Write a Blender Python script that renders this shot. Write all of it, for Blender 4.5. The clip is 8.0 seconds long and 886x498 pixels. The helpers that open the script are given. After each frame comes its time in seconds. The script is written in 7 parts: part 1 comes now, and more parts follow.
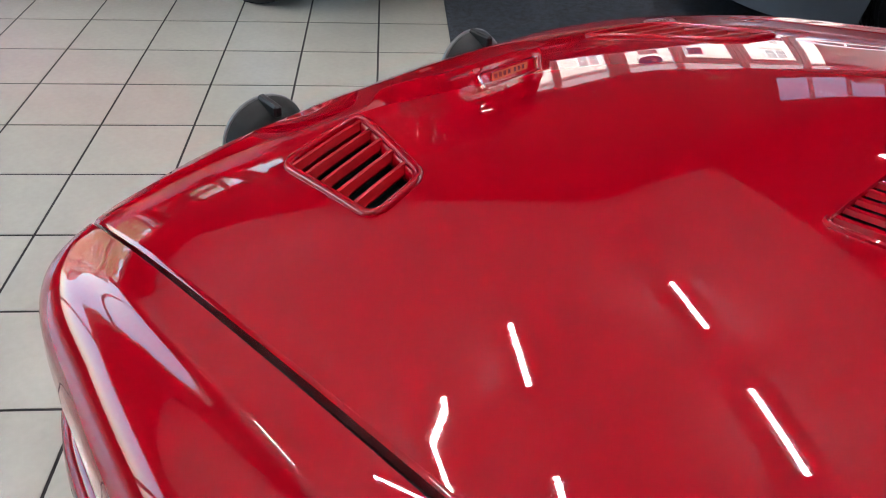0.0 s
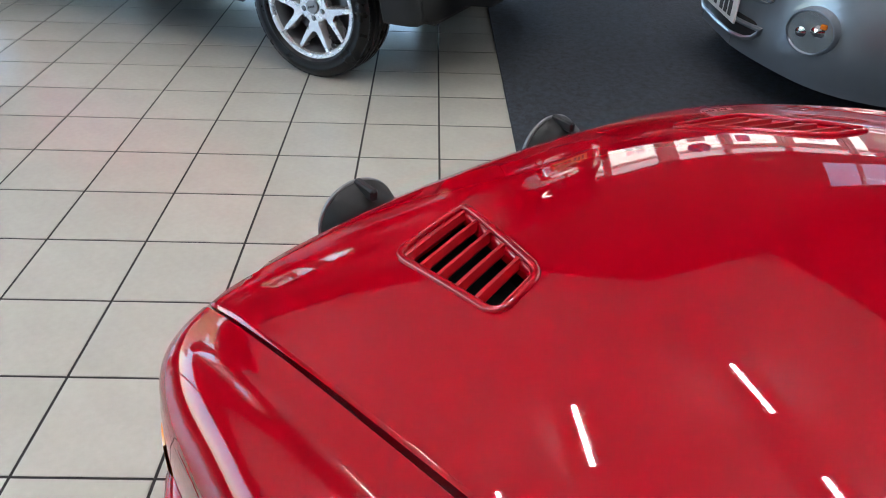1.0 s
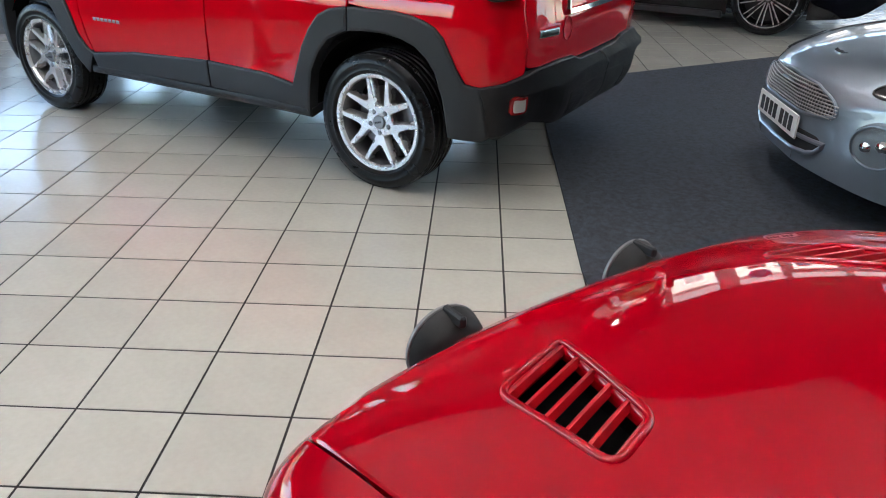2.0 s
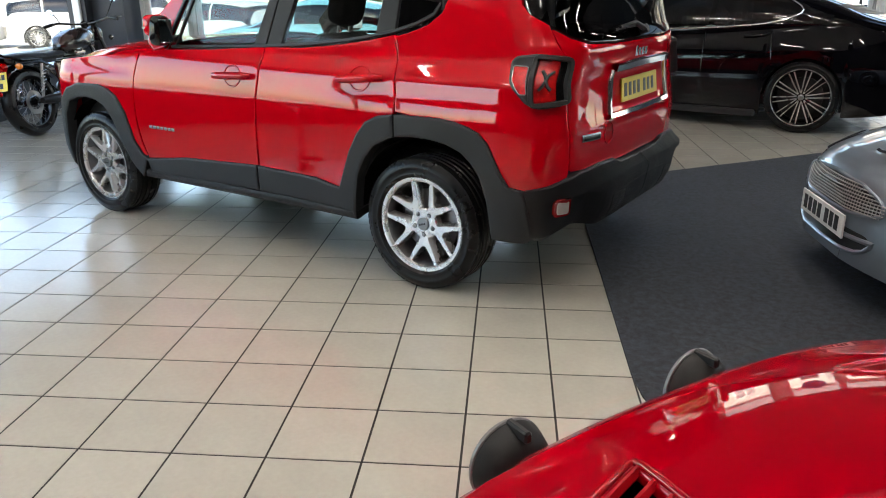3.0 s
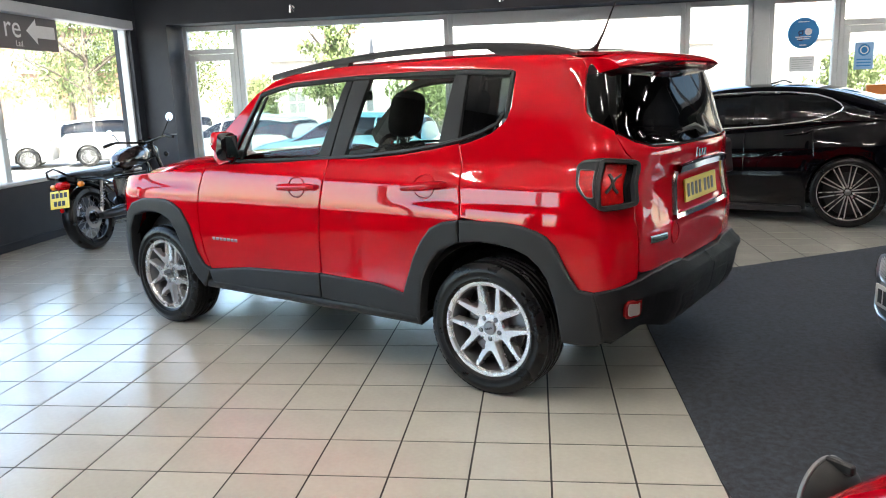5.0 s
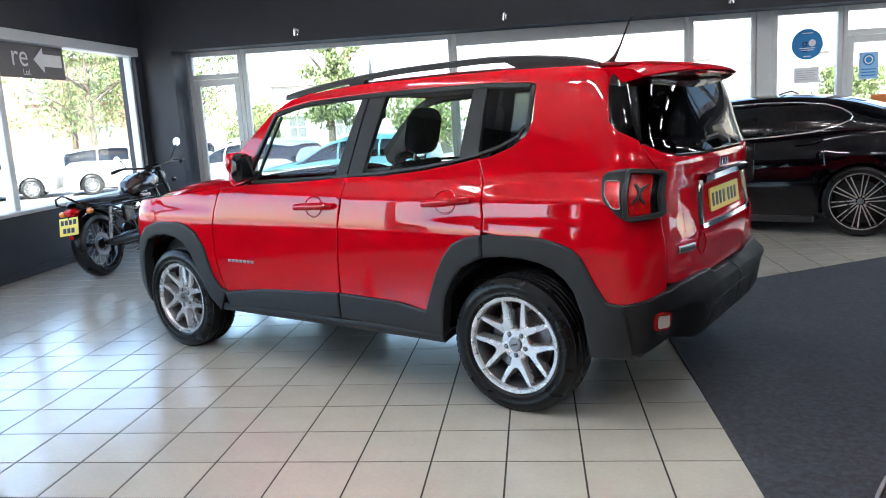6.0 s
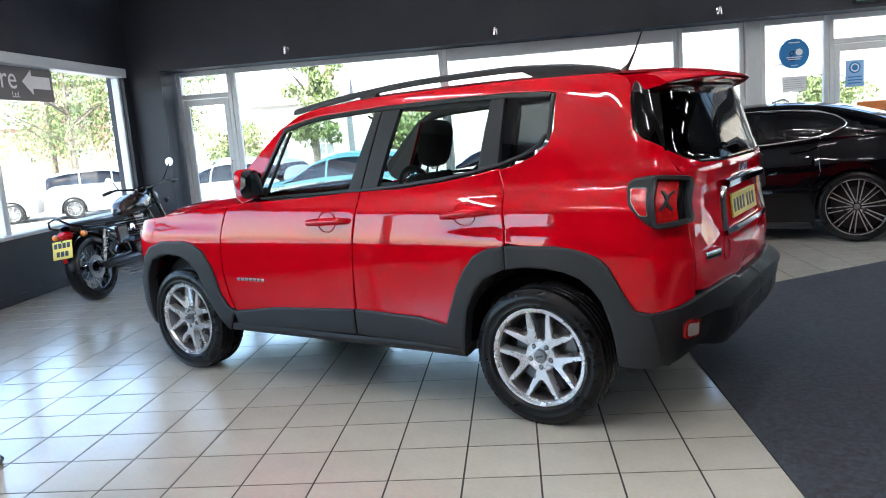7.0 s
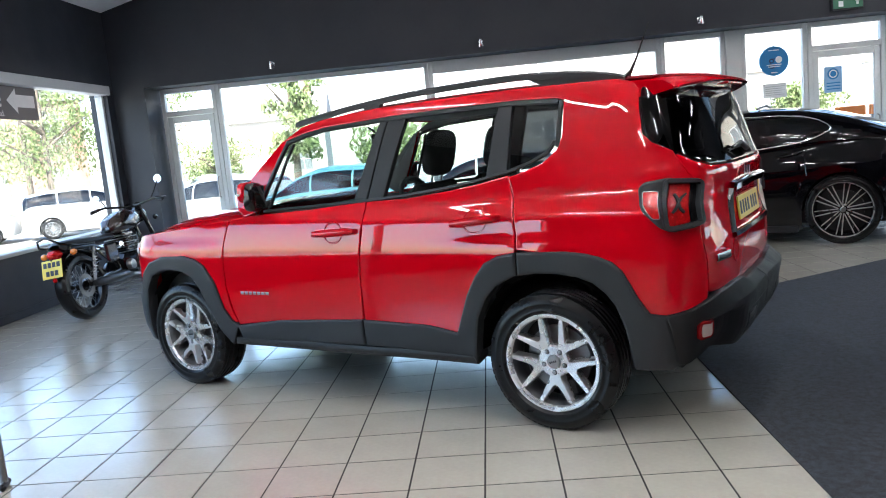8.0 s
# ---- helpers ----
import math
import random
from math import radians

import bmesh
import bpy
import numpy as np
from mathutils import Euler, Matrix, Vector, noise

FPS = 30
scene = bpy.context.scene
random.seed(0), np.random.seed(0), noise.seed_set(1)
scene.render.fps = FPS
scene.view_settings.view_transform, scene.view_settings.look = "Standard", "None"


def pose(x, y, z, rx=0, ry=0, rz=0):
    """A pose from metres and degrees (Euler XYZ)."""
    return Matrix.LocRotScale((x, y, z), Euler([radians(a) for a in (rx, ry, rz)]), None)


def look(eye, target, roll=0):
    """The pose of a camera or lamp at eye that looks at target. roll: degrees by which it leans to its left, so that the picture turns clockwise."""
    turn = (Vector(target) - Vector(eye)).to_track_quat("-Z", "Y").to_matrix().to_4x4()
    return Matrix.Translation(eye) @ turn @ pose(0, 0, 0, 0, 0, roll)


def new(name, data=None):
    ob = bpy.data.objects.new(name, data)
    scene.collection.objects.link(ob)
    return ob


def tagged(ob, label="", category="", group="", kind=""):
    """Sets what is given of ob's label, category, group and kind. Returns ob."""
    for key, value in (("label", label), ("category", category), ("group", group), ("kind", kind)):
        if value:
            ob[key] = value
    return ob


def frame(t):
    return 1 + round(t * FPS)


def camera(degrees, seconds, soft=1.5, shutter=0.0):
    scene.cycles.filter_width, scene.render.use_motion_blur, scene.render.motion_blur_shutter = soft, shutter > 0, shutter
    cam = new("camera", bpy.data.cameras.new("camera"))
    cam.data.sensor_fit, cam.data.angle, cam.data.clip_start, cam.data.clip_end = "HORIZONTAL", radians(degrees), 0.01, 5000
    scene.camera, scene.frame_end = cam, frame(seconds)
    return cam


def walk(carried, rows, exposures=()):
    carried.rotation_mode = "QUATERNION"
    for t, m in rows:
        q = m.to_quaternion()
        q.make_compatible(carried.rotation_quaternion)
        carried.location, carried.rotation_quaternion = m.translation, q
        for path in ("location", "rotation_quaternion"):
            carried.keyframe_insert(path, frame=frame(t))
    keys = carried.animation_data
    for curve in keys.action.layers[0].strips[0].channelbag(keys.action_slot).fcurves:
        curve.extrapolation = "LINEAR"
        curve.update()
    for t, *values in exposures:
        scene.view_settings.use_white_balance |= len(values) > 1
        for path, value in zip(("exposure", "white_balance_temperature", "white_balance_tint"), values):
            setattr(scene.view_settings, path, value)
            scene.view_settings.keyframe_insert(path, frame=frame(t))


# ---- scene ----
cam = camera(60.3, 8.0, 1.0)
PATH = [
    (0, (-0.266, -3.071, 1.342), (-0.133, -1.5, 0.112), 2.6),
    (0.5, (-0.325, -3.062, 1.359), (-0.225, -1.452, 0.177), 2.5),
    (1, (-0.371, -3.057, 1.382), (-0.323, -1.39, 0.278), 2.1),
    (1.5, (-0.414, -3.047, 1.408), (-0.425, -1.316, 0.408), 1.6),
    (2, (-0.456, -3.038, 1.429), (-0.527, -1.245, 0.546), 0.9),
    (3.5, (-0.548, -3.039, 1.473), (-0.737, -1.13, 0.908), -0.7),
    (4, (-0.598, -3.044, 1.471), (-0.805, -1.116, 0.98), -1.1),
    (4.5, (-0.646, -3.049, 1.478), (-0.873, -1.111, 1.041), -1.5),
    (6, (-0.795, -3.011, 1.445), (-1.042, -1.056, 1.102), -3.4),
    (6.5, (-0.892, -2.991, 1.431), (-1.118, -1.03, 1.109), -4.0),
    (7, (-0.992, -2.982, 1.429), (-1.189, -1.015, 1.126), -4.5),
    (7.5, (-1.073, -2.985, 1.426), (-1.24, -1.013, 1.14), -5.0),
    (8, (-1.151, -3.004, 1.417), (-1.289, -1.027, 1.144), -5.5),
]
walk(cam, [(t, look(eye, target, roll)) for t, eye, target, roll in PATH],
     [(0.0, 2.65, 6200, 10), (2.0, 2.85, 6400, 10), (3.4, 2.66, 7300, 10), (4.6, 2.92, 7200, 10), (5.9, 2.85, 6300, 10), (8.0, 2.8, 6250, 10)])

# ---- world, sun and exposure ----
SUN_EL, SUN_AZ = 50.0, 178.0
world = bpy.data.worlds.new("world")
scene.world = world
world.use_nodes = True
wn = world.node_tree.nodes
sky = wn.new("ShaderNodeTexSky")
sky.sky_type, sky.sun_disc = "NISHITA", False
sky.sun_elevation, sky.sun_rotation = radians(SUN_EL), radians(SUN_AZ)
world.node_tree.links.new(sky.outputs[0], wn["Background"].inputs[0])
wn["Background"].inputs[1].default_value = 0.15
sun = new("sun", bpy.data.lights.new("sun", "SUN"))
sun.data.energy, sun.data.angle, sun.data.color = 4.8, radians(0.6), (1.0, 0.95, 0.87)
_a, _e = radians(SUN_AZ), radians(SUN_EL)
SUN_DIR = Vector((math.sin(_a) * math.cos(_e), math.cos(_a) * math.cos(_e), math.sin(_e)))
sun.matrix_world = look(SUN_DIR * 50, (0, 0, 0))


# ---- materials ----
def mat(name, color, rough=0.5, metal=0.0, coat=0.0, vary=0.06, scale=6.0, bump=0.0, bump_scale=200.0, spec=0.5, alpha_random=0.0, coat_rough=0.03):
    """A surface with variation at two scales and a fine relief."""
    m = bpy.data.materials.new(name)
    m.use_nodes = True
    nt = m.node_tree
    b = nt.nodes["Principled BSDF"]
    b.inputs["Roughness"].default_value = rough
    b.inputs["Metallic"].default_value = metal
    b.inputs["Coat Weight"].default_value = coat
    b.inputs["Coat Roughness"].default_value = coat_rough
    b.inputs["Specular IOR Level"].default_value = spec
    tc = nt.nodes.new("ShaderNodeTexCoord")
    n1, n2 = nt.nodes.new("ShaderNodeTexNoise"), nt.nodes.new("ShaderNodeTexNoise")
    n1.inputs["Scale"].default_value, n2.inputs["Scale"].default_value = scale, scale * 9
    n1.inputs["Detail"].default_value, n2.inputs["Detail"].default_value = 4, 3
    for n in (n1, n2):
        nt.links.new(tc.outputs["Object"], n.inputs["Vector"])
    mixv = nt.nodes.new("ShaderNodeMath")
    mixv.operation = "ADD"
    nt.links.new(n1.outputs[0], mixv.inputs[0])
    nt.links.new(n2.outputs[0], mixv.inputs[1])
    ramp = nt.nodes.new("ShaderNodeMapRange")
    ramp.inputs[1].default_value, ramp.inputs[2].default_value = 0.6, 1.4
    ramp.inputs[3].default_value, ramp.inputs[4].default_value = 1 - vary, 1 + vary
    nt.links.new(mixv.outputs[0], ramp.inputs[0])
    last = ramp.outputs[0]
    if alpha_random:
        oi = nt.nodes.new("ShaderNodeObjectInfo")
        rr = nt.nodes.new("ShaderNodeMapRange")
        rr.inputs[3].default_value, rr.inputs[4].default_value = 1 - alpha_random, 1 + alpha_random
        nt.links.new(oi.outputs["Random"], rr.inputs[0])
        mm = nt.nodes.new("ShaderNodeMath")
        mm.operation = "MULTIPLY"
        nt.links.new(last, mm.inputs[0])
        nt.links.new(rr.outputs[0], mm.inputs[1])
        last = mm.outputs[0]
    col = nt.nodes.new("ShaderNodeVectorMath")
    col.operation = "SCALE"
    col.inputs[0].default_value = color[:3]
    nt.links.new(last, col.inputs["Scale"])
    nt.links.new(col.outputs[0], b.inputs["Base Color"])
    rg = nt.nodes.new("ShaderNodeMapRange")
    rg.inputs[1].default_value, rg.inputs[2].default_value = 0.3, 0.7
    rg.inputs[3].default_value, rg.inputs[4].default_value = rough * 0.85, min(1.0, rough * 1.15)
    nt.links.new(n1.outputs[0], rg.inputs[0])
    nt.links.new(rg.outputs[0], b.inputs["Roughness"])
    if bump:
        n3 = nt.nodes.new("ShaderNodeTexNoise")
        n3.inputs["Scale"].default_value = bump_scale
        nt.links.new(tc.outputs["Object"], n3.inputs["Vector"])
        bp = nt.nodes.new("ShaderNodeBump")
        bp.inputs["Strength"].default_value, bp.inputs["Distance"].default_value = bump, 0.002
        nt.links.new(n3.outputs[0], bp.inputs["Height"])
        nt.links.new(bp.outputs[0], b.inputs["Normal"])
    return m


def emit(name, color, strength):
    m = bpy.data.materials.new(name)
    m.use_nodes = True
    b = m.node_tree.nodes["Principled BSDF"]
    b.inputs["Base Color"].default_value = (*color, 1)
    b.inputs["Emission Color"].default_value = (*color, 1)
    b.inputs["Emission Strength"].default_value = strength
    return m


def glass(name, tint=(1, 1, 1), base=0.05, top=0.55):
    """Thin pane: clear or tinted, with a mirror gloss that grows towards a grazing view."""
    m = bpy.data.materials.new(name)
    m.use_nodes = True
    nt = m.node_tree
    nt.nodes.remove(nt.nodes["Principled BSDF"])
    tr, gl, lw, pw, mr, mx = (nt.nodes.new("ShaderNode" + k) for k in ("BsdfTransparent", "BsdfGlossy", "LayerWeight", "Math", "MapRange", "MixShader"))
    tr.inputs[0].default_value = (*tint, 1)
    gl.inputs["Roughness"].default_value = 0.01
    lw.inputs[0].default_value = 0.5
    pw.operation = "POWER"
    pw.inputs[1].default_value = 4.0
    mr.inputs[3].default_value, mr.inputs[4].default_value = base, top
    nt.links.new(lw.outputs["Facing"], pw.inputs[0])
    nt.links.new(pw.outputs[0], mr.inputs[0])
    nt.links.new(mr.outputs[0], mx.inputs[0])
    nt.links.new(tr.outputs[0], mx.inputs[1])
    nt.links.new(gl.outputs[0], mx.inputs[2])
    nt.links.new(mx.outputs[0], nt.nodes["Material Output"].inputs[0])
    return m


RED_PAINT = mat("red_paint", (0.355, 0.0, 0.006), 0.5, 0.0, 1.0, 0.008, 3.0, spec=0.0, coat_rough=0.006)
SUV_RED = mat("bright_red_paint", (0.55, 0.0, 0.006), 0.5, 0.0, 1.0, 0.008, 3.0, spec=0.0, coat_rough=0.008)
for _m, _ior in ((RED_PAINT, 1.62), (SUV_RED, 1.64)):
    _m.node_tree.nodes["Principled BSDF"].inputs["Coat IOR"].default_value = _ior
TILE = mat("cream_tile", (0.46, 0.44, 0.375), 0.20, 0, 0.6, 0.06, 5.0, 0.10, 60.0, alpha_random=0.04, coat_rough=0.18)
GROUT = mat("dark_grout", (0.013, 0.011, 0.010), 0.85, vary=0.2, scale=20)
CARPET = mat("charcoal_carpet", (0.027, 0.032, 0.040), 0.95, vary=1.3, scale=34, bump=1.0, bump_scale=420)
WALL_DARK = mat("slate_wall_paint", (0.016, 0.019, 0.027), 0.6, vary=0.08, scale=2.0, bump=0.2, bump_scale=120)
WALL_LIGHT = mat("white_wall_paint", (0.72, 0.71, 0.68), 0.7, vary=0.04, scale=2.0, bump=0.15, bump_scale=120)
CEILING = mat("ceiling_board", (0.80, 0.80, 0.82), 0.85, vary=0.04, scale=3.0, bump=0.2, bump_scale=90)
FRAME_WHITE = mat("grey_white_window_frame", (0.55, 0.57, 0.58), 0.35, vary=0.05, scale=4)
PLASTIC_GREY = mat("grey_textured_plastic", (0.021, 0.023, 0.026), 0.5, vary=0.07, scale=8, bump=0.25, bump_scale=900, spec=0.35)
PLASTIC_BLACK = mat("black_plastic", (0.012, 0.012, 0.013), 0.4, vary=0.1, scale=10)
GLOSS_BLACK = mat("black_gloss", (0.006, 0.006, 0.007), 0.12, vary=0.05)
RUBBER = mat("tyre_rubber", (0.0042, 0.0042, 0.0046), 0.30, vary=0.25, scale=14, bump=0.15, bump_scale=300, spec=0.28)
ALLOY = mat("silver_alloy", (0.70, 0.69, 0.68), 0.27, 0.80, 0.4, 0.04, 10)
CHROME = mat("chrome", (0.85, 0.85, 0.86), 0.06, 1.0, vary=0.02)
STEEL = mat("dull_steel", (0.30, 0.30, 0.30), 0.35, 1.0, vary=0.1, scale=15)
PANE = glass("clear_pane", (0.95, 0.97, 0.96), 0.03, 0.4)
AMBER = mat("amber_lens", (0.75, 0.20, 0.02), 0.15, vary=0.05, coat=0.5)
RED_LENS = mat("red_lens", (0.55, 0.004, 0.006), 0.25, coat=0.25, vary=0.6, scale=50)


# ---- mesh tools ----
class Shape:
    """Gathers vertices and faces of one mesh."""

    def __init__(self):
        self.v, self.f, self.nrm = [], [], {}

    def add(self, verts, faces, m=None):
        n = len(self.v)
        self.v += [tuple(m @ Vector(p)) if m else tuple(p) for p in verts]
        self.f += [tuple(i + n for i in q) for q in faces]
        return self

    def box(self, lo, hi, bevel=0.0, m=None):
        (x0, y0, z0), (x1, y1, z1) = lo, hi
        b = min(bevel, (x1 - x0) / 2.01, (y1 - y0) / 2.01, (z1 - z0) / 2.01)
        if b <= 0:
            v = [(x, y, z) for z in (z0, z1) for y in (y0, y1) for x in (x0, x1)]
            return self.add(v, [(0, 2, 3, 1), (4, 5, 7, 6), (0, 1, 5, 4), (2, 6, 7, 3), (0, 4, 6, 2), (1, 3, 7, 5)], m)
        v, f = [], []
        idx = {}
        for cx in (0, 1):
            for cy in (0, 1):
                for cz in (0, 1):
                    p = [(x0, x1)[cx], (y0, y1)[cy], (z0, z1)[cz]]
                    s = [b * (1 - 2 * c) for c in (cx, cy, cz)]
                    for a in range(3):
                        q = [p[k] + (0 if k == a else s[k]) for k in range(3)]
                        idx[cx, cy, cz, a] = len(v)
                        v.append(q)
        for a in range(3):
            o = [k for k in range(3) if k != a]
            for c in (0, 1):
                quad = []
                for i, j in ((0, 0), (1, 0), (1, 1), (0, 1)):
                    k = [0, 0, 0]
                    k[a], k[o[0]], k[o[1]] = c, i, j
                    quad.append(idx[(*k, a)])
                f.append(quad if (c == 1) == (a != 1) else quad[::-1])
        for a in range(3):
            o = [k for k in range(3) if k != a]
            for i in (0, 1):
                for j in (0, 1):
                    k0, k1 = [0, 0, 0], [0, 0, 0]
                    k0[a], k1[a] = 0, 1
                    for k in (k0, k1):
                        k[o[0]], k[o[1]] = i, j
                    f.append([idx[(*k0, o[0])], idx[(*k1, o[0])], idx[(*k1, o[1])], idx[(*k0, o[1])]])
        for c in [(a, b_, d) for a in (0, 1) for b_ in (0, 1) for d in (0, 1)]:
            f.append([idx[(*c, 0)], idx[(*c, 1)], idx[(*c, 2)]])
        return self.add(v, f, m)

    def grid(self, rows, closed=False, m=None, flip=False):
        """Quads between rows of points of one length; closed joins each row's ends."""
        k = len(rows[0])
        f = []
        for i in range(len(rows) - 1):
            for j in range(k if closed else k - 1):
                a, b = i * k + j, i * k + (j + 1) % k
                q = (a, b, b + k, a + k)
                f.append(q[::-1] if flip else q)
        return self.add([p for r in rows for p in r], f, m)

    def lathe(self, profile, n=32, m=None):
        """Turns (radius, height) pairs round z."""
        rows = [[(r * math.cos(2 * math.pi * j / n), r * math.sin(2 * math.pi * j / n), h) for j in range(n)] for r, h in profile]
        return self.grid(rows, True, m)

    def cyl(self, p, q, r, n=16, r2=None):
        """A capped rod from p to q."""
        p, q = Vector(p), Vector(q)
        m = Matrix.Translation(p) @ (q - p).to_track_quat("Z", "Y").to_matrix().to_4x4()
        h, r2 = (q - p).length, r if r2 is None else r2
        return self.lathe([(0.0005, 0), (r * 0.96, 0), (r, min(0.03 * h, 0.3 * r)), (r2, h - min(0.03 * h, 0.3 * r2)), (r2 * 0.96, h), (0.0005, h)], n, m)

    def tube(self, pts, r, n=10, closed=False):
        """A round bar along points; r may be a list."""
        pts = [Vector(p) for p in pts]
        k = len(pts)
        up, rows = None, []
        for i, p in enumerate(pts):
            if closed:
                t = (pts[(i + 1) % k] - pts[i - 1]).normalized()
            else:
                t = (pts[min(i + 1, k - 1)] - pts[max(i - 1, 0)]).normalized()
            if up is None:
                up = t.orthogonal().normalized()
            up = (up - t * up.dot(t)).normalized()
            side = t.cross(up)
            rr = r[i] if isinstance(r, (list, tuple)) else r
            rows.append([p + rr * (math.cos(2 * math.pi * j / n) * up + math.sin(2 * math.pi * j / n) * side) for j in range(n)])
        if closed:
            rows.append(rows[0])
            return self.grid(rows, True)
        rows = [[pts[0]] * n] + rows + [[pts[-1]] * n]
        return self.grid(rows, True)

    def prism(self, poly, lo, hi, m=None):
        """A flat outline (x, y) raised from lo to hi."""
        k = len(poly)
        v = [(x, y, lo) for x, y in poly] + [(x, y, hi) for x, y in poly]
        f = [tuple(range(k))[::-1], tuple(range(k, 2 * k))] + [(i, (i + 1) % k, (i + 1) % k + k, i + k) for i in range(k)]
        return self.add(v, f, m)


def part(name, shape, material, parent=None, label="", smooth=35.0, m=None):
    """Links a shape as one mesh object under a thing or a part."""
    me = bpy.data.meshes.new(name)
    me.from_pydata(shape.v, [], shape.f)
    bm = bmesh.new()
    bm.from_mesh(me)
    bmesh.ops.remove_doubles(bm, verts=bm.verts, dist=1e-5)
    bmesh.ops.recalc_face_normals(bm, faces=bm.faces)
    bm.to_mesh(me)
    bm.free()
    if smooth:
        me.polygons.foreach_set("use_smooth", [True] * len(me.polygons))
        me.set_sharp_from_angle(angle=radians(smooth))
        if shape.nrm:
            # exact surface normals on the sheet itself, plain ones on its rolled edge
            keys = [tuple(round(c, 4) for c in v.co) for v in me.vertices]
            out = [(0.0, 0.0, 0.0)] * len(me.loops)
            for p in me.polygons:
                if all(keys[i] in shape.nrm for i in p.vertices):
                    for li, vi in zip(p.loop_indices, p.vertices):
                        n = shape.nrm[keys[vi]]
                        out[li] = tuple(n if n.dot(p.normal) > 0 else -n)
            me.normals_split_custom_set(out)
    me.materials.append(material)
    ob = new(name, me)
    if m is not None:
        ob.matrix_world = m
    if parent is not None:
        ob.parent = parent
    if label:
        ob["label"] = label
    return ob


def thing(name, label, category, m=None, group=""):
    ob = new(name)
    ob.empty_display_size = 0.1
    if m is not None:
        ob.matrix_world = m
    return tagged(ob, label, category, group)


def setting(name, shape, material, label, category, smooth=0):
    return tagged(part(name, shape, material, None, "", smooth), label, category, "", "structure")


# ---- room ----
T = 0.32                                   # floor tile with its joint
XL, XR, YN, YS, ZC = -6.25, 7.2, 7.5, -7.0, 3.62
XP, RISE = 1.25, 0.26                      # ridge of the pitched ceiling and its slope
ZP = ZC + RISE * (XP - XL)
ZE = ZP - RISE * (XR - XP)
YW, ZS = 7.93, 2.565                       # window plane and soffit of the north side

setting("floor_bed", Shape().box((XL - 0.3, YS - 0.3, -0.30), (XR + 0.3, YW + 0.25, -0.0020)), GROUT, "dark joints and bed under the floor tiles", "floor")
def slab(x0, z0, x1, z1, t=0.15):
    """A sloping ceiling board from north to south."""
    s = Shape()
    v = [(x, y, z + d) for y in (YS - 0.3, YW + 0.3) for x, z, d in ((x0, z0, 0), (x1, z1, 0), (x1, z1, t), (x0, z0, t))]
    return s.add(v, [(0, 1, 2, 3), (7, 6, 5, 4), (0, 4, 5, 1), (2, 6, 7, 3), (1, 5, 6, 2), (0, 3, 7, 4)])


XD = 3.45
ZD = ZP - RISE * (XD - XP)
setting("ceiling", slab(XL - 0.3, ZC - 0.3 * RISE, XP, ZP), CEILING, "pale grey boarded ceiling rising to a ridge", "ceiling")
setting("ceiling_ridge", slab(XP, ZP, XD, ZD), CEILING, "pale grey boarded ceiling beyond the ridge", "ceiling")
setting("ceiling_east", slab(XD, ZD - 0.25, XR + 0.3, ZE - 0.25, 0.40), WALL_DARK, "dark painted lower ceiling bay", "ceiling")
# north side: fascia over the windows, pier in the corner, recess behind
def gable(y0, y1, zlow):
    s = Shape()
    o = [(XL, zlow), (XR, zlow), (XR, ZE + 0.05), (XP, ZP + 0.05), (XL, ZC + 0.05)]
    k = len(o)
    return s.add([(x, y0, z) for x, z in o] + [(x, y1, z) for x, z in o], [tuple(range(k)), tuple(range(k, 2 * k))[::-1]] + [(i, (i + 1) % k, (i + 1) % k + k, i + k) for i in range(k)])


GX, GZ0, GZ1 = 4.55, 2.78, 3.72                # glazed end of the gable
def gable_north(y0, y1):
    s = Shape()
    o = [(XL, ZS), (XR, ZS), (XR, GZ0), (GX, GZ0), (GX, GZ1), (XR, GZ1), (XR, ZE + 0.05), (XP, ZP + 0.05), (XL, ZC + 0.05)]
    k = len(o)
    return s.add([(x, y0, z) for x, z in o] + [(x, y1, z) for x, z in o], [tuple(range(k)), tuple(range(k, 2 * k))[::-1]] + [(i, (i + 1) % k, (i + 1) % k + k, i + k) for i in range(k)])


setting("wall_north_fascia", gable_north(YN, YW + 0.12), WALL_DARK, "dark slate painted wall above the shop windows", "wall")
setting("wall_north_pier", Shape().box((XL, YN, 0), (-5.80, YW + 0.12, ZS)), WALL_DARK, "dark slate painted corner pier beside the door", "wall")
# west side: low wall, head and piers round the long window
WZ0, WZ1 = 0.68, 2.60
s = Shape().box((XL - 0.25, YS, 0), (XL, YW + 0.12, WZ0))
setting("wall_west_low", s, WALL_DARK, "dark slate painted low wall under the long window", "wall")
setting("wall_west_head", Shape().box((XL - 0.25, YS, WZ1), (XL, YW + 0.12, ZC)), WALL_DARK, "dark slate painted wall above the long window", "wall")
setting("wall_west_pier", Shape().box((XL - 0.25, 7.33, WZ0), (XL, YW + 0.12, WZ1)), WALL_DARK, "dark slate painted pier at the window's end", "wall")
setting("wall_west_end", Shape().box((XL - 0.25, YS, WZ0), (XL, -3.9, WZ1)), WALL_DARK, "dark slate painted wall end", "wall")
setting("wall_south", gable(YS - 0.25, YS, 0), WALL_DARK, "plain dark slate wall at the back of the showroom", "wall")
EZ0, EZ1, EY0, EY1 = 0.68, 2.60, 0.8, 6.6
setting("wall_east_low", Shape().box((XR, YS, 0), (XR + 0.25, YW + 0.12, EZ0)), WALL_DARK, "dark slate painted low wall under the side window", "wall")
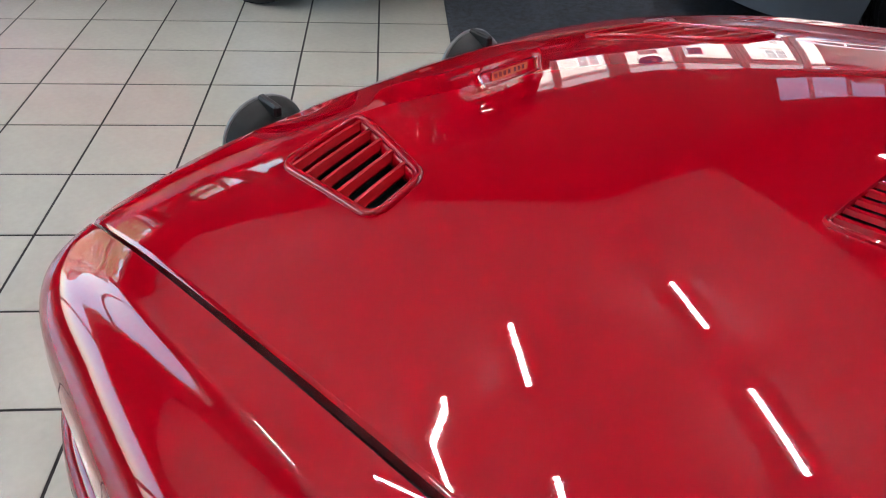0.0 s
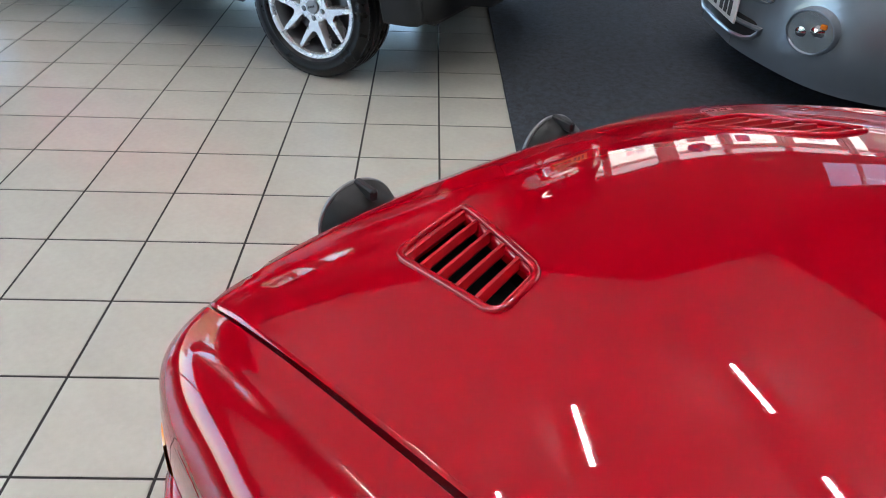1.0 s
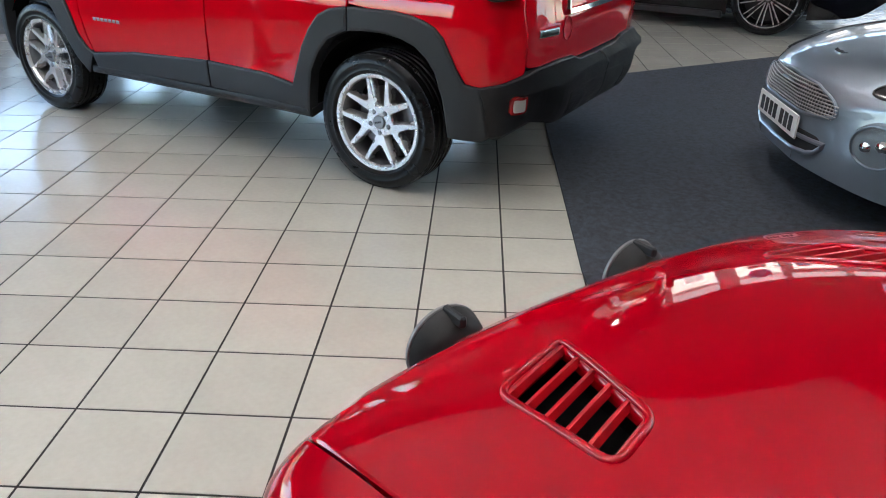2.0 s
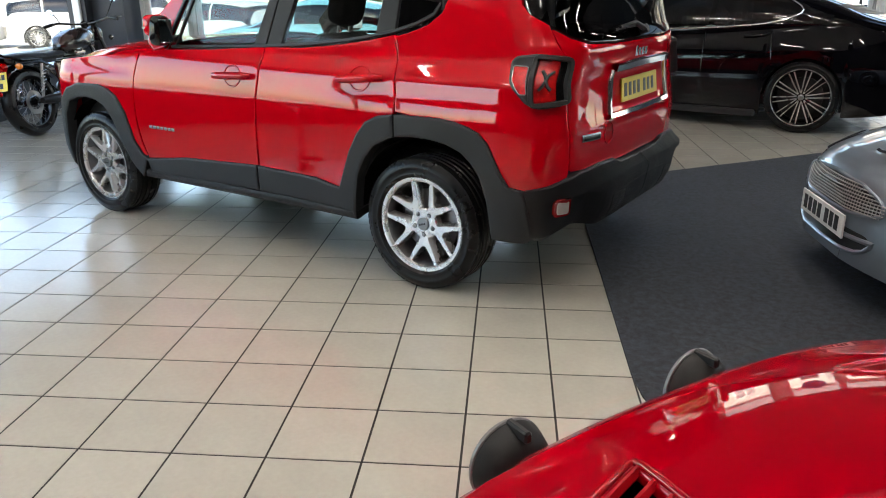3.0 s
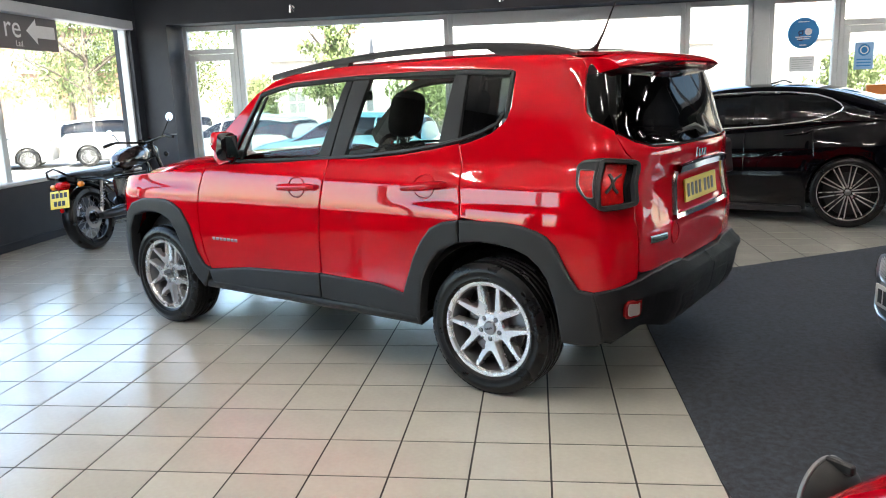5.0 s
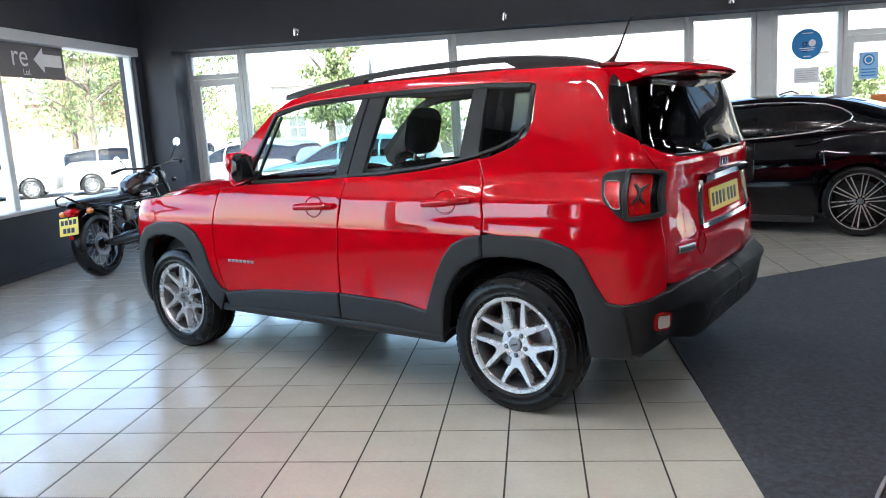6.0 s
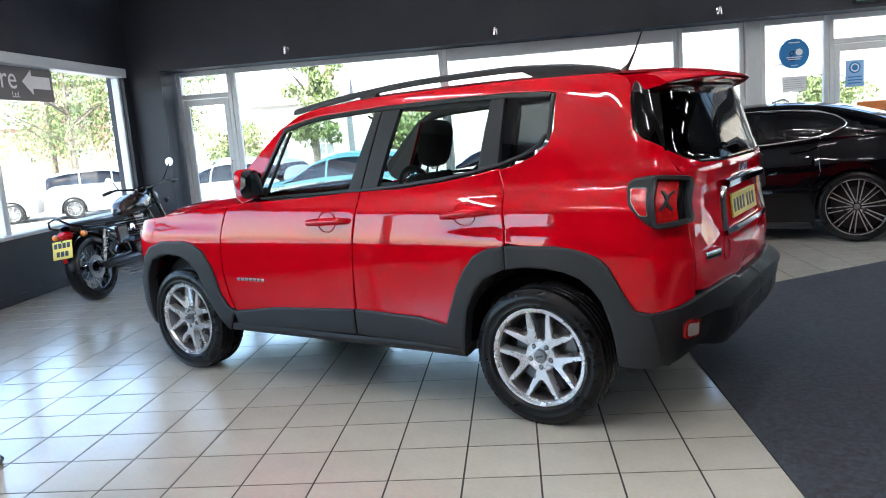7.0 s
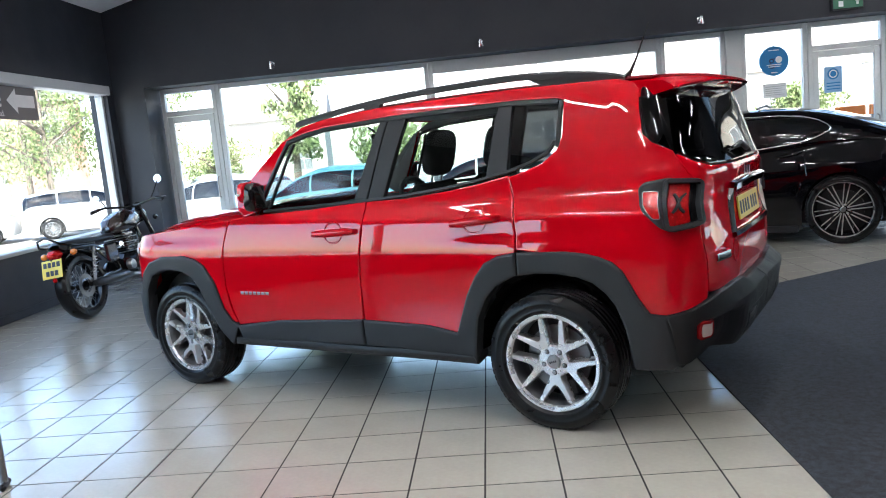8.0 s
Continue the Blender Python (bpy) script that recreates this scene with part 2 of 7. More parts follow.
setting("wall_east_head", Shape().box((XR, YS, EZ1), (XR + 0.25, YW + 0.12, ZE + 0.05)), WALL_DARK, "dark slate painted wall above the side window", "wall")
setting("wall_east_pier", Shape().box((XR, EY1, EZ0), (XR + 0.25, YW + 0.12, EZ1)), WALL_DARK, "dark slate painted pier at the side window", "wall")
setting("wall_east_end", Shape().box((XR, YS, EZ0), (XR + 0.25, EY0, EZ1)), WALL_DARK, "dark slate painted wall end", "wall")
setting("baseboard", Shape().box((XL, YS, 0.0), (XL + 0.018, YN, 0.09), 0.004), WALL_DARK, "dark painted skirting board", "skirting")
# carpet, lying on the tiles
pts = [(-0.005, 2.76), (-0.005, -0.30)]
for k in range(1, 9):
    a = k / 8 * math.pi / 2
    pts.append((-0.005 + 0.9 * (1 - math.cos(a)), -0.30 - 0.9 * math.sin(a)))
pts += [(2.5, -1.45), (4.8, -1.45), (4.8, 5.35)]
setting("carpet", Shape().prism(pts[::-1], 0.0, 0.008), CARPET, "charcoal grey needle-felt showroom carpet", "carpet")


def window_unit(name, x0, x1, z0, z1, label, bar=0.06, transom=None, deep=0.09, door=False, head=0.07):
    """A framed glazed bay in the north window wall."""
    ob = tagged(new(name), label, "door" if door else "window", "", "structure")
    ob.location = (x0, YW, 0)
    w = x1 - x0
    def fr(nm, a, b):
        part(nm, Shape().box(a, b, 0.006), FRAME_WHITE, ob)
    fr("frame_post", (0, 0, z0), (bar, deep, z1))
    fr("frame_post", (w - bar, 0, z0), (w, deep, z1))
    fr("frame_head", (bar, 0.004, z1 - head), (w - bar, deep - 0.004, z1))
    fr("frame_sill", (bar, 0.004, z0), (w - bar, deep - 0.004, z0 + bar))
    panes = [(z0 + bar, z1 - head)]
    if transom:
        fr("transom", (bar, -0.004, transom), (w - bar, deep + 0.004, transom + 0.07))
        panes = [(z0 + bar, transom), (transom + 0.07, z1 - head)]
    if door:
        a, b = panes[0]
        st = 0.085
        leaf = part("door_leaf", Shape().box((bar + 0.006, 0.012, a + 0.004), (bar + st, 0.062, b - 0.006), 0.006)
                    .box((w - bar - st, 0.012, a + 0.004), (w - bar - 0.006, 0.062, b - 0.006), 0.006)
                    .box((bar + st, 0.013, b - 0.10), (w - bar - st, 0.061, b - 0.006), 0.005)
                    .box((bar + st, 0.013, a + 0.004), (w - bar - st, 0.061, a + 0.18), 0.005), FRAME_WHITE, ob, "grey-white aluminium door leaf")
        part("handle", Shape().tube([(w - bar - 0.05, 0.01, 0.95), (w - bar - 0.05, -0.04, 0.97), (w - bar - 0.05, -0.04, 1.23), (w - bar - 0.05, 0.01, 1.25)], 0.010), STEEL, leaf)
    for a, b in panes:
        p = part("pane", Shape().box((bar - 0.01, deep / 2 - 0.003, a), (w - bar + 0.01, deep / 2 + 0.003, b)), PANE, ob, smooth=0)
        p.visible_shadow = False
    return ob


window_unit("door_1", -5.77, -4.96, 0.0, ZS, "grey-white framed glazed door with a fanlight", transom=2.17, door=True)
window_unit("window_1", -4.955, -1.885, 0.45, ZS, "large clear shop window in a grey-white frame")
window_unit("window_2", -1.880, 1.33, 0.45, ZS, "large clear shop window in a grey-white frame", head=0.17)
window_unit("window_3", 1.335, 2.20, 0.45, ZS, "narrow clear shop window in a grey-white frame")
setting("column_north", Shape().box((2.205, YW - 0.02, 0), (2.415, YW + 0.12, ZS), 0.008), FRAME_WHITE, "grey-white boxed column between the windows", "column")
window_unit("window_4", 2.42, 3.30, 0.45, ZS, "clear shop window with a round blue sticker")
window_unit("door_2", 3.305, 4.33, 0.0, ZS, "grey-white framed glazed entrance door leaf", transom=2.18, door=True)
window_unit("door_3", 4.335, 5.36, 0.0, ZS, "grey-white framed glazed entrance door leaf", transom=2.18, door=True)
window_unit("window_5", 5.365, XR - 0.005, 0.45, ZS, "clear shop window in a grey-white frame")
for nm, a, b in (("wall_north_low", -4.955, 3.30), ("wall_north_low_end", 5.365, XR)):
    setting(nm, Shape().box((a, YW - 0.02, 0), (b, YW + 0.12, 0.45)), WALL_DARK, "dark slate painted low wall under the windows", "wall")

# west window: panes between posts
ww = tagged(new("window_west"), "long clear shop window with white frame and sill", "window", "", "structure")
ww.location = (XL, 0, 0)
edges = [7.33, 4.55, 1.77, -1.06, -3.90]
for y in edges:
    part("frame_post", Shape().box((-0.16, y - 0.045, WZ0), (-0.06, y + 0.045, WZ1), 0.006), FRAME_WHITE, ww)
part("frame_head", Shape().box((-0.15, -3.9, WZ1 - 0.10), (0.03, 7.37, WZ1 + 0.02), 0.006), FRAME_WHITE, ww)
part("window_sill", Shape().box((-0.2, -3.9, WZ0 - 0.012), (0.035, 7.37, WZ0 + 0.03), 0.008), FRAME_WHITE, ww)
for a, b in zip(edges, edges[1:]):
    p = part("pane", Shape().box((-0.115, b + 0.04, WZ0 + 0.028), (-0.108, a - 0.04, WZ1 - 0.09)), PANE, ww, smooth=0)
    p.visible_shadow = False

# east window and the glazed end of the gable
we_ = tagged(new("window_east"), "long clear side window in a grey-white frame", "window", "", "structure")
we_.location = (XR, 0, 0)
posts = [EY1 - (EY1 - EY0) * k / 4 for k in range(5)]
for y in posts:
    part("frame_post", Shape().box((0.06, y - 0.045, EZ0), (0.16, y + 0.045, EZ1), 0.006), FRAME_WHITE, we_)
part("frame_head", Shape().box((0.05, EY0, EZ1 - 0.10), (0.18, EY1, EZ1), 0.006), FRAME_WHITE, we_)
part("window_sill", Shape().box((-0.03, EY0, EZ0), (0.2, EY1, EZ0 + 0.03), 0.008), FRAME_WHITE, we_)
for a, b in zip(posts, posts[1:]):
    p = part("pane", Shape().box((0.108, b + 0.04, EZ0 + 0.028), (0.115, a - 0.04, EZ1 - 0.09)), PANE, we_, smooth=0)
    p.visible_shadow = False
wg = tagged(new("window_gable"), "tinted glazing with white bars high in the gable", "window", "", "structure")
wg.location = (GX, YN + 0.2, 0)
GW = XR - GX
for k in range(5):
    part("frame_post", Shape().box((GW * k / 4 - (0.03 if k else 0), 0, GZ0), (GW * k / 4 + (0.03 if k < 4 else 0), 0.07, GZ1), 0.005), FRAME_WHITE, wg)
for k in range(4):
    p = part("pane", Shape().box((GW * k / 4 + 0.03, 0.03, GZ0), (GW * (k + 1) / 4 - 0.03, 0.036, GZ1)), glass("tinted_pane", (0.45, 0.47, 0.48), 0.04, 0.4), wg, smooth=0)
    p.visible_shadow = False

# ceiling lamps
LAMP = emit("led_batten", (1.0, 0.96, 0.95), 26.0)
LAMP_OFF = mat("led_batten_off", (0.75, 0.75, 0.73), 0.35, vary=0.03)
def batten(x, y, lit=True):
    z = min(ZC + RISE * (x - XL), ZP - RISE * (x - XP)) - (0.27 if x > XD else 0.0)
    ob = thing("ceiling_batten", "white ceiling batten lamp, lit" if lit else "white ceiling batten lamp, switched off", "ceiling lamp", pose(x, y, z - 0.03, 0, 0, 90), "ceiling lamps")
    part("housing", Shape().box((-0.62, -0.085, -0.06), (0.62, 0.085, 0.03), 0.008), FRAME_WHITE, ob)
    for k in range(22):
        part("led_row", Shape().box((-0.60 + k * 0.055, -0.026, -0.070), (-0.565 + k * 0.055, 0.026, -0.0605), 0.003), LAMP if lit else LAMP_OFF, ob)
# lamps at x -3.9, 4.9, 6.3 or y below -1: unseen, added fill
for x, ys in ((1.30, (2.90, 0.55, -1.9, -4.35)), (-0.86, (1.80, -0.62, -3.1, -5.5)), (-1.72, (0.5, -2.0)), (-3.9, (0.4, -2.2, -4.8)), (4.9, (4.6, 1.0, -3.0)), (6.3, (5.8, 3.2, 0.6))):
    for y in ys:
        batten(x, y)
for x, y in ((1.30, 5.22), (-1.57, 5.57), (-4.1, 6.6), (-4.85, 5.8)):
    batten(x, y, False)

# ---- outside ----
ASPHALT = mat("pale_concrete", (0.25, 0.246, 0.24), 0.9, vary=0.15, scale=3, bump=0.5, bump_scale=80)
setting("ground", Shape().box((-400, -400, -0.45), (400, 400, -0.31)), ASPHALT, "pale worn concrete car park reaching into the distance", "ground")


# ---- red off-road car: its surface ----
def lerp_table(tab, x):
    """Smooth curve through a table, without overshoot."""
    if x <= tab[0][0]:
        return tab[0][1]
    if x >= tab[-1][0]:
        return tab[-1][1]
    i = 0
    while x > tab[i + 1][0]:
        i += 1
    def slope(j):
        if j == 0 or j == len(tab) - 1:
            a = min(j, len(tab) - 2)
            return (tab[a + 1][1] - tab[a][1]) / (tab[a + 1][0] - tab[a][0])
        p, q = (tab[j][1] - tab[j - 1][1]) / (tab[j][0] - tab[j - 1][0]), (tab[j + 1][1] - tab[j][1]) / (tab[j + 1][0] - tab[j][0])
        return 0.0 if p * q <= 0 else 2 * p * q / (p + q)
    h = tab[i + 1][0] - tab[i][0]
    t = (x - tab[i][0]) / h
    return (2 * t ** 3 - 3 * t * t + 1) * tab[i][1] + (t ** 3 - 2 * t * t + t) * h * slope(i) + (3 * t * t - 2 * t ** 3) * tab[i + 1][1] + (t ** 3 - t * t) * h * slope(i + 1)


SUV_W = ((0.22, 0.842), (0.40, 0.876), (0.62, 0.8805), (0.74, 0.8815), (0.82, 0.8808), (0.87, 0.8788), (0.91, 0.8752), (0.95, 0.8700), (1.00, 0.8625), (1.04, 0.8555), (1.075, 0.836), (1.11, 0.813), (1.15, 0.798), (1.22, 0.783), (1.40, 0.745), (1.56, 0.702), (1.61, 0.684), (1.65, 0.655), (1.68, 0.61))
SUV_REAR = ((0.22, -0.66), (0.45, -0.735), (0.62, -0.760), (0.80, -0.772), (0.93, -0.752), (1.05, -0.742), (1.13, -0.752), (1.19, -0.755), (1.24, -0.732), (1.40, -0.682), (1.56, -0.625), (1.65, -0.59))
SUV_NOSE = ((0.22, 3.20), (0.45, 3.33), (0.80, 3.33), (0.95, 3.28), (1.05, 3.22), (1.2, 3.1))
XCR, XCF, REAR_L, POW_R, POW_F = -0.30, 2.80, 1.20, 4.0, 2.5


def arc_table(power):
    """A quarter of a squared circle: its points and their run along the curve."""
    pts = [(abs(math.cos(k / 800 * math.pi)) ** (2 / power), abs(math.sin(k / 800 * math.pi)) ** (2 / power)) for k in range(401)]
    run = [0.0]
    for (a1, b1), (a2, b2) in zip(pts, pts[1:]):
        run.append(run[-1] + math.hypot((a2 - a1) * 0.87, (b2 - b1) * 0.45))
    return pts, run


ARC_REAR, ARC_FRONT = arc_table(POW_R), arc_table(POW_F)


def corner(q, table):
    """q 0..1 round a rounded corner: share of the width, share of the length."""
    pts, run = table
    w = min(max(q, 0.0), 1.0) * run[-1]
    lo, hi = 0, 400
    while hi - lo > 1:
        mid = (lo + hi) // 2
        lo, hi = (mid, hi) if run[mid] <= w else (lo, mid)
    t = (w - run[lo]) / max(run[hi] - run[lo], 1e-9)
    return pts[lo][0] + (pts[hi][0] - pts[lo][0]) * t, pts[lo][1] + (pts[hi][1] - pts[lo][1]) * t


def suv_half(s, z):
    w = lerp_table(SUV_W, z)
    w *= 1 - 0.030 * max(0.0, (s - 1.9) / 1.4) ** 2 - 0.030 * max(0.0, (0.5 - s) / 1.1) ** 2
    # flare over the rear wheel, hollow of the doors
    fl = math.exp(-((s - 0.0) / 0.50) ** 4) * 0.5 * (1 - math.tanh((z - 0.925) / 0.012)) + math.exp(-((s - 2.58) / 0.42) ** 4) * 0.5 * (1 - math.tanh((z - 0.935) / 0.012))
    return w + 0.014 * fl


def suv_p(s, z):
    """Point of the left skin: s runs along the car, and on round the rear (s < XCR) and front (s > XCF)."""
    if s < XCR:
        a, b = corner((XCR - s) / REAR_L, ARC_REAR)
        return XCR - (XCR - lerp_table(SUV_REAR, z)) * b, suv_half(XCR, z) * a, z
    if s > XCF:
        a, b = corner((s - XCF) / REAR_L, ARC_FRONT)
        return XCF + (lerp_table(SUV_NOSE, z) - XCF) * b, suv_half(XCF, z) * a, z
    return s, suv_half(s, z), z


def skin(side, off=0.0):
    """The mapping (s, z) -> point on the left (+1) or right (-1) flank, lifted off it along its normal."""
    def fn(s, z, o=0.0):
        p = Vector(suv_p(s, z))
        a, b = Vector(suv_p(s + 0.004, z)), Vector(suv_p(s, z + 0.004))
        n = (b - p).cross(a - p)
        n = n.normalized() if n.length > 1e-12 else Vector((0, 1, 0))
        p = p + n * (off + o)
        return (p.x, p.y * side, p.z)
    return fn


def rear_skin(off=0.0):
    """The mapping (u, z) -> point on the tail: u runs from its middle round to the left (+) or right (-) corner."""
    left, right = skin(1, off), skin(-1, off)
    def fn(u, z, o=0.0):
        return (left if u >= 0 else right)(XCR - REAR_L + max(abs(u), 1e-4), z, o)
    return fn


def resample(poly, step):
    out = []
    for a, b in zip(poly, poly[1:] + poly[:1]):
        k = max(1, round(math.dist(a, b) / step))
        out += [(a[0] + (b[0] - a[0]) * i / k, a[1] + (b[1] - a[1]) * i / k) for i in range(k)]
    return out


def soften(poly, r, n=3):
    """Rounds the corners of an outline by about r."""
    out = []
    k = len(poly)
    for i in range(k):
        p, a, b = Vector(poly[i]), Vector(poly[i - 1]), Vector(poly[(i + 1) % k])
        d1, d2 = a - p, b - p
        if d1.length < 1e-6 or d2.length < 1e-6 or d1.angle(d2) > 2.85:
            out.append(tuple(p))
            continue
        q1, q2 = p + d1.normalized() * min(r, d1.length * 0.45), p + d2.normalized() * min(r, d2.length * 0.45)
        for j in range(n + 1):
            t = j / n
            out.append(tuple(q1 * (1 - t) ** 2 + p * 2 * t * (1 - t) + q2 * t * t))
    return out


def area2(poly):
    return sum(a[0] * b[1] - b[0] * a[1] for a, b in zip(poly, poly[1:] + poly[:1]))


def inset(poly, d):
    if area2(poly) < 0:
        poly = poly[::-1]
    out = []
    k = len(poly)
    for i in range(k):
        p, a, b = Vector(poly[i]), Vector(poly[i - 1]), Vector(poly[(i + 1) % k])
        e1, e2 = (p - a), (b - p)
        e1 = e1.normalized() if e1.length else e2.normalized()
        e2 = e2.normalized() if e2.length else e1
        n = Vector((-e1.y - e2.y, e1.x + e2.x))
        n = n.normalized() if n.length > 1e-6 else Vector((-e1.y, e1.x))
        out.append(tuple(p + n * d / max(0.5, n.dot(Vector((-e1.y, e1.x))))))
    return out


def inside(poly, x, y):
    hit = False
    for (x1, y1), (x2, y2) in zip(poly, poly[1:] + poly[:1]):
        if (y1 > y) != (y2 > y) and x < (x2 - x1) * (y - y1) / (y2 - y1) + x1:
            hit = not hit
    return hit


def panel(poly, fn, thick=0.02, edge=0.005, step=0.05, shape=None):
    """A shaped sheet: an outline laid on a surface, with rolled edges and a turned-in flange."""
    from mathutils.geometry import delaunay_2d_cdt
    shape = shape or Shape()
    if area2(poly) < 0:
        poly = poly[::-1]
    outer = resample(poly, step)
    inner = inset(outer, edge)
    xs, ys = [p[0] for p in inner], [p[1] for p in inner]
    pts = [Vector(p) for p in inner]
    ring = inset(outer, edge + step * 0.45)
    gx = min(xs)
    while gx <= max(xs):
        gy = min(ys)
        while gy <= max(ys):
            if inside(ring, gx, gy) and inside(inner, gx, gy):
                pts.append(Vector((gx, gy)))
            gy += step
        gx += step
    k = len(inner)
    verts, _, faces, *_ = delaunay_2d_cdt(pts, [(i, (i + 1) % k) for i in range(k)], [], 1, 1e-6)
    shape.add([fn(v[0], v[1], 0.0) for v in verts], [tuple(q) for q in faces])
    for v in verts:
        p, q = Vector(fn(v[0], v[1], 0.0)), Vector(fn(v[0], v[1], 0.01))
        shape.nrm[tuple(round(c, 4) for c in p)] = (q - p).normalized()
    rows = [[fn(*p, 0.0) for p in inner], [fn(*p, -edge * 0.5) for p in outer], [fn(*p, -thick) for p in outer]]
    shape.grid(rows, True)
    return shape


def strip(line, width, fn, height=0.004, shape=None, step=0.04):
    """A thin raised or sunk band along a line laid on a surface."""
    shape = shape or Shape()
    pts = []
    for a, b in zip(line, line[1:]):
        k = max(1, round(math.dist(a, b) / step))
        pts += [(a[0] + (b[0] - a[0]) * i / k, a[1] + (b[1] - a[1]) * i / k) for i in range(k)]
    pts.append(line[-1])
    rows = []
    for i, p in enumerate(pts):
        a, b = pts[max(i - 1, 0)], pts[min(i + 1, len(pts) - 1)]
        d = Vector((b[0] - a[0], b[1] - a[1])).normalized() * width / 2
        n = (-d.y, d.x)
        rows.append([fn(p[0] + n[0] * q, p[1] + n[1] * q, h) for q, h in ((-1, -0.008), (-1, height * 0.6), (-0.7, height), (0.7, height), (1, height * 0.6), (1, -0.008))])
    return shape.grid(rows)


# outlines of the flank, along the car and up
ARCH_R_OUT = [(0.487, 0.463), (0.452, 0.57), (0.416, 0.664), (0.365, 0.75), (0.303, 0.823), (0.23, 0.858), (0.144, 0.872), (-0.117, 0.876), (-0.21, 0.866), (-0.278, 0.849), (-0.335, 0.825), (-0.379, 0.785), (-0.447, 0.66), (-0.494, 0.595)]
ARCH_R_IN = [(0.398, 0.31), (0.385, 0.42), (0.362, 0.55), (0.310, 0.645), (0.251, 0.711), (0.154, 0.759), (0.03, 0.776), (-0.081, 0.773), (-0.17, 0.759), (-0.243, 0.732), (-0.30, 0.685), (-0.342, 0.631), (-0.385, 0.52), (-0.425, 0.34)]
ARCH_F_OUT = [(2.078, 0.427), (2.135, 0.455), (2.195, 0.531), (2.220, 0.61), (2.250, 0.70), (2.323, 0.802), (2.40, 0.842), (2.498, 0.862), (2.723, 0.857), (2.85, 0.82), (2.94, 0.74), (3.00, 0.603)]
ARCH_F_IN = [(2.160, 0.30), (2.246, 0.401), (2.300, 0.50), (2.341, 0.582), (2.385, 0.662), (2.445, 0.727), (2.530, 0.762), (2.628, 0.772), (2.74, 0.765), (2.836, 0.732), (2.90, 0.64), (2.93, 0.50), (2.935, 0.28)]
SEAM_F = [(2.095, 1.085), (2.140, 0.95), (2.158, 0.80), (2.158, 0.66), (2.13, 0.53), (2.088, 0.440)]
SEAM_B = [(1.062, 1.145), (1.060, 1.05), (1.085, 0.86), (1.098, 0.70), (1.100, 0.508)]
SEAM_R = [(0.200, 1.240), (0.165, 1.12), (0.140, 0.96), (0.132, 0.885)]
BELT = [(1.90, 1.107), (1.83, 1.110), (1.45, 1.124), (1.062, 1.140), (0.80, 1.157), (0.53, 1.185), (0.36, 1.210), (0.20, 1.242), (0.08, 1.278), (-0.01, 1.320), (-0.045, 1.37)]
HEAD = [(1.66, 1.515), (1.52, 1.548), (1.39, 1.566), (0.92, 1.585), (0.55, 1.588), (0.17, 1.586), (-0.055, 1.572)]


SUV_GLASS = glass("tinted_car_glass", (0.72, 0.80, 0.78))
DARK_GLASS = glass("privacy_glass", (0.05, 0.055, 0.06))
SEAT = mat("black_seat_cloth", (0.012, 0.012, 0.013), 0.9, vary=0.2, scale=20, bump=0.5, bump_scale=600)
TRIM = mat("dark_cabin_trim", (0.02, 0.02, 0.022), 0.7, vary=0.1)
# darkened copy of the wheel alloy, shade behind the spokes in its colour
RIM_DARK = mat("shaded_alloy", (0.24, 0.24, 0.245), 0.35, 0.8, vary=0.1)
LINER = mat("arch_felt", (0.004, 0.004, 0.0045), 0.95, vary=0.3, scale=30, spec=0.05)
# the grey cladding plastic again, darkened for the shade on the rear bumper
BUMPER_SHADE = mat("shaded_bumper_plastic", (0.0135, 0.0145, 0.0165), 0.46, vary=0.08, scale=8, bump=0.25, bump_scale=900, spec=0.35)
FOG_RED = mat("dark_red_lens", (0.30, 0.006, 0.008), 0.15, coat=0.5, vary=0.1, scale=40)
CABIN_GREY = mat("grey_cabin_lining", (0.10, 0.10, 0.10), 0.8, vary=0.08)
GREY_LAMP = mat("lamp_clear_lens", (0.55, 0.50, 0.48), 0.2, vary=0.1, scale=60)
YELLOW_PLATE = mat("yellow_plate", (0.75, 0.55, 0.05), 0.35, vary=0.05)
WHITE_PLATE = mat("white_plate", (0.75, 0.75, 0.72), 0.35, vary=0.05)
BLACK_INK = mat("black_ink", (0.01, 0.01, 0.01), 0.5)


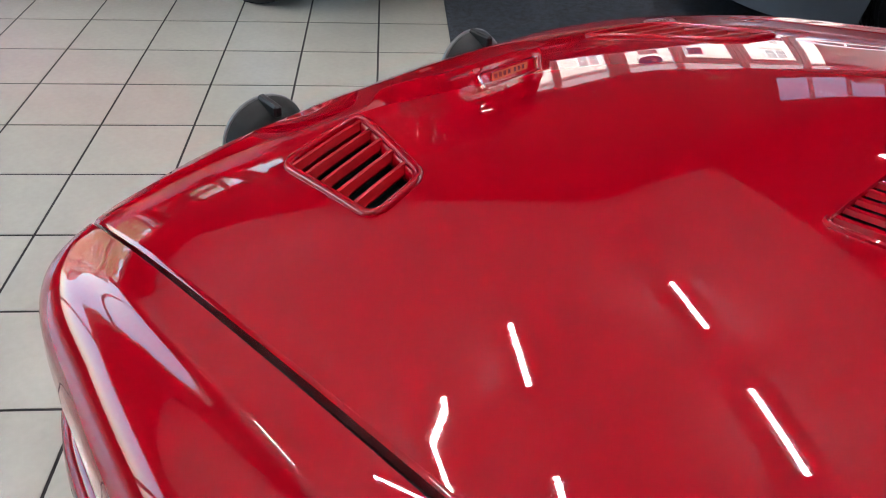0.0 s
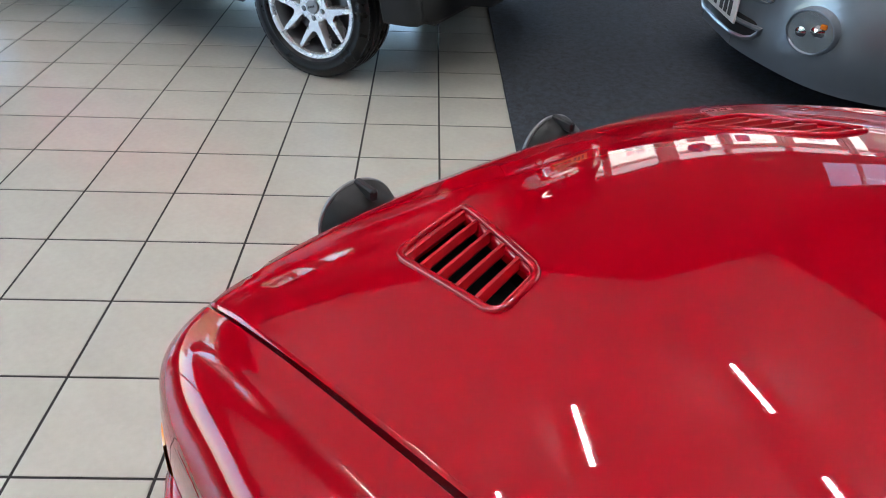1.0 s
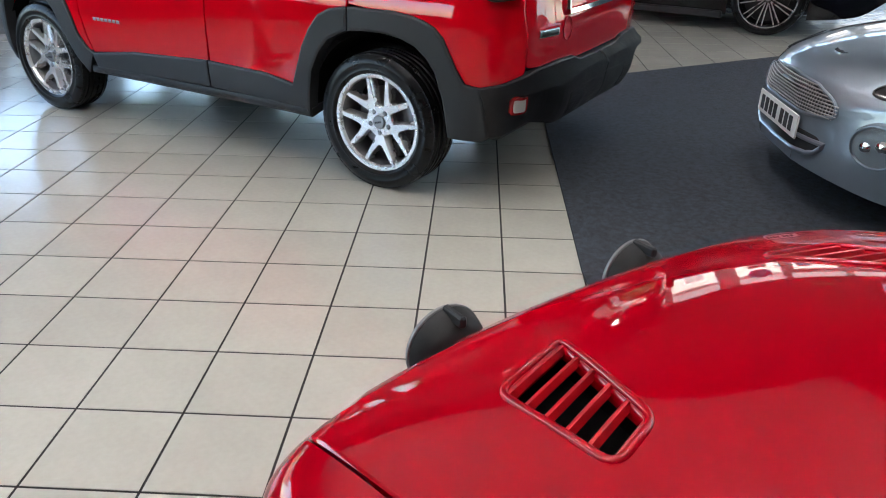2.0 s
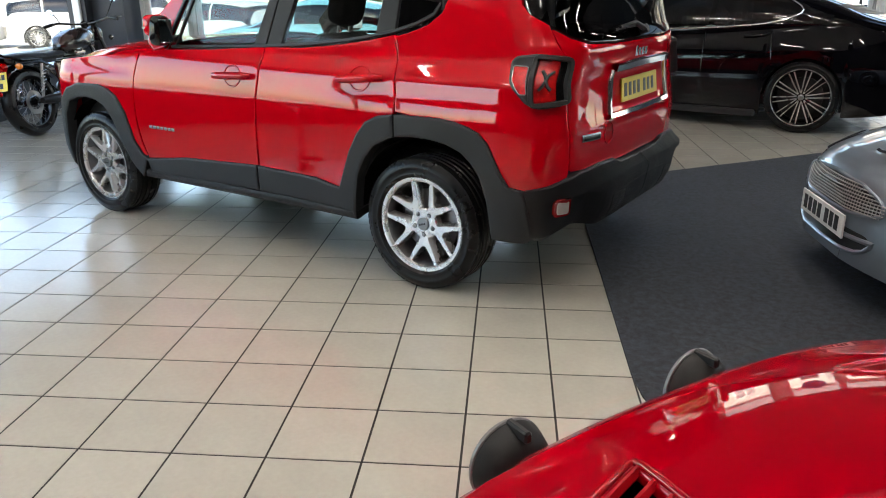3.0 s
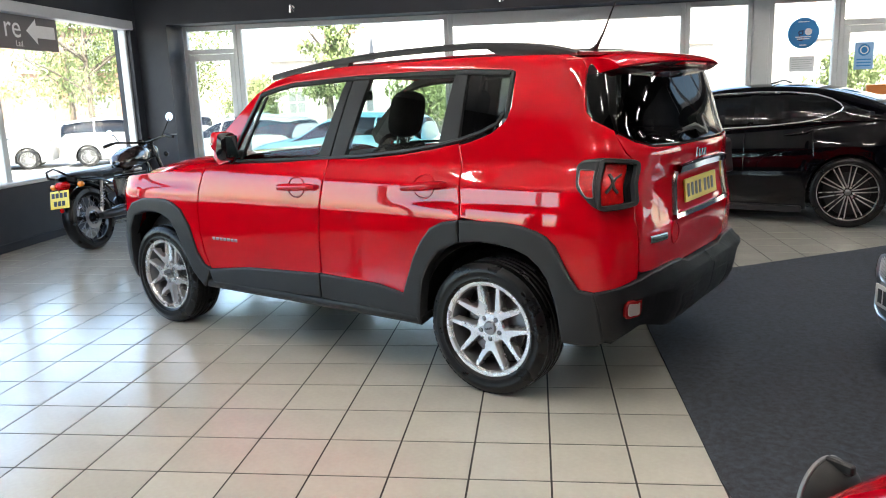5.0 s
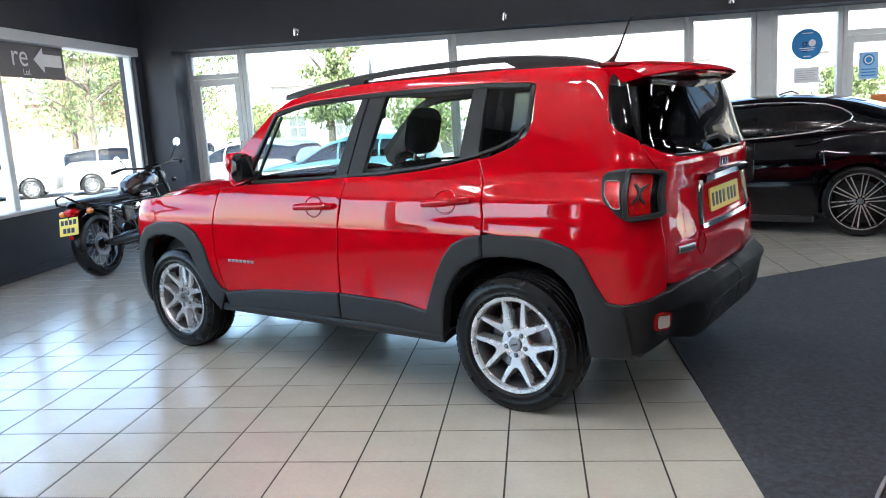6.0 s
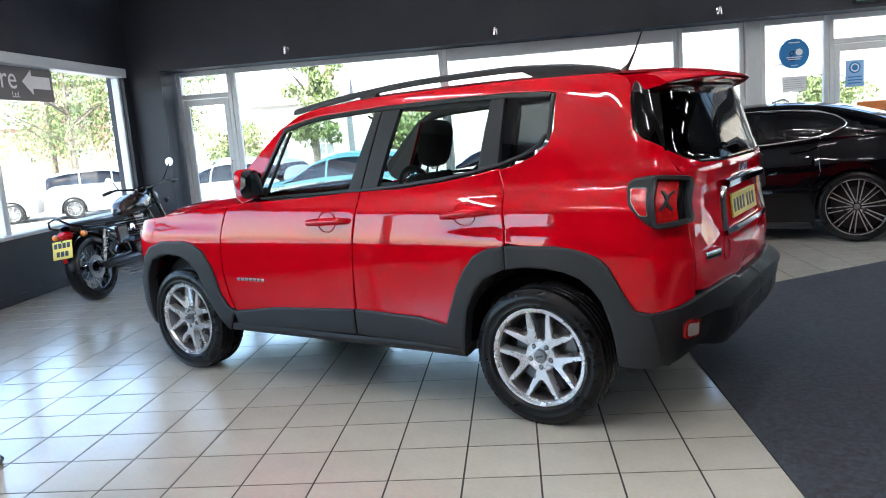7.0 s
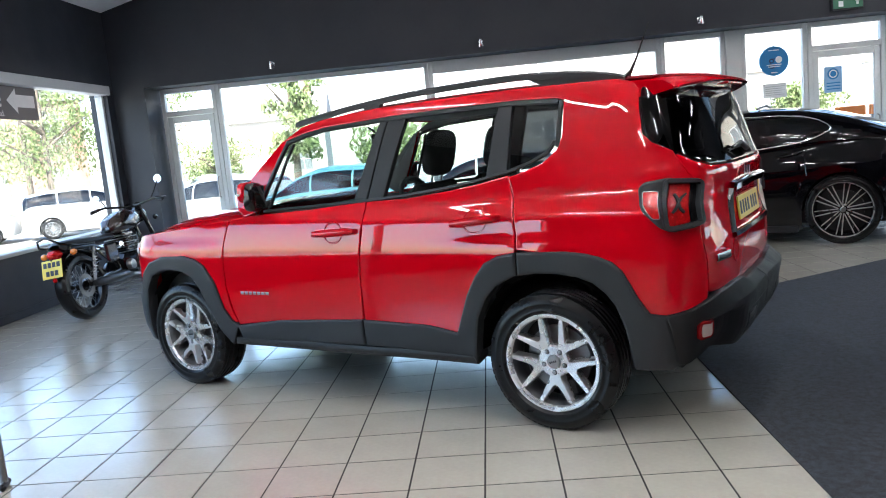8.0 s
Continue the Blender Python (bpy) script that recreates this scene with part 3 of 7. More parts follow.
def wheel(parent, x, y, side, r=0.338, rim=0.240, width=0.215, style="five", turn=0.0, alloy=ALLOY, name="wheel"):
    """A road wheel whose outer face looks along side * y."""
    m = Matrix.Translation((x, y, r - 0.004)) @ Matrix.Rotation(-side * math.pi / 2, 4, "X") @ Matrix.Rotation(turn, 4, "Z")
    h = width / 2
    w = new(name)
    w.empty_display_size = 0.1
    w.parent = parent
    w.matrix_local = m
    # tyre: tread with grooves, shoulders and bulging walls
    prof = [(rim - 0.012, -h * 0.80), (rim + 0.004, -h * 0.92), (rim + (r - rim) * 0.35, -h), (r - 0.03, -h * 0.97), (r - 0.008, -h * 0.84)]
    for g in (-0.52, -0.18, 0.18, 0.52):
        prof += [(r, h * (g - 0.10)), (r - 0.007, h * (g - 0.07)), (r - 0.007, h * (g + 0.07)), (r, h * (g + 0.10))]
    prof += [(r - 0.008, h * 0.84), (r - 0.026, h * 0.955), (r - 0.034, h * 0.985), (rim + (r - rim) * 0.60, h * 1.0), (rim + (r - rim) * 0.54, h * 1.018), (rim + (r - rim) * 0.48, h * 1.02), (rim + (r - rim) * 0.44, h * 1.005), (rim + (r - rim) * 0.26, h), (rim + (r - rim) * 0.20, h * 1.02), (rim + (r - rim) * 0.14, h * 1.01), (rim + 0.006, h * 0.93), (rim - 0.012, h * 0.80)]
    tyre = part("tyre", Shape().lathe(prof, 64), RUBBER, w, "black road tyre", 30)
    lugs = Shape()
    for k in range(64):
        a = 2 * math.pi * k / 64
        for sg in (-1, 1):
            q = Matrix.Rotation(a, 4, "Z") @ Matrix.Translation((r - 0.005, 0, sg * h * 0.74))
            lugs.box((-0.006, -0.0125, -h * 0.11), (0.0, 0.0125, h * 0.11), m=q)
    part("tread_block", lugs, RUBBER, w, smooth=0)["kind"] = "stuff"
    # rim barrel and lip
    part("rim", Shape().lathe([(rim - 0.016, -h * 0.75), (rim - 0.03, -h * 0.3), (rim - 0.028, h * 0.5), (rim - 0.016, h * 0.74), (rim - 0.004, h * 0.80), (rim + 0.001, h * 0.86), (rim - 0.003, h * 0.905), (rim - 0.014, h * 0.87)], 64), RIM_DARK if style == "five" else GLOSS_BLACK, w)
    if style == "five":
        part("rim_lip", Shape().lathe([(rim - 0.024, h * 0.74), (rim - 0.018, h * 0.87), (rim - 0.004, h * 0.905), (rim + 0.001, h * 0.90), (rim + 0.003, h * 0.86)], 64), alloy, w)
    part("brake_disc", Shape().lathe([(0.04, -0.02), (rim * 0.68, -0.02), (rim * 0.68, 0.002), (0.04, 0.002)], 40), RIM_DARK if style == "five" else PLASTIC_BLACK, w, "steel brake disc")
    part("caliper", Shape().box((-0.055, rim * 0.42, -0.045), (0.055, rim * 0.80, 0.03), 0.012), PLASTIC_BLACK, w)
    # black disc set in place of the shade at the rim's back
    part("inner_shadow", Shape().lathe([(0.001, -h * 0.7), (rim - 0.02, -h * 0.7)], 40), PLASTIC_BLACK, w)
    zf = h * 0.62
    def bar(a0, p, q, w0, w1, d=0.028):
        """A spoke from p to q (radius, offset), w0 to w1 wide, crowned."""
        (r0, o0), (r1, o1) = p, q
        s = Shape()
        rows = []
        for i in range(7):
            t = i / 6
            c = (r0 + (r1 - r0) * t, o0 + (o1 - o0) * t)
            ww = (w0 + (w1 - w0) * t) / 2
            dr = Vector((r1 - r0, o1 - o0)).normalized()
            nx, ny = -dr.y, dr.x
            lift = 0.010 * math.sin(math.pi * t) + 0.012 * t
            rows.append([(c[0] + nx * k * ww, c[1] + ny * k * ww, zf + lift + hh) for k, hh in ((-1, -d), (-1, -0.006), (-0.72, 0.0), (0.72, 0.0), (1, -0.006), (1, -d))])
        s.grid(rows, True)
        s.f.append(tuple(range(6)))
        return s, Matrix.Rotation(a0, 4, "Z")
    if style == "five":
        e = rim - 0.004
        # the prongs of neighbouring spokes run parallel, either side of the window between them
        cu, su = math.cos(math.pi / 5), math.sin(math.pi / 5)
        def prong(d, k):
            return d * cu + k * su, d * su - k * cu
        ra, rb = math.sqrt(e * e - 0.045 ** 2) - 0.004, math.sqrt(e * e - 0.075 ** 2) - 0.004
        half = [(0.030, 0.030), prong(0.080, 0.025), prong(0.125, 0.031), prong(ra - 0.02, 0.043), prong(ra, 0.046), prong(rb, 0.066), prong(0.145, 0.063), (0.121, 0.009)]
        wye = soften([*half, *[(p, -q) for p, q in half[::-1]]], 0.012, 4)
        low, top = inset(wye, -0.006), inset(wye, 0.0035)
        n = len(top)
        if area2(wye) < 0:
            wye = wye[::-1]
        for k in range(5):
            a = 2 * math.pi * k / 5
            q = Matrix.Rotation(a, 4, "Z")
            def level(pts, z):
                return [(p, o, z + 0.016 * max(0.0, (p - 0.06) / 0.16) ** 1.3) for p, o in pts]
            s = Shape().add(level(low, zf - 0.050) + level(wye, zf - 0.004) + level(top, zf), [tuple(range(2 * n, 3 * n))] + [(r0 + i, r0 + (i + 1) % n, r0 + n + (i + 1) % n, r0 + n + i) for r0 in (0, n) for i in range(n)], q)
            part("spoke", s, alloy, w)
            c, d = 0.056 * math.cos(a), 0.056 * math.sin(a)
            part("bolt_seat", Shape().cyl((c, d, zf - 0.01), (c, d, zf + 0.0022), 0.0125, 14), PLASTIC_BLACK, w)
            part("wheel_bolt", Shape().cyl((c, d, zf), (c, d, zf + 0.006), 0.009, 6), STEEL, w)
        part("hub", Shape().lathe([(0.082, zf - 0.04), (0.080, zf - 0.006), (0.073, zf + 0.001), (0.036, zf + 0.002)], 40), alloy, w)
        part("hub_cap", Shape().lathe([(0.034, zf), (0.034, zf + 0.008), (0.031, zf + 0.012), (0.001, zf + 0.014)], 32), STEEL, w)
        for k in range(4):
            part("cap_mark", Shape().box((-0.018 + k * 0.010, -0.005, zf + 0.0135), (-0.011 + k * 0.010, 0.005, zf + 0.0148)), PLASTIC_BLACK, w, smooth=0)
    else:
        for k in range(10):
            a = 2 * math.pi * k / 10
            arm = Shape()
            for sg in (-1, 1):
                s, q = bar(a, (0.040, sg * 0.011), (rim - 0.008, sg * 0.026), 0.010, 0.011, 0.022)
                arm.add(s.v, s.f, q)
            part("spoke", arm, alloy, w)
        part("hub", Shape().lathe([(0.062, zf - 0.03), (0.060, zf - 0.010), (0.05, zf - 0.004), (0.001, zf - 0.003)], 32), GLOSS_BLACK, w)
        part("hub_cap", Shape().lathe([(0.030, zf - 0.01), (0.029, zf + 0.010), (0.024, zf + 0.013), (0.001, zf + 0.014)], 24), STEEL, w)
        part("rim_lip", Shape().lathe([(rim - 0.010, h * 0.86), (rim - 0.006, h * 0.915), (rim, h * 0.915), (rim + 0.002, h * 0.87)], 64), alloy, w)
    return w


def pillow(lo, hi, m):
    """A padded block with rounded corners."""
    c, h = [(a + b) / 2 for a, b in zip(lo, hi)], [(b - a) / 2 for a, b in zip(lo, hi)]
    def pw(v, e):
        return math.copysign(abs(v) ** e, v)
    rows = []
    for i in range(13):
        a = -math.pi / 2 + math.pi * i / 12
        rows.append([m @ Vector((c[0] + h[0] * pw(math.cos(a), 0.5) * pw(math.cos(b), 0.6), c[1] + h[1] * pw(math.cos(a), 0.5) * pw(math.sin(b), 0.6), c[2] + h[2] * pw(math.sin(a), 0.6))) for b in [2 * math.pi * k / 24 for k in range(24)]])
    return Shape().grid(rows, True)


def suv():
    car = thing("red_suv", "bright red compact off-road car with grey wheel-arch cladding, parked on tiles", "car", pose(-0.518, 1.311, 0, 0, 0, 151.5))
    for side in (1, -1):
        fn = skin(side)
        # doors, wing and quarter as sheets with open seams between
        g = 0.004
        wing = soften([(2.10 + g, 1.078), *[(a + g, b) for a, b in SEAM_F[1:]], *[(a, b - 0.02) for a, b in ARCH_F_OUT[1:-1]], (3.0, 0.66), (3.45, 0.60), (3.95, 0.60), (3.95, 0.90), (3.30, 0.955), (2.9, 1.00), (2.5, 1.04)], 0.02, 2)
        part("front_wing", panel(wing, fn, 0.03, 0.006), SUV_RED, car)
        door = [(1.985, 1.092), (2.095 - g, 1.078), *[(a - g, b) for a, b in SEAM_F[1:-1]], (2.085, 0.43), (1.72, 0.470), (1.104 + g, 0.497), *[(a + g, b) for a, b in SEAM_B[::-1][1:]], *[(a, b - 0.008) for a, b in BELT[::-1] if a > 1.07]]
        part("front_door", panel(door, fn, 0.03, 0.006, 0.04), SUV_RED, car)
        rdoor = [*[(a, b - 0.008) for a, b in BELT if 0.19 < a < 1.06], *[(a + g, b) for a, b in SEAM_R[1:]], *[(a, b - 0.015) for a, b in ARCH_R_OUT[::-1] if a > 0.135], (0.672, 0.485), (1.098 - g, 0.497), *[(a - g, b) for a, b in SEAM_B[::-1][1:]]]
        part("rear_door", panel(rdoor, fn, 0.03, 0.006, 0.04), SUV_RED, car)
        quarter = [*[(a - g, b) for a, b in SEAM_R[1:]], *[(a, b - 0.02) for a, b in ARCH_R_OUT if a < 0.13], (-0.56, 0.575), (-0.66, 0.585), (-0.768, 0.615), (-0.775, 0.66), (-0.755, 0.95), (-0.732, 1.0), (-0.707, 1.16), (-0.664, 1.19), (-0.625, 1.292), (-0.53, 1.335), (-0.488, 1.378), (-0.486, 1.50), (-0.50, 1.57), (-0.47, 1.612), (-0.35, 1.632), (0.2, 1.648), (1.0, 1.644), (1.40, 1.618), (1.55, 1.588), (1.70, 1.515), (2.07, 1.21), (2.05, 1.13), (1.985, 1.095), (1.90, 1.115), (1.665, 1.522), *[(a, b + 0.006) for a, b in HEAD[1:]], (-0.085, 1.568), (-0.082, 1.40), (-0.055, 1.335), (0.02, 1.28), (0.12, 1.245), (0.196, 1.225)]
        part("body_side", panel(quarter, fn, 0.03, 0.004, 0.04), SUV_RED, car)
        part("inner_side", panel(quarter, skin(side, -0.034), 0.004, 0.001, 0.06), CABIN_GREY, car, "grey cabin lining")
        # black sheet behind the seams
        back = skin(side, -0.035)
        part("inner_sill", panel([(3.0, 0.45), (3.0, 0.95), (2.1, 1.06), (1.9, 1.09), (0.2, 1.20), (-0.3, 1.1), (-0.3, 0.88), (0.2, 0.88), (0.45, 0.72), (0.5, 0.38), (2.05, 0.36), (2.2, 0.60), (2.35, 0.85), (2.9, 0.85)], back, 0.02, 0.005, 0.10), TRIM, car)
        # window frames, pillars and panes
        fw = skin(side, -0.006)
        frame = Shape()
        strip([(a, b + 0.010) for a, b in BELT[1:]], 0.016, fw, 0.008, frame)
        strip([(a, b - 0.008) for a, b in HEAD], 0.022, fw, 0.007, frame)
        strip([(1.905, 1.115), (1.66, 1.512)], 0.020, fw, 0.006, frame)
        strip([(1.80, 1.12), (1.615, 1.50)], 0.016, fw, 0.006, frame)
        strip([(-0.058, 1.35), (-0.070, 1.565)], 0.020, fw, 0.006, frame)
        part("window_frame", frame, PLASTIC_BLACK, car, "black window surround")
        part("door_pillar", panel([(1.158, 1.140), (1.068, 1.144), (0.940, 1.580), (0.985, 1.578)], fw, 0.03, 0.004), PLASTIC_GREY, car)
        part("door_pillar", panel([(1.058, 1.144), (0.955, 1.152), (0.815, 1.582), (0.932, 1.580)], fw, 0.03, 0.004), PLASTIC_GREY, car)
        part("door_pillar", panel([(0.325, 1.215), (0.208, 1.240), (0.186, 1.580), (0.262, 1.582)], fw, 0.03, 0.004), PLASTIC_GREY, car)
        gl = skin(side, -0.014)
        for poly, m in (([(1.80, 1.115), (1.16, 1.135), (0.98, 1.575), (1.38, 1.558), (1.61, 1.515)], SUV_GLASS), ([(1.905, 1.115), (1.81, 1.115), (1.615, 1.510), (1.665, 1.515)], SUV_GLASS),
                        ([(0.965, 1.145), (0.53, 1.180), (0.32, 1.212), (0.262, 1.580), (0.82, 1.580)], SUV_GLASS), ([(0.196, 1.24), (0.0, 1.315), (-0.05, 1.37), (-0.068, 1.568), (0.180, 1.580)], DARK_GLASS)):
            part("side_window", panel(poly, gl, 0.002, 0.001, 0.08), m, car, "clear door glass" if m == SUV_GLASS else "dark tinted quarter glass").visible_shadow = False
        # inner frame seen through the glass, door linings
        lin = skin(side, -0.06)
        part("door_lining", panel([(1.95, 0.40), (1.95, 1.10), (1.06, 1.13), (0.2, 1.22), (-0.25, 1.30), (-0.25, 0.92), (0.22, 0.90), (0.47, 0.74), (0.52, 0.40)], lin, 0.02, 0.01, 0.10), TRIM, car, "dark door lining")
        for p in ([(1.16, 1.13), (1.04, 1.14), (0.90, 1.58), (0.99, 1.58)], [(0.34, 1.2), (-0.30, 1.25), (-0.30, 1.58), (0.24, 1.58)] if side < 0 else [(0.34, 1.2), (0.18, 1.24), (0.14, 1.58), (0.25, 1.58)]):
            if side > 0 or p[0][0] > 1:
                part("pillar_lining", panel(p, lin, 0.03, 0.01), TRIM, car)
        if side < 0:
            part("pillar_lining", panel([(0.34, 1.2), (0.20, 1.24), (0.14, 1.58), (0.25, 1.58)], lin, 0.03, 0.01), TRIM, car)
            part("pillar_lining", panel([(-0.05, 1.25), (-0.40, 1.25), (-0.40, 1.58), (-0.07, 1.58)], lin, 0.03, 0.01), TRIM, car)
        # grey cladding: arches, sills
        cl = skin(side, 0.020)
        front_cut = [(p, q) for p, q in ARCH_R_OUT if p >= 0.133] + [(0.133, 0.873), (0.133, 0.765)] + [(p, q) for p, q in ARCH_R_IN[::-1] if p >= 0.14]
        rear_cut = [(0.125, 0.873)] + [(p, q) for p, q in ARCH_R_OUT if p < 0.12] + [(-0.562, 0.585), (-0.632, 0.352), (-0.60, 0.335), (-0.44, 0.338)] + [(p, q) for p, q in ARCH_R_IN[::-1] if p < 0.13] + [(0.125, 0.766)]
        part("rear_arch_trim", panel(front_cut, cl, 0.07, 0.012, 0.035), PLASTIC_GREY, car, "grey textured plastic arch")
        part("rear_arch_trim", panel(rear_cut, cl, 0.07, 0.012, 0.035), PLASTIC_GREY, car, "grey textured plastic arch")
        part("front_arch_trim", panel(ARCH_F_OUT + [(3.2, 0.60), (3.2, 0.28), (2.935, 0.28)] + ARCH_F_IN[::-1][1:], cl, 0.07, 0.012, 0.035), PLASTIC_GREY, car, "grey textured plastic arch")
        part("sill_trim", panel([(2.085, 0.425), (1.72, 0.474), (1.106, 0.503), (1.106, 0.362), (2.06, 0.345)], cl, 0.05, 0.010, 0.05), PLASTIC_GREY, car, "grey plastic door sill trim")
        part("sill_trim", panel([(1.094, 0.503), (0.672, 0.492), (0.495, 0.462), (0.450, 0.575), (0.39, 0.50), (0.40, 0.345), (1.094, 0.362)], cl, 0.05, 0.010, 0.05), PLASTIC_GREY, car, "grey plastic door sill trim")
        part("sill", panel([(2.15, 0.298), (2.14, 0.345), (0.39, 0.347), (0.40, 0.298)], skin(side, 0.008), 0.10, 0.015, 0.06), PLASTIC_BLACK, car)
        # handles with their cups
        for x0, x1, z0, z1 in ((1.395, 1.115, 0.978, 0.992), (0.490, 0.215, 1.012, 1.036)):
            xm, zm = x0 + (x1 - x0) * 0.46, (z0 + z1) / 2
            part("handle_cup", panel([(xm + 0.062 * math.cos(t * math.pi / 8), zm + 0.055 * math.sin(t * math.pi / 8)) for t in range(16)], skin(side, 0.0015), 0.004, 0.004, 0.03), SUV_RED, car)
            part("cup_rim", Shape().tube([skin(side, 0.002)(xm + 0.064 * math.cos(t * math.pi / 12), zm + 0.058 * math.sin(t * math.pi / 12)) for t in range(24)], 0.0045, 6, True), SUV_RED, car)
            pts = [skin(side, o)(x0 + (x1 - x0) * t, z0 + (z1 - z0) * t) for t, o in ((0, 0.012), (0.06, 0.030), (0.25, 0.040), (0.6, 0.042), (0.9, 0.036), (1, 0.015))]
            part("door_handle", Shape().tube(pts, [0.014, 0.019, 0.020, 0.020, 0.019, 0.013], 12), SUV_RED, car)
        # mirror
        base = Vector(skin(side, 0.0)(1.83, 1.18))
        mir = part("mirror", pillow((-0.045, -0.066, -0.085), (0.045, 0.066, 0.085), Matrix.Identity(4)), GLOSS_BLACK, car, "red and black door mirror", m=Matrix.Translation(base + Vector((0.0, side * 0.085, 0.03))) @ Matrix.Rotation(side * 0.15, 4, "Z"))
        part("mirror_cap", pillow((0.002, -0.070, -0.030), (0.075, 0.070, 0.092), Matrix.Identity(4)), SUV_RED, mir)
        part("mirror_indicator", Shape().box((0.040, side * 0.035 - 0.036, 0.012), (0.072, side * 0.035 + 0.036, 0.030), 0.006), GREY_LAMP, mir)
        part("mirror_foot", Shape().box((-0.035, -0.15 if side > 0 else 0.04, -0.075), (0.035, -0.04 if side > 0 else 0.15, -0.03), 0.012), PLASTIC_BLACK, mir)
        part("mirror_glass", Shape().box((-0.0465, -0.050, -0.066), (-0.0445, 0.050, 0.066), 0.001), CHROME, mir)
        # tail lamp
        lo = [(-0.446, 1.135), (-0.472, 1.163), (-0.56, 1.174), (-0.70, 1.165), (-0.722, 1.142), (-0.745, 0.985), (-0.725, 0.955), (-0.60, 0.944), (-0.55, 0.965), (-0.468, 1.05)]
        lamp = part("tail_lamp", panel(soften(lo, 0.02), skin(side, 0.016), 0.04, 0.012, 0.03), PLASTIC_GREY, car, "tail lamp in a dark grey surround")
        box = soften([(-0.563, 1.160), (-0.708, 1.150), (-0.732, 0.972), (-0.577, 0.957)], 0.02, 4)
        part("bezel", strip([*box, box[0], box[1]], 0.022, skin(side, 0.016), 0.034, step=0.02), PLASTIC_GREY, lamp, "raised square bezel")
        small = soften([(-0.470, 1.118), (-0.537, 1.116), (-0.555, 1.004), (-0.523, 1.006), (-0.482, 1.058)], 0.010)
        part("reflector", panel(small, skin(side, 0.020), 0.01, 0.003, 0.03), RED_LENS, lamp)
        part("reflector_rim", Shape().tube([skin(side, 0.019)(*p) for p in resample(small, 0.02)], 0.0028, 6, True), STEEL, lamp)
        part("lens", panel(soften([(-0.572, 1.150), (-0.668, 1.145), (-0.684, 0.980), (-0.586, 0.968)], 0.012), skin(side, 0.022), 0.012, 0.008, 0.02), RED_LENS, lamp)
        part("lamp_well", panel(soften([(-0.669, 1.145), (-0.702, 1.143), (-0.724, 0.982), (-0.685, 0.980)], 0.006), skin(side, 0.0215), 0.01, 0.003, 0.02), GLOSS_BLACK, lamp)
        mid = (-0.628, 1.060)
        cross = Shape()
        for dx, dz in ((0.025, 0.036), (-0.025, 0.036)):
            strip([(mid[0] - dx, mid[1] - dz), (mid[0] - dx * 0.35, mid[1] - dz * 0.55), mid, (mid[0] + dx * 0.35, mid[1] + dz * 0.55), (mid[0] + dx, mid[1] + dz)], 0.011, skin(side, 0.022), 0.010, cross)
        part("lamp_cross", cross, PLASTIC_GREY, lamp)
        # roof rail
        rail = Shape()
        line_ = ((-0.36, 1.638), (-0.29, 1.660), (-0.18, 1.682), (-0.02, 1.700), (0.25, 1.714), (0.72, 1.708), (1.19, 1.680), (1.5, 1.648), (1.70, 1.622))
        def rail_z(x):
            return lerp_table(line_, x)
        xs = [-0.35 + 2.05 * k / 44 for k in range(45)]
        def rail_y(x):
            return side * (0.600 - 0.035 * ((x - 0.6) / 1.1) ** 2)
        rail.grid([[(x, rail_y(x) + side * a, rail_z(x) + b) for a, b in ((-0.016, -0.026), (-0.019, -0.006), (-0.011, 0.007), (0.006, 0.007), (0.018, -0.003), (0.020, -0.026))] for x in xs], True)
        for xa, xb in ((-0.34, 0.14), (1.03, 1.17), (1.58, 1.69)):
            # solid feet that flow into the bar
            foot = []
            for k in range(13):
                x = xa + (xb - xa) * k / 12
                low = 1.630 + (rail_z(x) - 1.648) * min(1.0, (max(0.0, k - 7) / 5) ** 2 + ((max(0.0, 4 - k) / 4) ** 2 if xa > 0 else 0))
                foot.append([(x, rail_y(x) + side * a, b) for a, b in ((-0.014, rail_z(x) - 0.012), (0.013, rail_z(x) - 0.012), (0.017, low), (-0.018, low))])
            rail.grid(foot, True)
        part("roof_rail", rail, PLASTIC_GREY, car, "dark grey roof rail")
        # model lettering as a plain bar
        for k in range(7):
            xk = 2.035 - k * 0.035
            part("badge_bar", strip([(xk, 0.632), (xk - 0.026, 0.632)], 0.018, skin(side, 0.0), 0.003), RIM_DARK, car)
        for x in (0.0, 2.585):
            wheel(car, x, side * 0.775, side, turn=0.314 if x == 0 else 0.05)
            # liner of the arch
            ln = Shape()
            rows = []
            for k in range(17):
                a = math.pi * k / 16
                rows.append([(x + 0.40 * math.cos(a), side * yy, 0.36 + 0.40 * math.sin(a)) for yy in (0.50, 0.70, 0.845)])
            ln.grid(rows)
            ln.grid([[(x + rr * math.cos(math.pi * k / 16), side * 0.50, 0.36 + rr * math.sin(math.pi * k / 16)) for k in range(17)] for rr in (0.01, 0.40)])
            part("arch_liner", ln, LINER, car)
    # roof
    rows = []
    tab = ((-0.66, 1.636), (-0.5, 1.648), (0.0, 1.674), (0.6, 1.686), (1.1, 1.682), (1.38, 1.645), (1.52, 1.605), (1.60, 1.575))
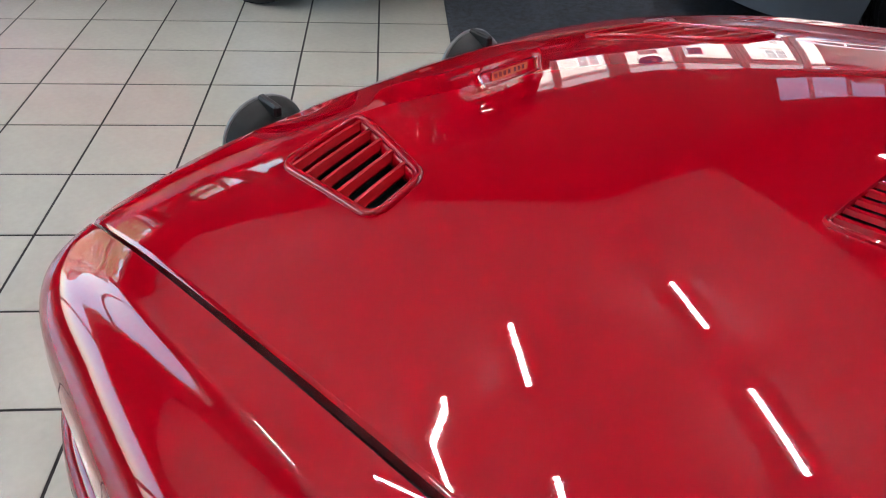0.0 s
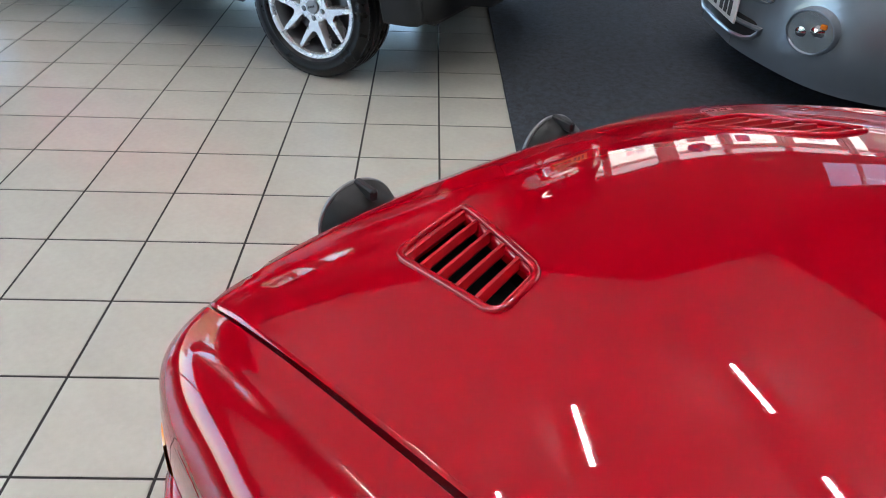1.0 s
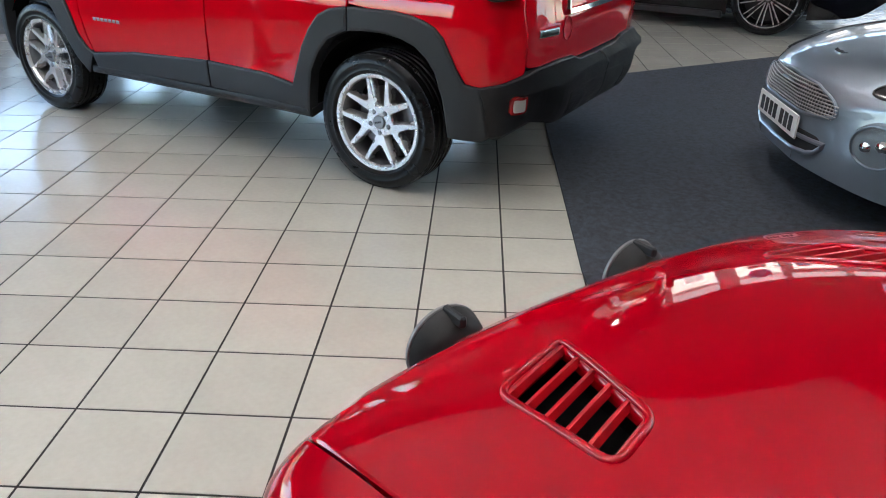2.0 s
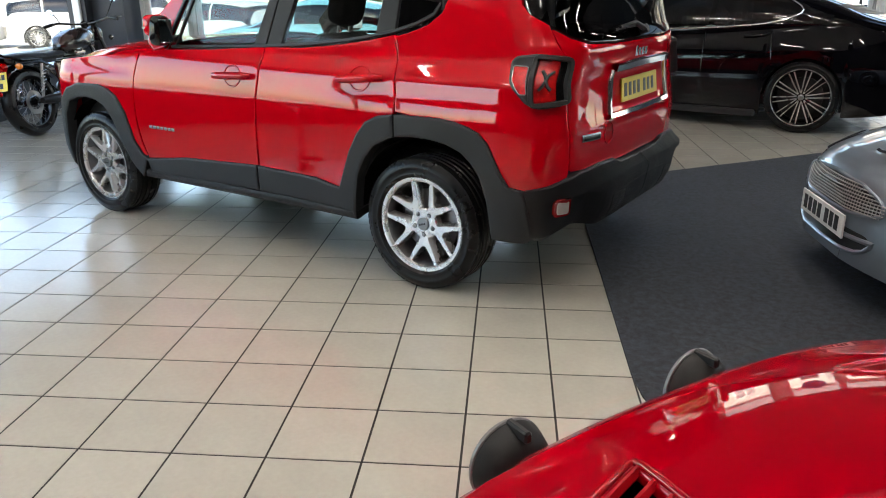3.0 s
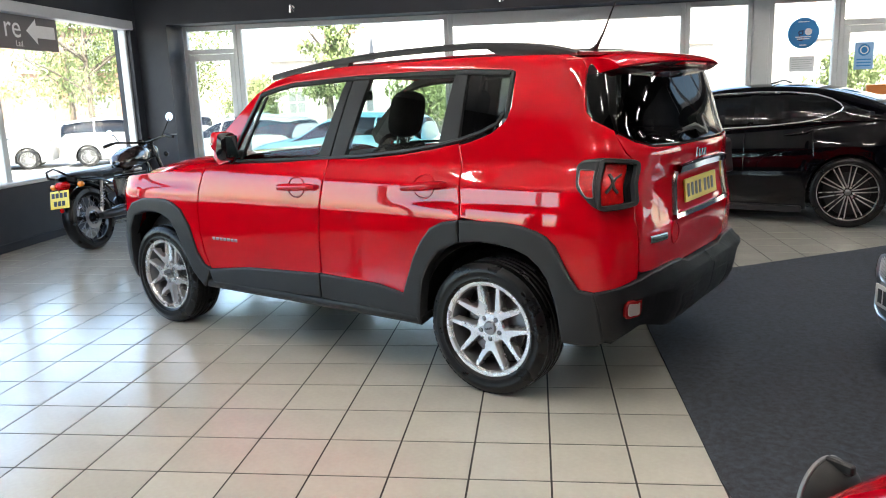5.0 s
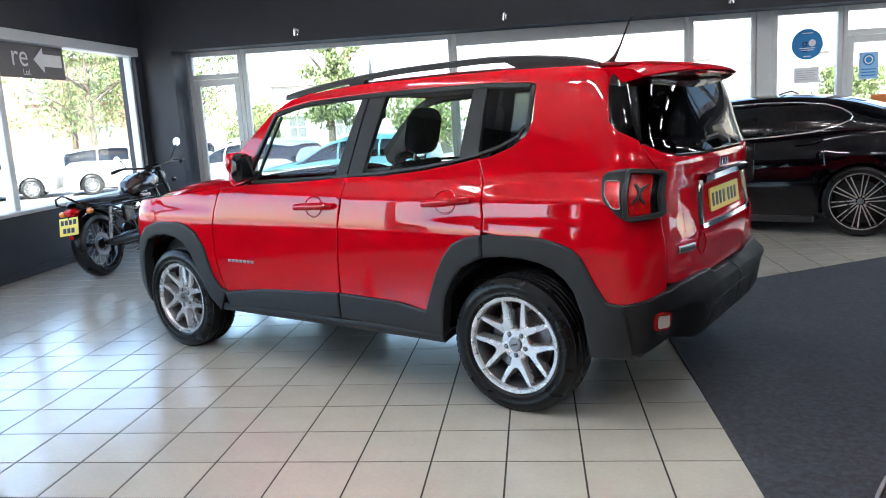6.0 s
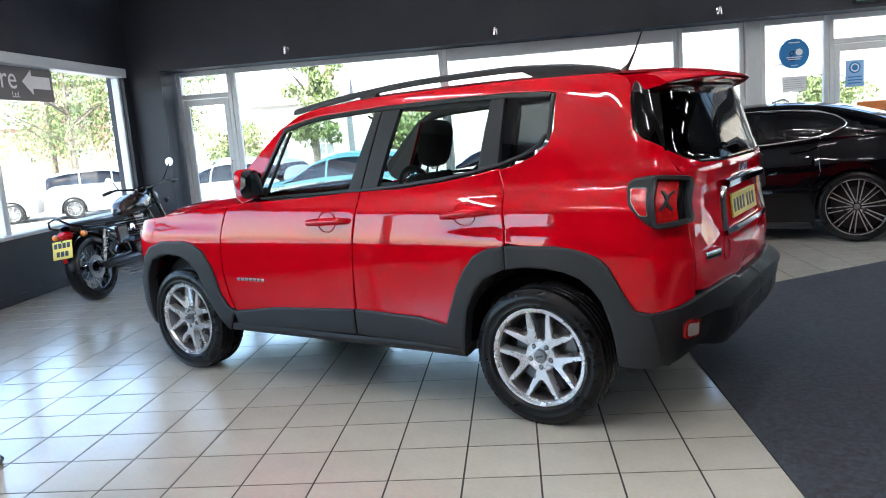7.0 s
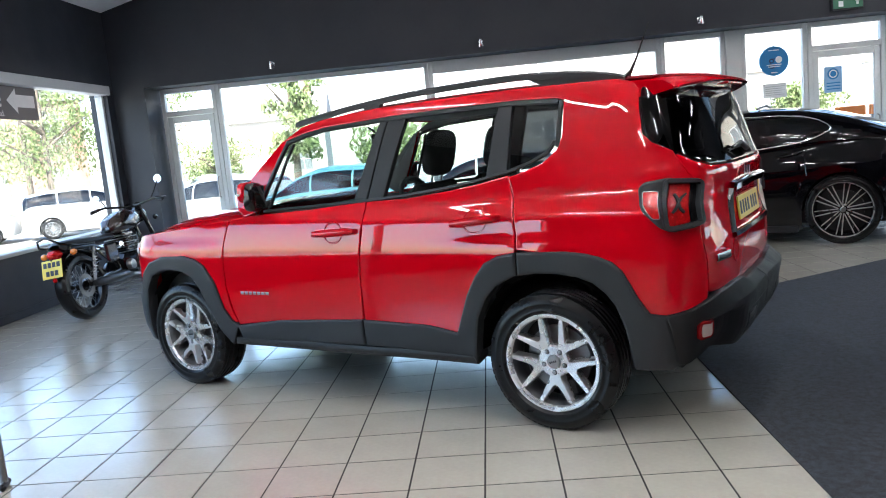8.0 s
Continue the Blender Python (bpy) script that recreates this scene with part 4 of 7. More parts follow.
    for i in range(25):
        x = -0.50 + 2.05 * i / 24
        row = []
        for k in range(-12, 13):
            t = k / 12
            zz = lerp_table(tab, x)
            edge = lerp_table(((-0.5, 1.618), (-0.35, 1.628), (0.2, 1.643), (1.0, 1.639), (1.38, 1.612), (1.56, 1.575)), x)
            we = suv_half(max(x, XCR), edge) - 0.004
            row.append((x + (0.10 * (1 - t * t) if x > 1.3 else 0.10 * (1 - t * t) * max(0, (x - 0.9) / 0.4)), we * t, edge + (zz - edge) * (1 - abs(t) ** 3.2)))
        rows.append(row)
    part("roof", Shape().grid(rows), SUV_RED, car)
    # windscreen, bonnet, nose
    rows = []
    for i in range(9):
        t = i / 8
        x, z = 2.10 + (1.60 - 2.10) * t, 1.10 + (1.575 - 1.10) * t
        w = lerp_table(SUV_W, z) - 0.02
        rows.append([(x + 0.14 * (1 - (k / 8) ** 2), w * k / 8, z) for k in range(-8, 9)])
    part("windscreen", Shape().grid(rows), SUV_GLASS, car, "clear windscreen").visible_shadow = False
    rows = []
    zb = ((2.05, 1.140), (2.4, 1.128), (2.8, 1.085), (3.05, 1.035), (3.2, 0.97), (3.28, 0.90), (3.31, 0.80), (3.31, 0.55))
    for i in range(19):
        x = 2.04 + 1.27 * (i / 18)
        row = []
        for k in range(-10, 11):
            t = k / 10
            w = 0.845 * (1 - 0.03 * max(0.0, (x - 1.9) / 1.4) ** 2)
            xx = x - 0.30 * abs(t) ** 4 * max(0, (x - 2.6) / 0.7)
            row.append((xx, w * t, lerp_table(zb, x) - 0.085 * abs(t) ** 4))
        rows.append(row)
    part("bonnet", Shape().grid(rows), SUV_RED, car)
    rows = [[(lerp_table(SUV_NOSE, z) - 0.30 * abs(k / 10) ** 4 - 0.02, 0.82 * k / 10, z) for k in range(-10, 11)] for z in (0.25, 0.45, 0.6, 0.75, 0.9, 0.98)]
    part("front_bumper", Shape().grid(rows), PLASTIC_GREY, car)
    for sg in (1, -1):
        part("headlamp", Shape().lathe([(0.001, 0.0), (0.07, -0.005), (0.085, -0.02), (0.085, -0.06)], 24, Matrix.Translation((3.27, sg * 0.60, 0.86)) @ Matrix.Rotation(math.pi / 2, 4, "Y")), GREY_LAMP, car)
        part("indicator", panel(soften([(3.20, 0.80), (3.20, 0.88), (3.30, 0.88), (3.30, 0.80)], 0.01), skin(sg, 0.004), 0.01, 0.003, 0.03), AMBER, car)
    # tail: tailgate, glass, spoiler, bumper
    rs = rear_skin
    def both(half):
        return half + [(-a, b) for a, b in half[::-1]]
    gate = both([(0.40, 0.645), (0.722, 0.66), (0.742, 0.95), (0.765, 1.0), (0.79, 1.16), (0.832, 1.188), (0.870, 1.280), (0.77, 1.236), (0.66, 1.210), (0.40, 1.202)])
    part("tailgate", panel(soften(gate, 0.02), rs(0.0), 0.03, 0.003, 0.04), SUV_RED, car)
    part("tailgate_seam", panel([(0.86, 0.60), (0.86, 1.20), (-0.86, 1.20), (-0.86, 0.60)], rs(-0.020), 0.01, 0.005, 0.06), TRIM, car)
    rg = both([(0.40, 1.212), (0.66, 1.219), (0.77, 1.245), (0.88, 1.293), (0.965, 1.337), (1.0, 1.378), (1.002, 1.50), (0.985, 1.585)])
    part("rear_window", panel(soften(rg, 0.03), rs(0.001), 0.01, 0.004, 0.05), DARK_GLASS, car, "dark tinted rear window").visible_shadow = False
    for sg in (1, -1):
        part("pillar_backing", panel([(sg * 0.84, 1.25), (sg * 0.90, 1.60), (sg * 1.04, 1.60), (sg * 1.04, 1.34)], rs(-0.022), 0.01, 0.004, 0.06), GLOSS_BLACK, car)
    sp = Shape()
    prof = [(-0.34, 1.652), (-0.52, 1.646), (-0.65, 1.628), (-0.722, 1.603), (-0.732, 1.592), (-0.720, 1.584), (-0.60, 1.568), (-0.40, 1.572)]
    rws = []
    for k in range(-14, 15):
        t = k / 14
        rws.append([(x + 0.14 * pull * abs(t) ** 3.2, 0.672 * t, z - (0.026 + 0.012 * (1 - pull)) * abs(t) ** 4) for (x, z), pull in zip(prof, (0.0, 0.35, 0.75, 1.0, 1.0, 1.0, 0.8, 0.4))])
    sp.grid(rws, True)
    sp.f += [tuple(range(8)), tuple(range(len(sp.v) - 8, len(sp.v)))]
    part("roof_spoiler", sp, SUV_RED, car)
    part("brake_light", Shape().box((-0.715, -0.16, 1.574), (-0.66, 0.16, 1.586), 0.004), RED_LENS, car)
    wip = part("rear_wiper", Shape().tube([rs(0.03)(0.02, 1.245), rs(0.035)(0.14, 1.275), rs(0.03)(0.36, 1.262)], [0.016, 0.011, 0.007], 8), PLASTIC_BLACK, car, "black rear wiper")
    part("wiper_blade", Shape().tube([rs(0.016)(-0.02, 1.262), rs(0.016)(0.2, 1.262), rs(0.016)(0.40, 1.255)], 0.007, 6), RUBBER, wip)
    part("wiper_pivot", Shape().cyl(rs(0.0)(0.0, 1.24), rs(0.045)(0.0, 1.24), 0.022, 14), PLASTIC_BLACK, wip)
    # plate recess with bright surround
    fr = Shape()
    strip([(0.405, 1.094), (0.0, 1.100), (-0.405, 1.094)], 0.040, rs(0.0), 0.034, fr)
    strip([(0.418, 0.880), (0.405, 1.085)], 0.022, rs(0.0), 0.022, fr)
    strip([(-0.418, 0.880), (-0.405, 1.085)], 0.022, rs(0.0), 0.022, fr)
    strip([(0.42, 0.872), (0.0, 0.868), (-0.42, 0.872)], 0.030, rs(0.0), 0.020, fr)
    part("plate_surround", fr, CHROME, car, "bright chrome plate surround")
    plate = part("number_plate", panel(soften([(0.26, 0.918), (0.26, 1.030), (-0.26, 1.030), (-0.26, 0.918)], 0.008), rs(0.012), 0.008, 0.001, 0.06), YELLOW_PLATE, car, "yellow number plate with plain dark bars")
    for k in range(7):
        y0 = 0.215 - k * 0.062 - (0.025 if k > 3 else 0)
        part("plate_bar", strip([(y0, 0.942), (y0, 1.006)], 0.036, rs(0.012), 0.0025), BLACK_INK, plate)
    for y0 in (0.105, 0.055, 0.005, -0.045):
        part("badge_bar", strip([(y0, 1.128), (y0, 1.165 if y0 < 0.1 else 1.175)], 0.032, rs(0.004), 0.006), CHROME, car)
    part("badge", strip([(0.66, 0.802), (0.51, 0.800)], 0.032, rs(0.002), 0.005), STEEL, car, "small dull steel badge bar")
    part("badge_inlay", strip([(0.65, 0.802), (0.52, 0.800)], 0.020, rs(0.004), 0.005), BLACK_INK, car)
    part("towing_cap", Shape().tube([rs(0.004)(0.42 + 0.045 * math.cos(2 * math.pi * k / 28), 0.800 + 0.052 * math.sin(2 * math.pi * k / 28)) for k in range(28)], 0.003, 6, True), SUV_RED, car)
    # rear bumper: a shelf under the tailgate, hollow lamp corners, a full middle
    lip = ((-1.5, 0.636), (-1.24, 0.640), (-1.16, 0.664), (-1.0, 0.668), (-0.84, 0.655), (-0.75, 0.630), (-0.66, 0.603), (-0.56, 0.585))
    def ease(a, b, x):
        t = min(1.0, max(0.0, (x - a) / (b - a)))
        return t * t * (3 - 2 * t)
    def bump_skin(side):
        def fn(s, z, o=0.0):
            far, mid_ = ease(-0.60, -0.92, s), ease(-0.90, -1.04, s)
            crease = 0.552 + 0.035 * far
            shelf = 0.020 + 0.062 * far * ease(lerp_table(lip, s), crease + 0.012, z)
            hollow = 0.004 + 0.076 * mid_
            out = shelf + (hollow - shelf) * ease(crease, crease - 0.045, z)
            out -= 0.30 * max(0.0, 0.47 - z) * far
            return skin(side, out)(s, z, o)
        return fn
    for side in (1, -1):
        bs = bump_skin(side)
        def raised(d, q=bs):
            return lambda a, b, o=0.0: q(a, b, o + d)
        poly = [(a, b) for a, b in lip[::-1]] + [(-1.4995, 0.636), (-1.4995, 0.392), (-1.2, 0.388), (-0.98, 0.374), (-0.82, 0.352), (-0.70, 0.340), (-0.630, 0.350)]
        bmp = part("rear_bumper", panel(poly, bs, 0.035, 0.006, 0.022), BUMPER_SHADE, car, "grey textured rear bumper")
        lam = part("fog_lamp", panel(soften([(-0.702, 0.552), (-0.800, 0.548), (-0.812, 0.452), (-0.712, 0.455)], 0.022), raised(0.016), 0.03, 0.006, 0.03), FOG_RED, bmp, "red-rimmed fog lamp")
        part("lens", panel(soften([(-0.716, 0.538), (-0.785, 0.534), (-0.796, 0.466), (-0.726, 0.468)], 0.015), raised(0.019), 0.01, 0.004, 0.03), GREY_LAMP, lam)
        part("bumper_grille", panel(soften([(-1.06, 0.525), (-1.20, 0.522), (-1.21, 0.408), (-1.072, 0.412)], 0.012), raised(0.002), 0.02, 0.003, 0.04), BLACK_INK, bmp)
        for i in range(8):
            for sl in (1, -1):
                a, b = 0.418 + 0.0125 * i, 0.418 + 0.0125 * i + 0.016 * sl
                part("grille_bar", strip([(-1.073, a), (-1.205, min(max(b, 0.412), 0.520))], 0.0035, raised(0.001), 0.005), PLASTIC_GREY, bmp)
        part("bumper_seam", strip([(-1.07, 0.535), (-1.4995, 0.545)], 0.004, raised(-0.002), 0.003), BLACK_INK, bmp)
    # antenna
    part("antenna", Shape().tube([(-0.16, 0.0, 1.670), (-0.19, 0, 1.705), (-0.22, 0, 1.76), (-0.30, 0, 1.945)], [0.022, 0.010, 0.006, 0.003], 8), PLASTIC_BLACK, car, "black whip aerial")
    # cabin: floor, seats, dash, wheel
    part("cabin_floor", Shape().box((-0.60, -0.72, 0.30), (2.95, 0.72, 0.42), 0.03).box((2.05, -0.74, 0.40), (3.0, 0.74, 0.95), 0.05), TRIM, car)
    part("headlining", Shape().box((-0.45, -0.60, 1.585), (1.45, 0.60, 1.600), 0.006), mat("grey_headlining", (0.35, 0.34, 0.33), 0.9), car)
    part("dashboard", Shape().box((1.62, -0.72, 0.75), (2.08, 0.72, 1.08), 0.06), TRIM, car)
    for sg in (1, -1):
        seat = part("front_seat", Shape().box((0.98, sg * 0.36 - 0.24, 0.45), (1.52, sg * 0.36 + 0.24, 0.68), 0.06), SEAT, car, "black cloth front seat")
        tilt = Matrix.Translation((1.02, sg * 0.36, 0.62)) @ Matrix.Rotation(-0.24, 4, "Y")
        part("seat_back", Shape().box((-0.06, -0.24, 0.0), (0.06, 0.24, 0.60), 0.05, tilt), SEAT, seat)
        part("headrest", pillow((-0.055, -0.130, 0.64), (0.055, 0.130, 0.90), tilt), SEAT, seat)
        part("headrest_post", Shape().cyl(tilt @ Vector((0, -0.05, 0.58)), tilt @ Vector((0, -0.05, 0.70)), 0.007, 8).cyl(tilt @ Vector((0, 0.05, 0.58)), tilt @ Vector((0, 0.05, 0.70)), 0.007, 8), STEEL, seat)
    bench = part("rear_seat", Shape().box((-0.10, -0.66, 0.45), (0.42, 0.66, 0.66), 0.06), SEAT, car, "black cloth rear seat")
    tilt = Matrix.Translation((-0.14, 0, 0.60)) @ Matrix.Rotation(-0.3, 4, "Y")
    part("seat_back", Shape().box((-0.06, -0.66, 0.0), (0.06, 0.66, 0.52), 0.05, tilt), SEAT, bench)
    for y in (-0.38, 0.0, 0.38):
        part("headrest", pillow((-0.045, y - 0.12, 0.50), (0.045, y + 0.12, 0.66), tilt), SEAT, bench)
    ring = [(1.50 + 0.06 * math.cos(2 * math.pi * k / 24) * 0.9, -0.36 + 0.185 * math.sin(2 * math.pi * k / 24), 1.03 + 0.17 * math.cos(2 * math.pi * k / 24)) for k in range(24)]
    stw = part("steering_wheel", Shape().tube(ring, 0.016, 8, True), TRIM, car)
    part("steering_boss", Shape().box((1.47, -0.43, 0.97), (1.56, -0.29, 1.08), 0.03), TRIM, stw)
    part("inner_mirror", Shape().box((1.48, -0.11, 1.45), (1.51, 0.11, 1.52), 0.012).cyl((1.50, 0, 1.5), (1.60, 0, 1.57), 0.008, 8), PLASTIC_BLACK, car)
    part("underbody", Shape().box((-0.40, -0.60, 0.24), (3.0, 0.60, 0.31), 0.04), PLASTIC_BLACK, car)
    return car


suv()


# ---- red sports car beside the camera ----
# local axes: x across to its right, y forwards, z up
SC = Matrix(((0.789, -0.614, 0, -0.294), (0.614, 0.789, 0, -1.658), (0, 0, 1, 0), (0, 0, 0, 1)))
SC_TOP = ((-3.9, 0.86), (-3.2, 0.92), (-1.55, 0.965), (-1.30, 0.955), (-1.05, 0.938), (-0.80, 0.905), (-0.55, 0.858), (-0.40, 0.825), (-0.28, 0.793), (-0.18, 0.760), (-0.08, 0.722))
SC_EDGE = [(0.0, -0.088), (0.2, -0.092), (0.4, -0.106), (0.54, -0.128), (0.63, -0.155), (0.692, -0.190), (0.730, -0.24), (0.757, -0.33), (0.775, -0.46), (0.795, -0.64), (0.806, -0.80), (0.806, -1.0), (0.785, -1.3), (0.785, -2.4), (0.80, -2.9), (0.79, -3.3), (0.74, -3.7), (0.5, -3.86), (0.0, -3.9)]


def sc_edge_at(t):
    """The outline in plan, t from 0 (front middle) to 1 (rear middle), evened out."""
    n = len(SC_EDGE) - 1
    i = min(int(t * n), n - 1)
    f = t * n - i
    p = [SC_EDGE[min(max(i + k, 0), n)] for k in (-1, 0, 1, 2)]
    if i == 0:
        p[0] = (-SC_EDGE[1][0], SC_EDGE[1][1])
    return tuple(0.5 * (2 * p[1][k] + (p[2][k] - p[0][k]) * f + (2 * p[0][k] - 5 * p[1][k] + 4 * p[2][k] - p[3][k]) * f * f + (3 * p[1][k] - p[0][k] - 3 * p[2][k] + p[3][k]) * f ** 3) for k in (0, 1))


SC_FINE = [sc_edge_at(k / 360) for k in range(361)]
FINE_A = np.array(SC_FINE[:-1])
FINE_D = np.array(SC_FINE[1:]) - FINE_A
FINE_L = np.maximum((FINE_D ** 2).sum(1), 1e-9)


def sc_inset(u, n):
    """How far a point lies inside the outline."""
    px, py = abs(u) - FINE_A[:, 0], n - FINE_A[:, 1]
    t = np.clip((px * FINE_D[:, 0] + py * FINE_D[:, 1]) / FINE_L, 0, 1)
    return float(np.sqrt(((px - FINE_D[:, 0] * t) ** 2 + (py - FINE_D[:, 1] * t) ** 2).min()))


def spline(tab, x):
    if x <= tab[0][0]:
        return tab[0][1]
    if x >= tab[-1][0]:
        return tab[-1][1]
    n = len(tab)
    for i in range(n - 1):
        if x <= tab[i + 1][0]:
            break
    def slope(j):
        if j == 0 or j == n - 1:
            a, b = (0, 1) if j == 0 else (n - 2, n - 1)
            return (tab[b][1] - tab[a][1]) / (tab[b][0] - tab[a][0])
        return (tab[j + 1][1] - tab[j - 1][1]) / (tab[j + 1][0] - tab[j - 1][0])
    h = tab[i + 1][0] - tab[i][0]
    t = (x - tab[i][0]) / h
    return (2 * t ** 3 - 3 * t * t + 1) * tab[i][1] + (t ** 3 - 2 * t * t + t) * h * slope(i) + (-2 * t ** 3 + 3 * t * t) * tab[i + 1][1] + (t ** 3 - t * t) * h * slope(i + 1)


SC_R = 0.048


def sc_z(u, n):
    z = spline(SC_TOP, n) - 0.050 * (abs(u) / 0.63) ** 2.6
    # a crease and a shallow step along each wing
    if abs(u) > 0.60:
        t = min(1, max(0, (-0.24 - n) / 0.26))
        def bend(a, r):
            return 0.5 * (abs(u) - a + math.hypot(abs(u) - a, r))
        z += (0.24 * bend(0.645, 0.014) - 0.80 * bend(0.684, 0.006) + 0.42 * bend(0.703, 0.007)) * t * t * (3 - 2 * t)
    d = sc_inset(u, n) if (abs(u) > 0.60 or n > -0.25 or n < -3.6) else 9
    if d < SC_R:
        q = 1 - d / SC_R
        z -= SC_R * (1 - math.sqrt(max(0.0, 1 - q * q)))
    return z


def sc_top(off=0.0):
    def fn(u, n, o=0.0):
        z = sc_z(u, n)
        e = 0.004
        nx, ny = -(sc_z(u + e, n) - sc_z(u - e, n)) / (2 * e), -(sc_z(u, n + e) - sc_z(u, n - e)) / (2 * e)
        v = Vector((nx, ny, 1)).normalized() * (off + o)
        return (u + v.x, n + v.y, z + v.z)
    return fn


def sheet(poly, fn, holes=(), thick=0.02, edge=0.004, step=0.03):
    """As panel(), with openings."""
    from mathutils.geometry import delaunay_2d_cdt
    shape = Shape()
    if area2(poly) < 0:
        poly = poly[::-1]
    outer = resample(poly, step)
    loops = [inset(outer, edge)] + [resample(h, step) for h in holes]
    pts, con = [], []
    for lp in loops:
        k = len(pts)
        pts += [Vector(p) for p in lp]
        con += [(k + i, k + (i + 1) % len(lp)) for i in range(len(lp))]
    ring = inset(outer, edge + step * 0.4)
    wide = [inset(resample(h if area2(h) > 0 else h[::-1], step), -step * 0.4) for h in holes]
    xs, ys = [p[0] for p in loops[0]], [p[1] for p in loops[0]]
    for a in np.arange(min(xs), max(xs), step):
        for b in np.arange(min(ys), max(ys), step):
            if inside(ring, a, b) and not any(inside(w, a, b) for w in wide):
                pts.append(Vector((float(a), float(b))))
    verts, _, faces, *_ = delaunay_2d_cdt(pts, con, [], 1, 1e-6)
    keep = []
    for q in faces:
        cx, cy = sum(verts[i][0] for i in q) / 3, sum(verts[i][1] for i in q) / 3
        if not any(inside(h, cx, cy) for h in holes):
            keep.append(tuple(q))
    shape.add([fn(v[0], v[1], 0.0) for v in verts], keep)
    for v in verts:
        p, q = Vector(fn(v[0], v[1], 0.0)), Vector(fn(v[0], v[1], 0.01))
        shape.nrm[tuple(round(c, 4) for c in p)] = (q - p).normalized()
    shape.grid([[fn(*p, 0.0) for p in loops[0]], [fn(*p, -edge * 0.5) for p in outer], [fn(*p, -thick) for p in outer]], True)
    for lp in loops[1:]:
        shape.grid([[fn(*p, 0.0) for p in lp], [fn(*p, -0.012) for p in lp]], True)
    return shape


LOUVRE_RED = mat("satin_red_louvre", (0.42, 0.0, 0.006), 0.45, 0.0, 0.5, 0.02, 3.0, spec=0.2, coat_rough=0.22)
VENT_SHADE = mat("vent_shade_black", (0.003, 0.003, 0.003), 0.95, vary=0.1, spec=0.0)
LAMP_BLACK = mat("satin_black_shell", (0.014, 0.014, 0.014), 0.5, vary=0.15, scale=25, spec=0.3)
LAMP_RING = mat("dull_grey_ring", (0.20, 0.20, 0.20), 0.4, 0.7, vary=0.1)
VENT = [(-0.418, -0.345), (-0.438, -0.575), (-0.340, -0.545), (-0.252, -0.292)]


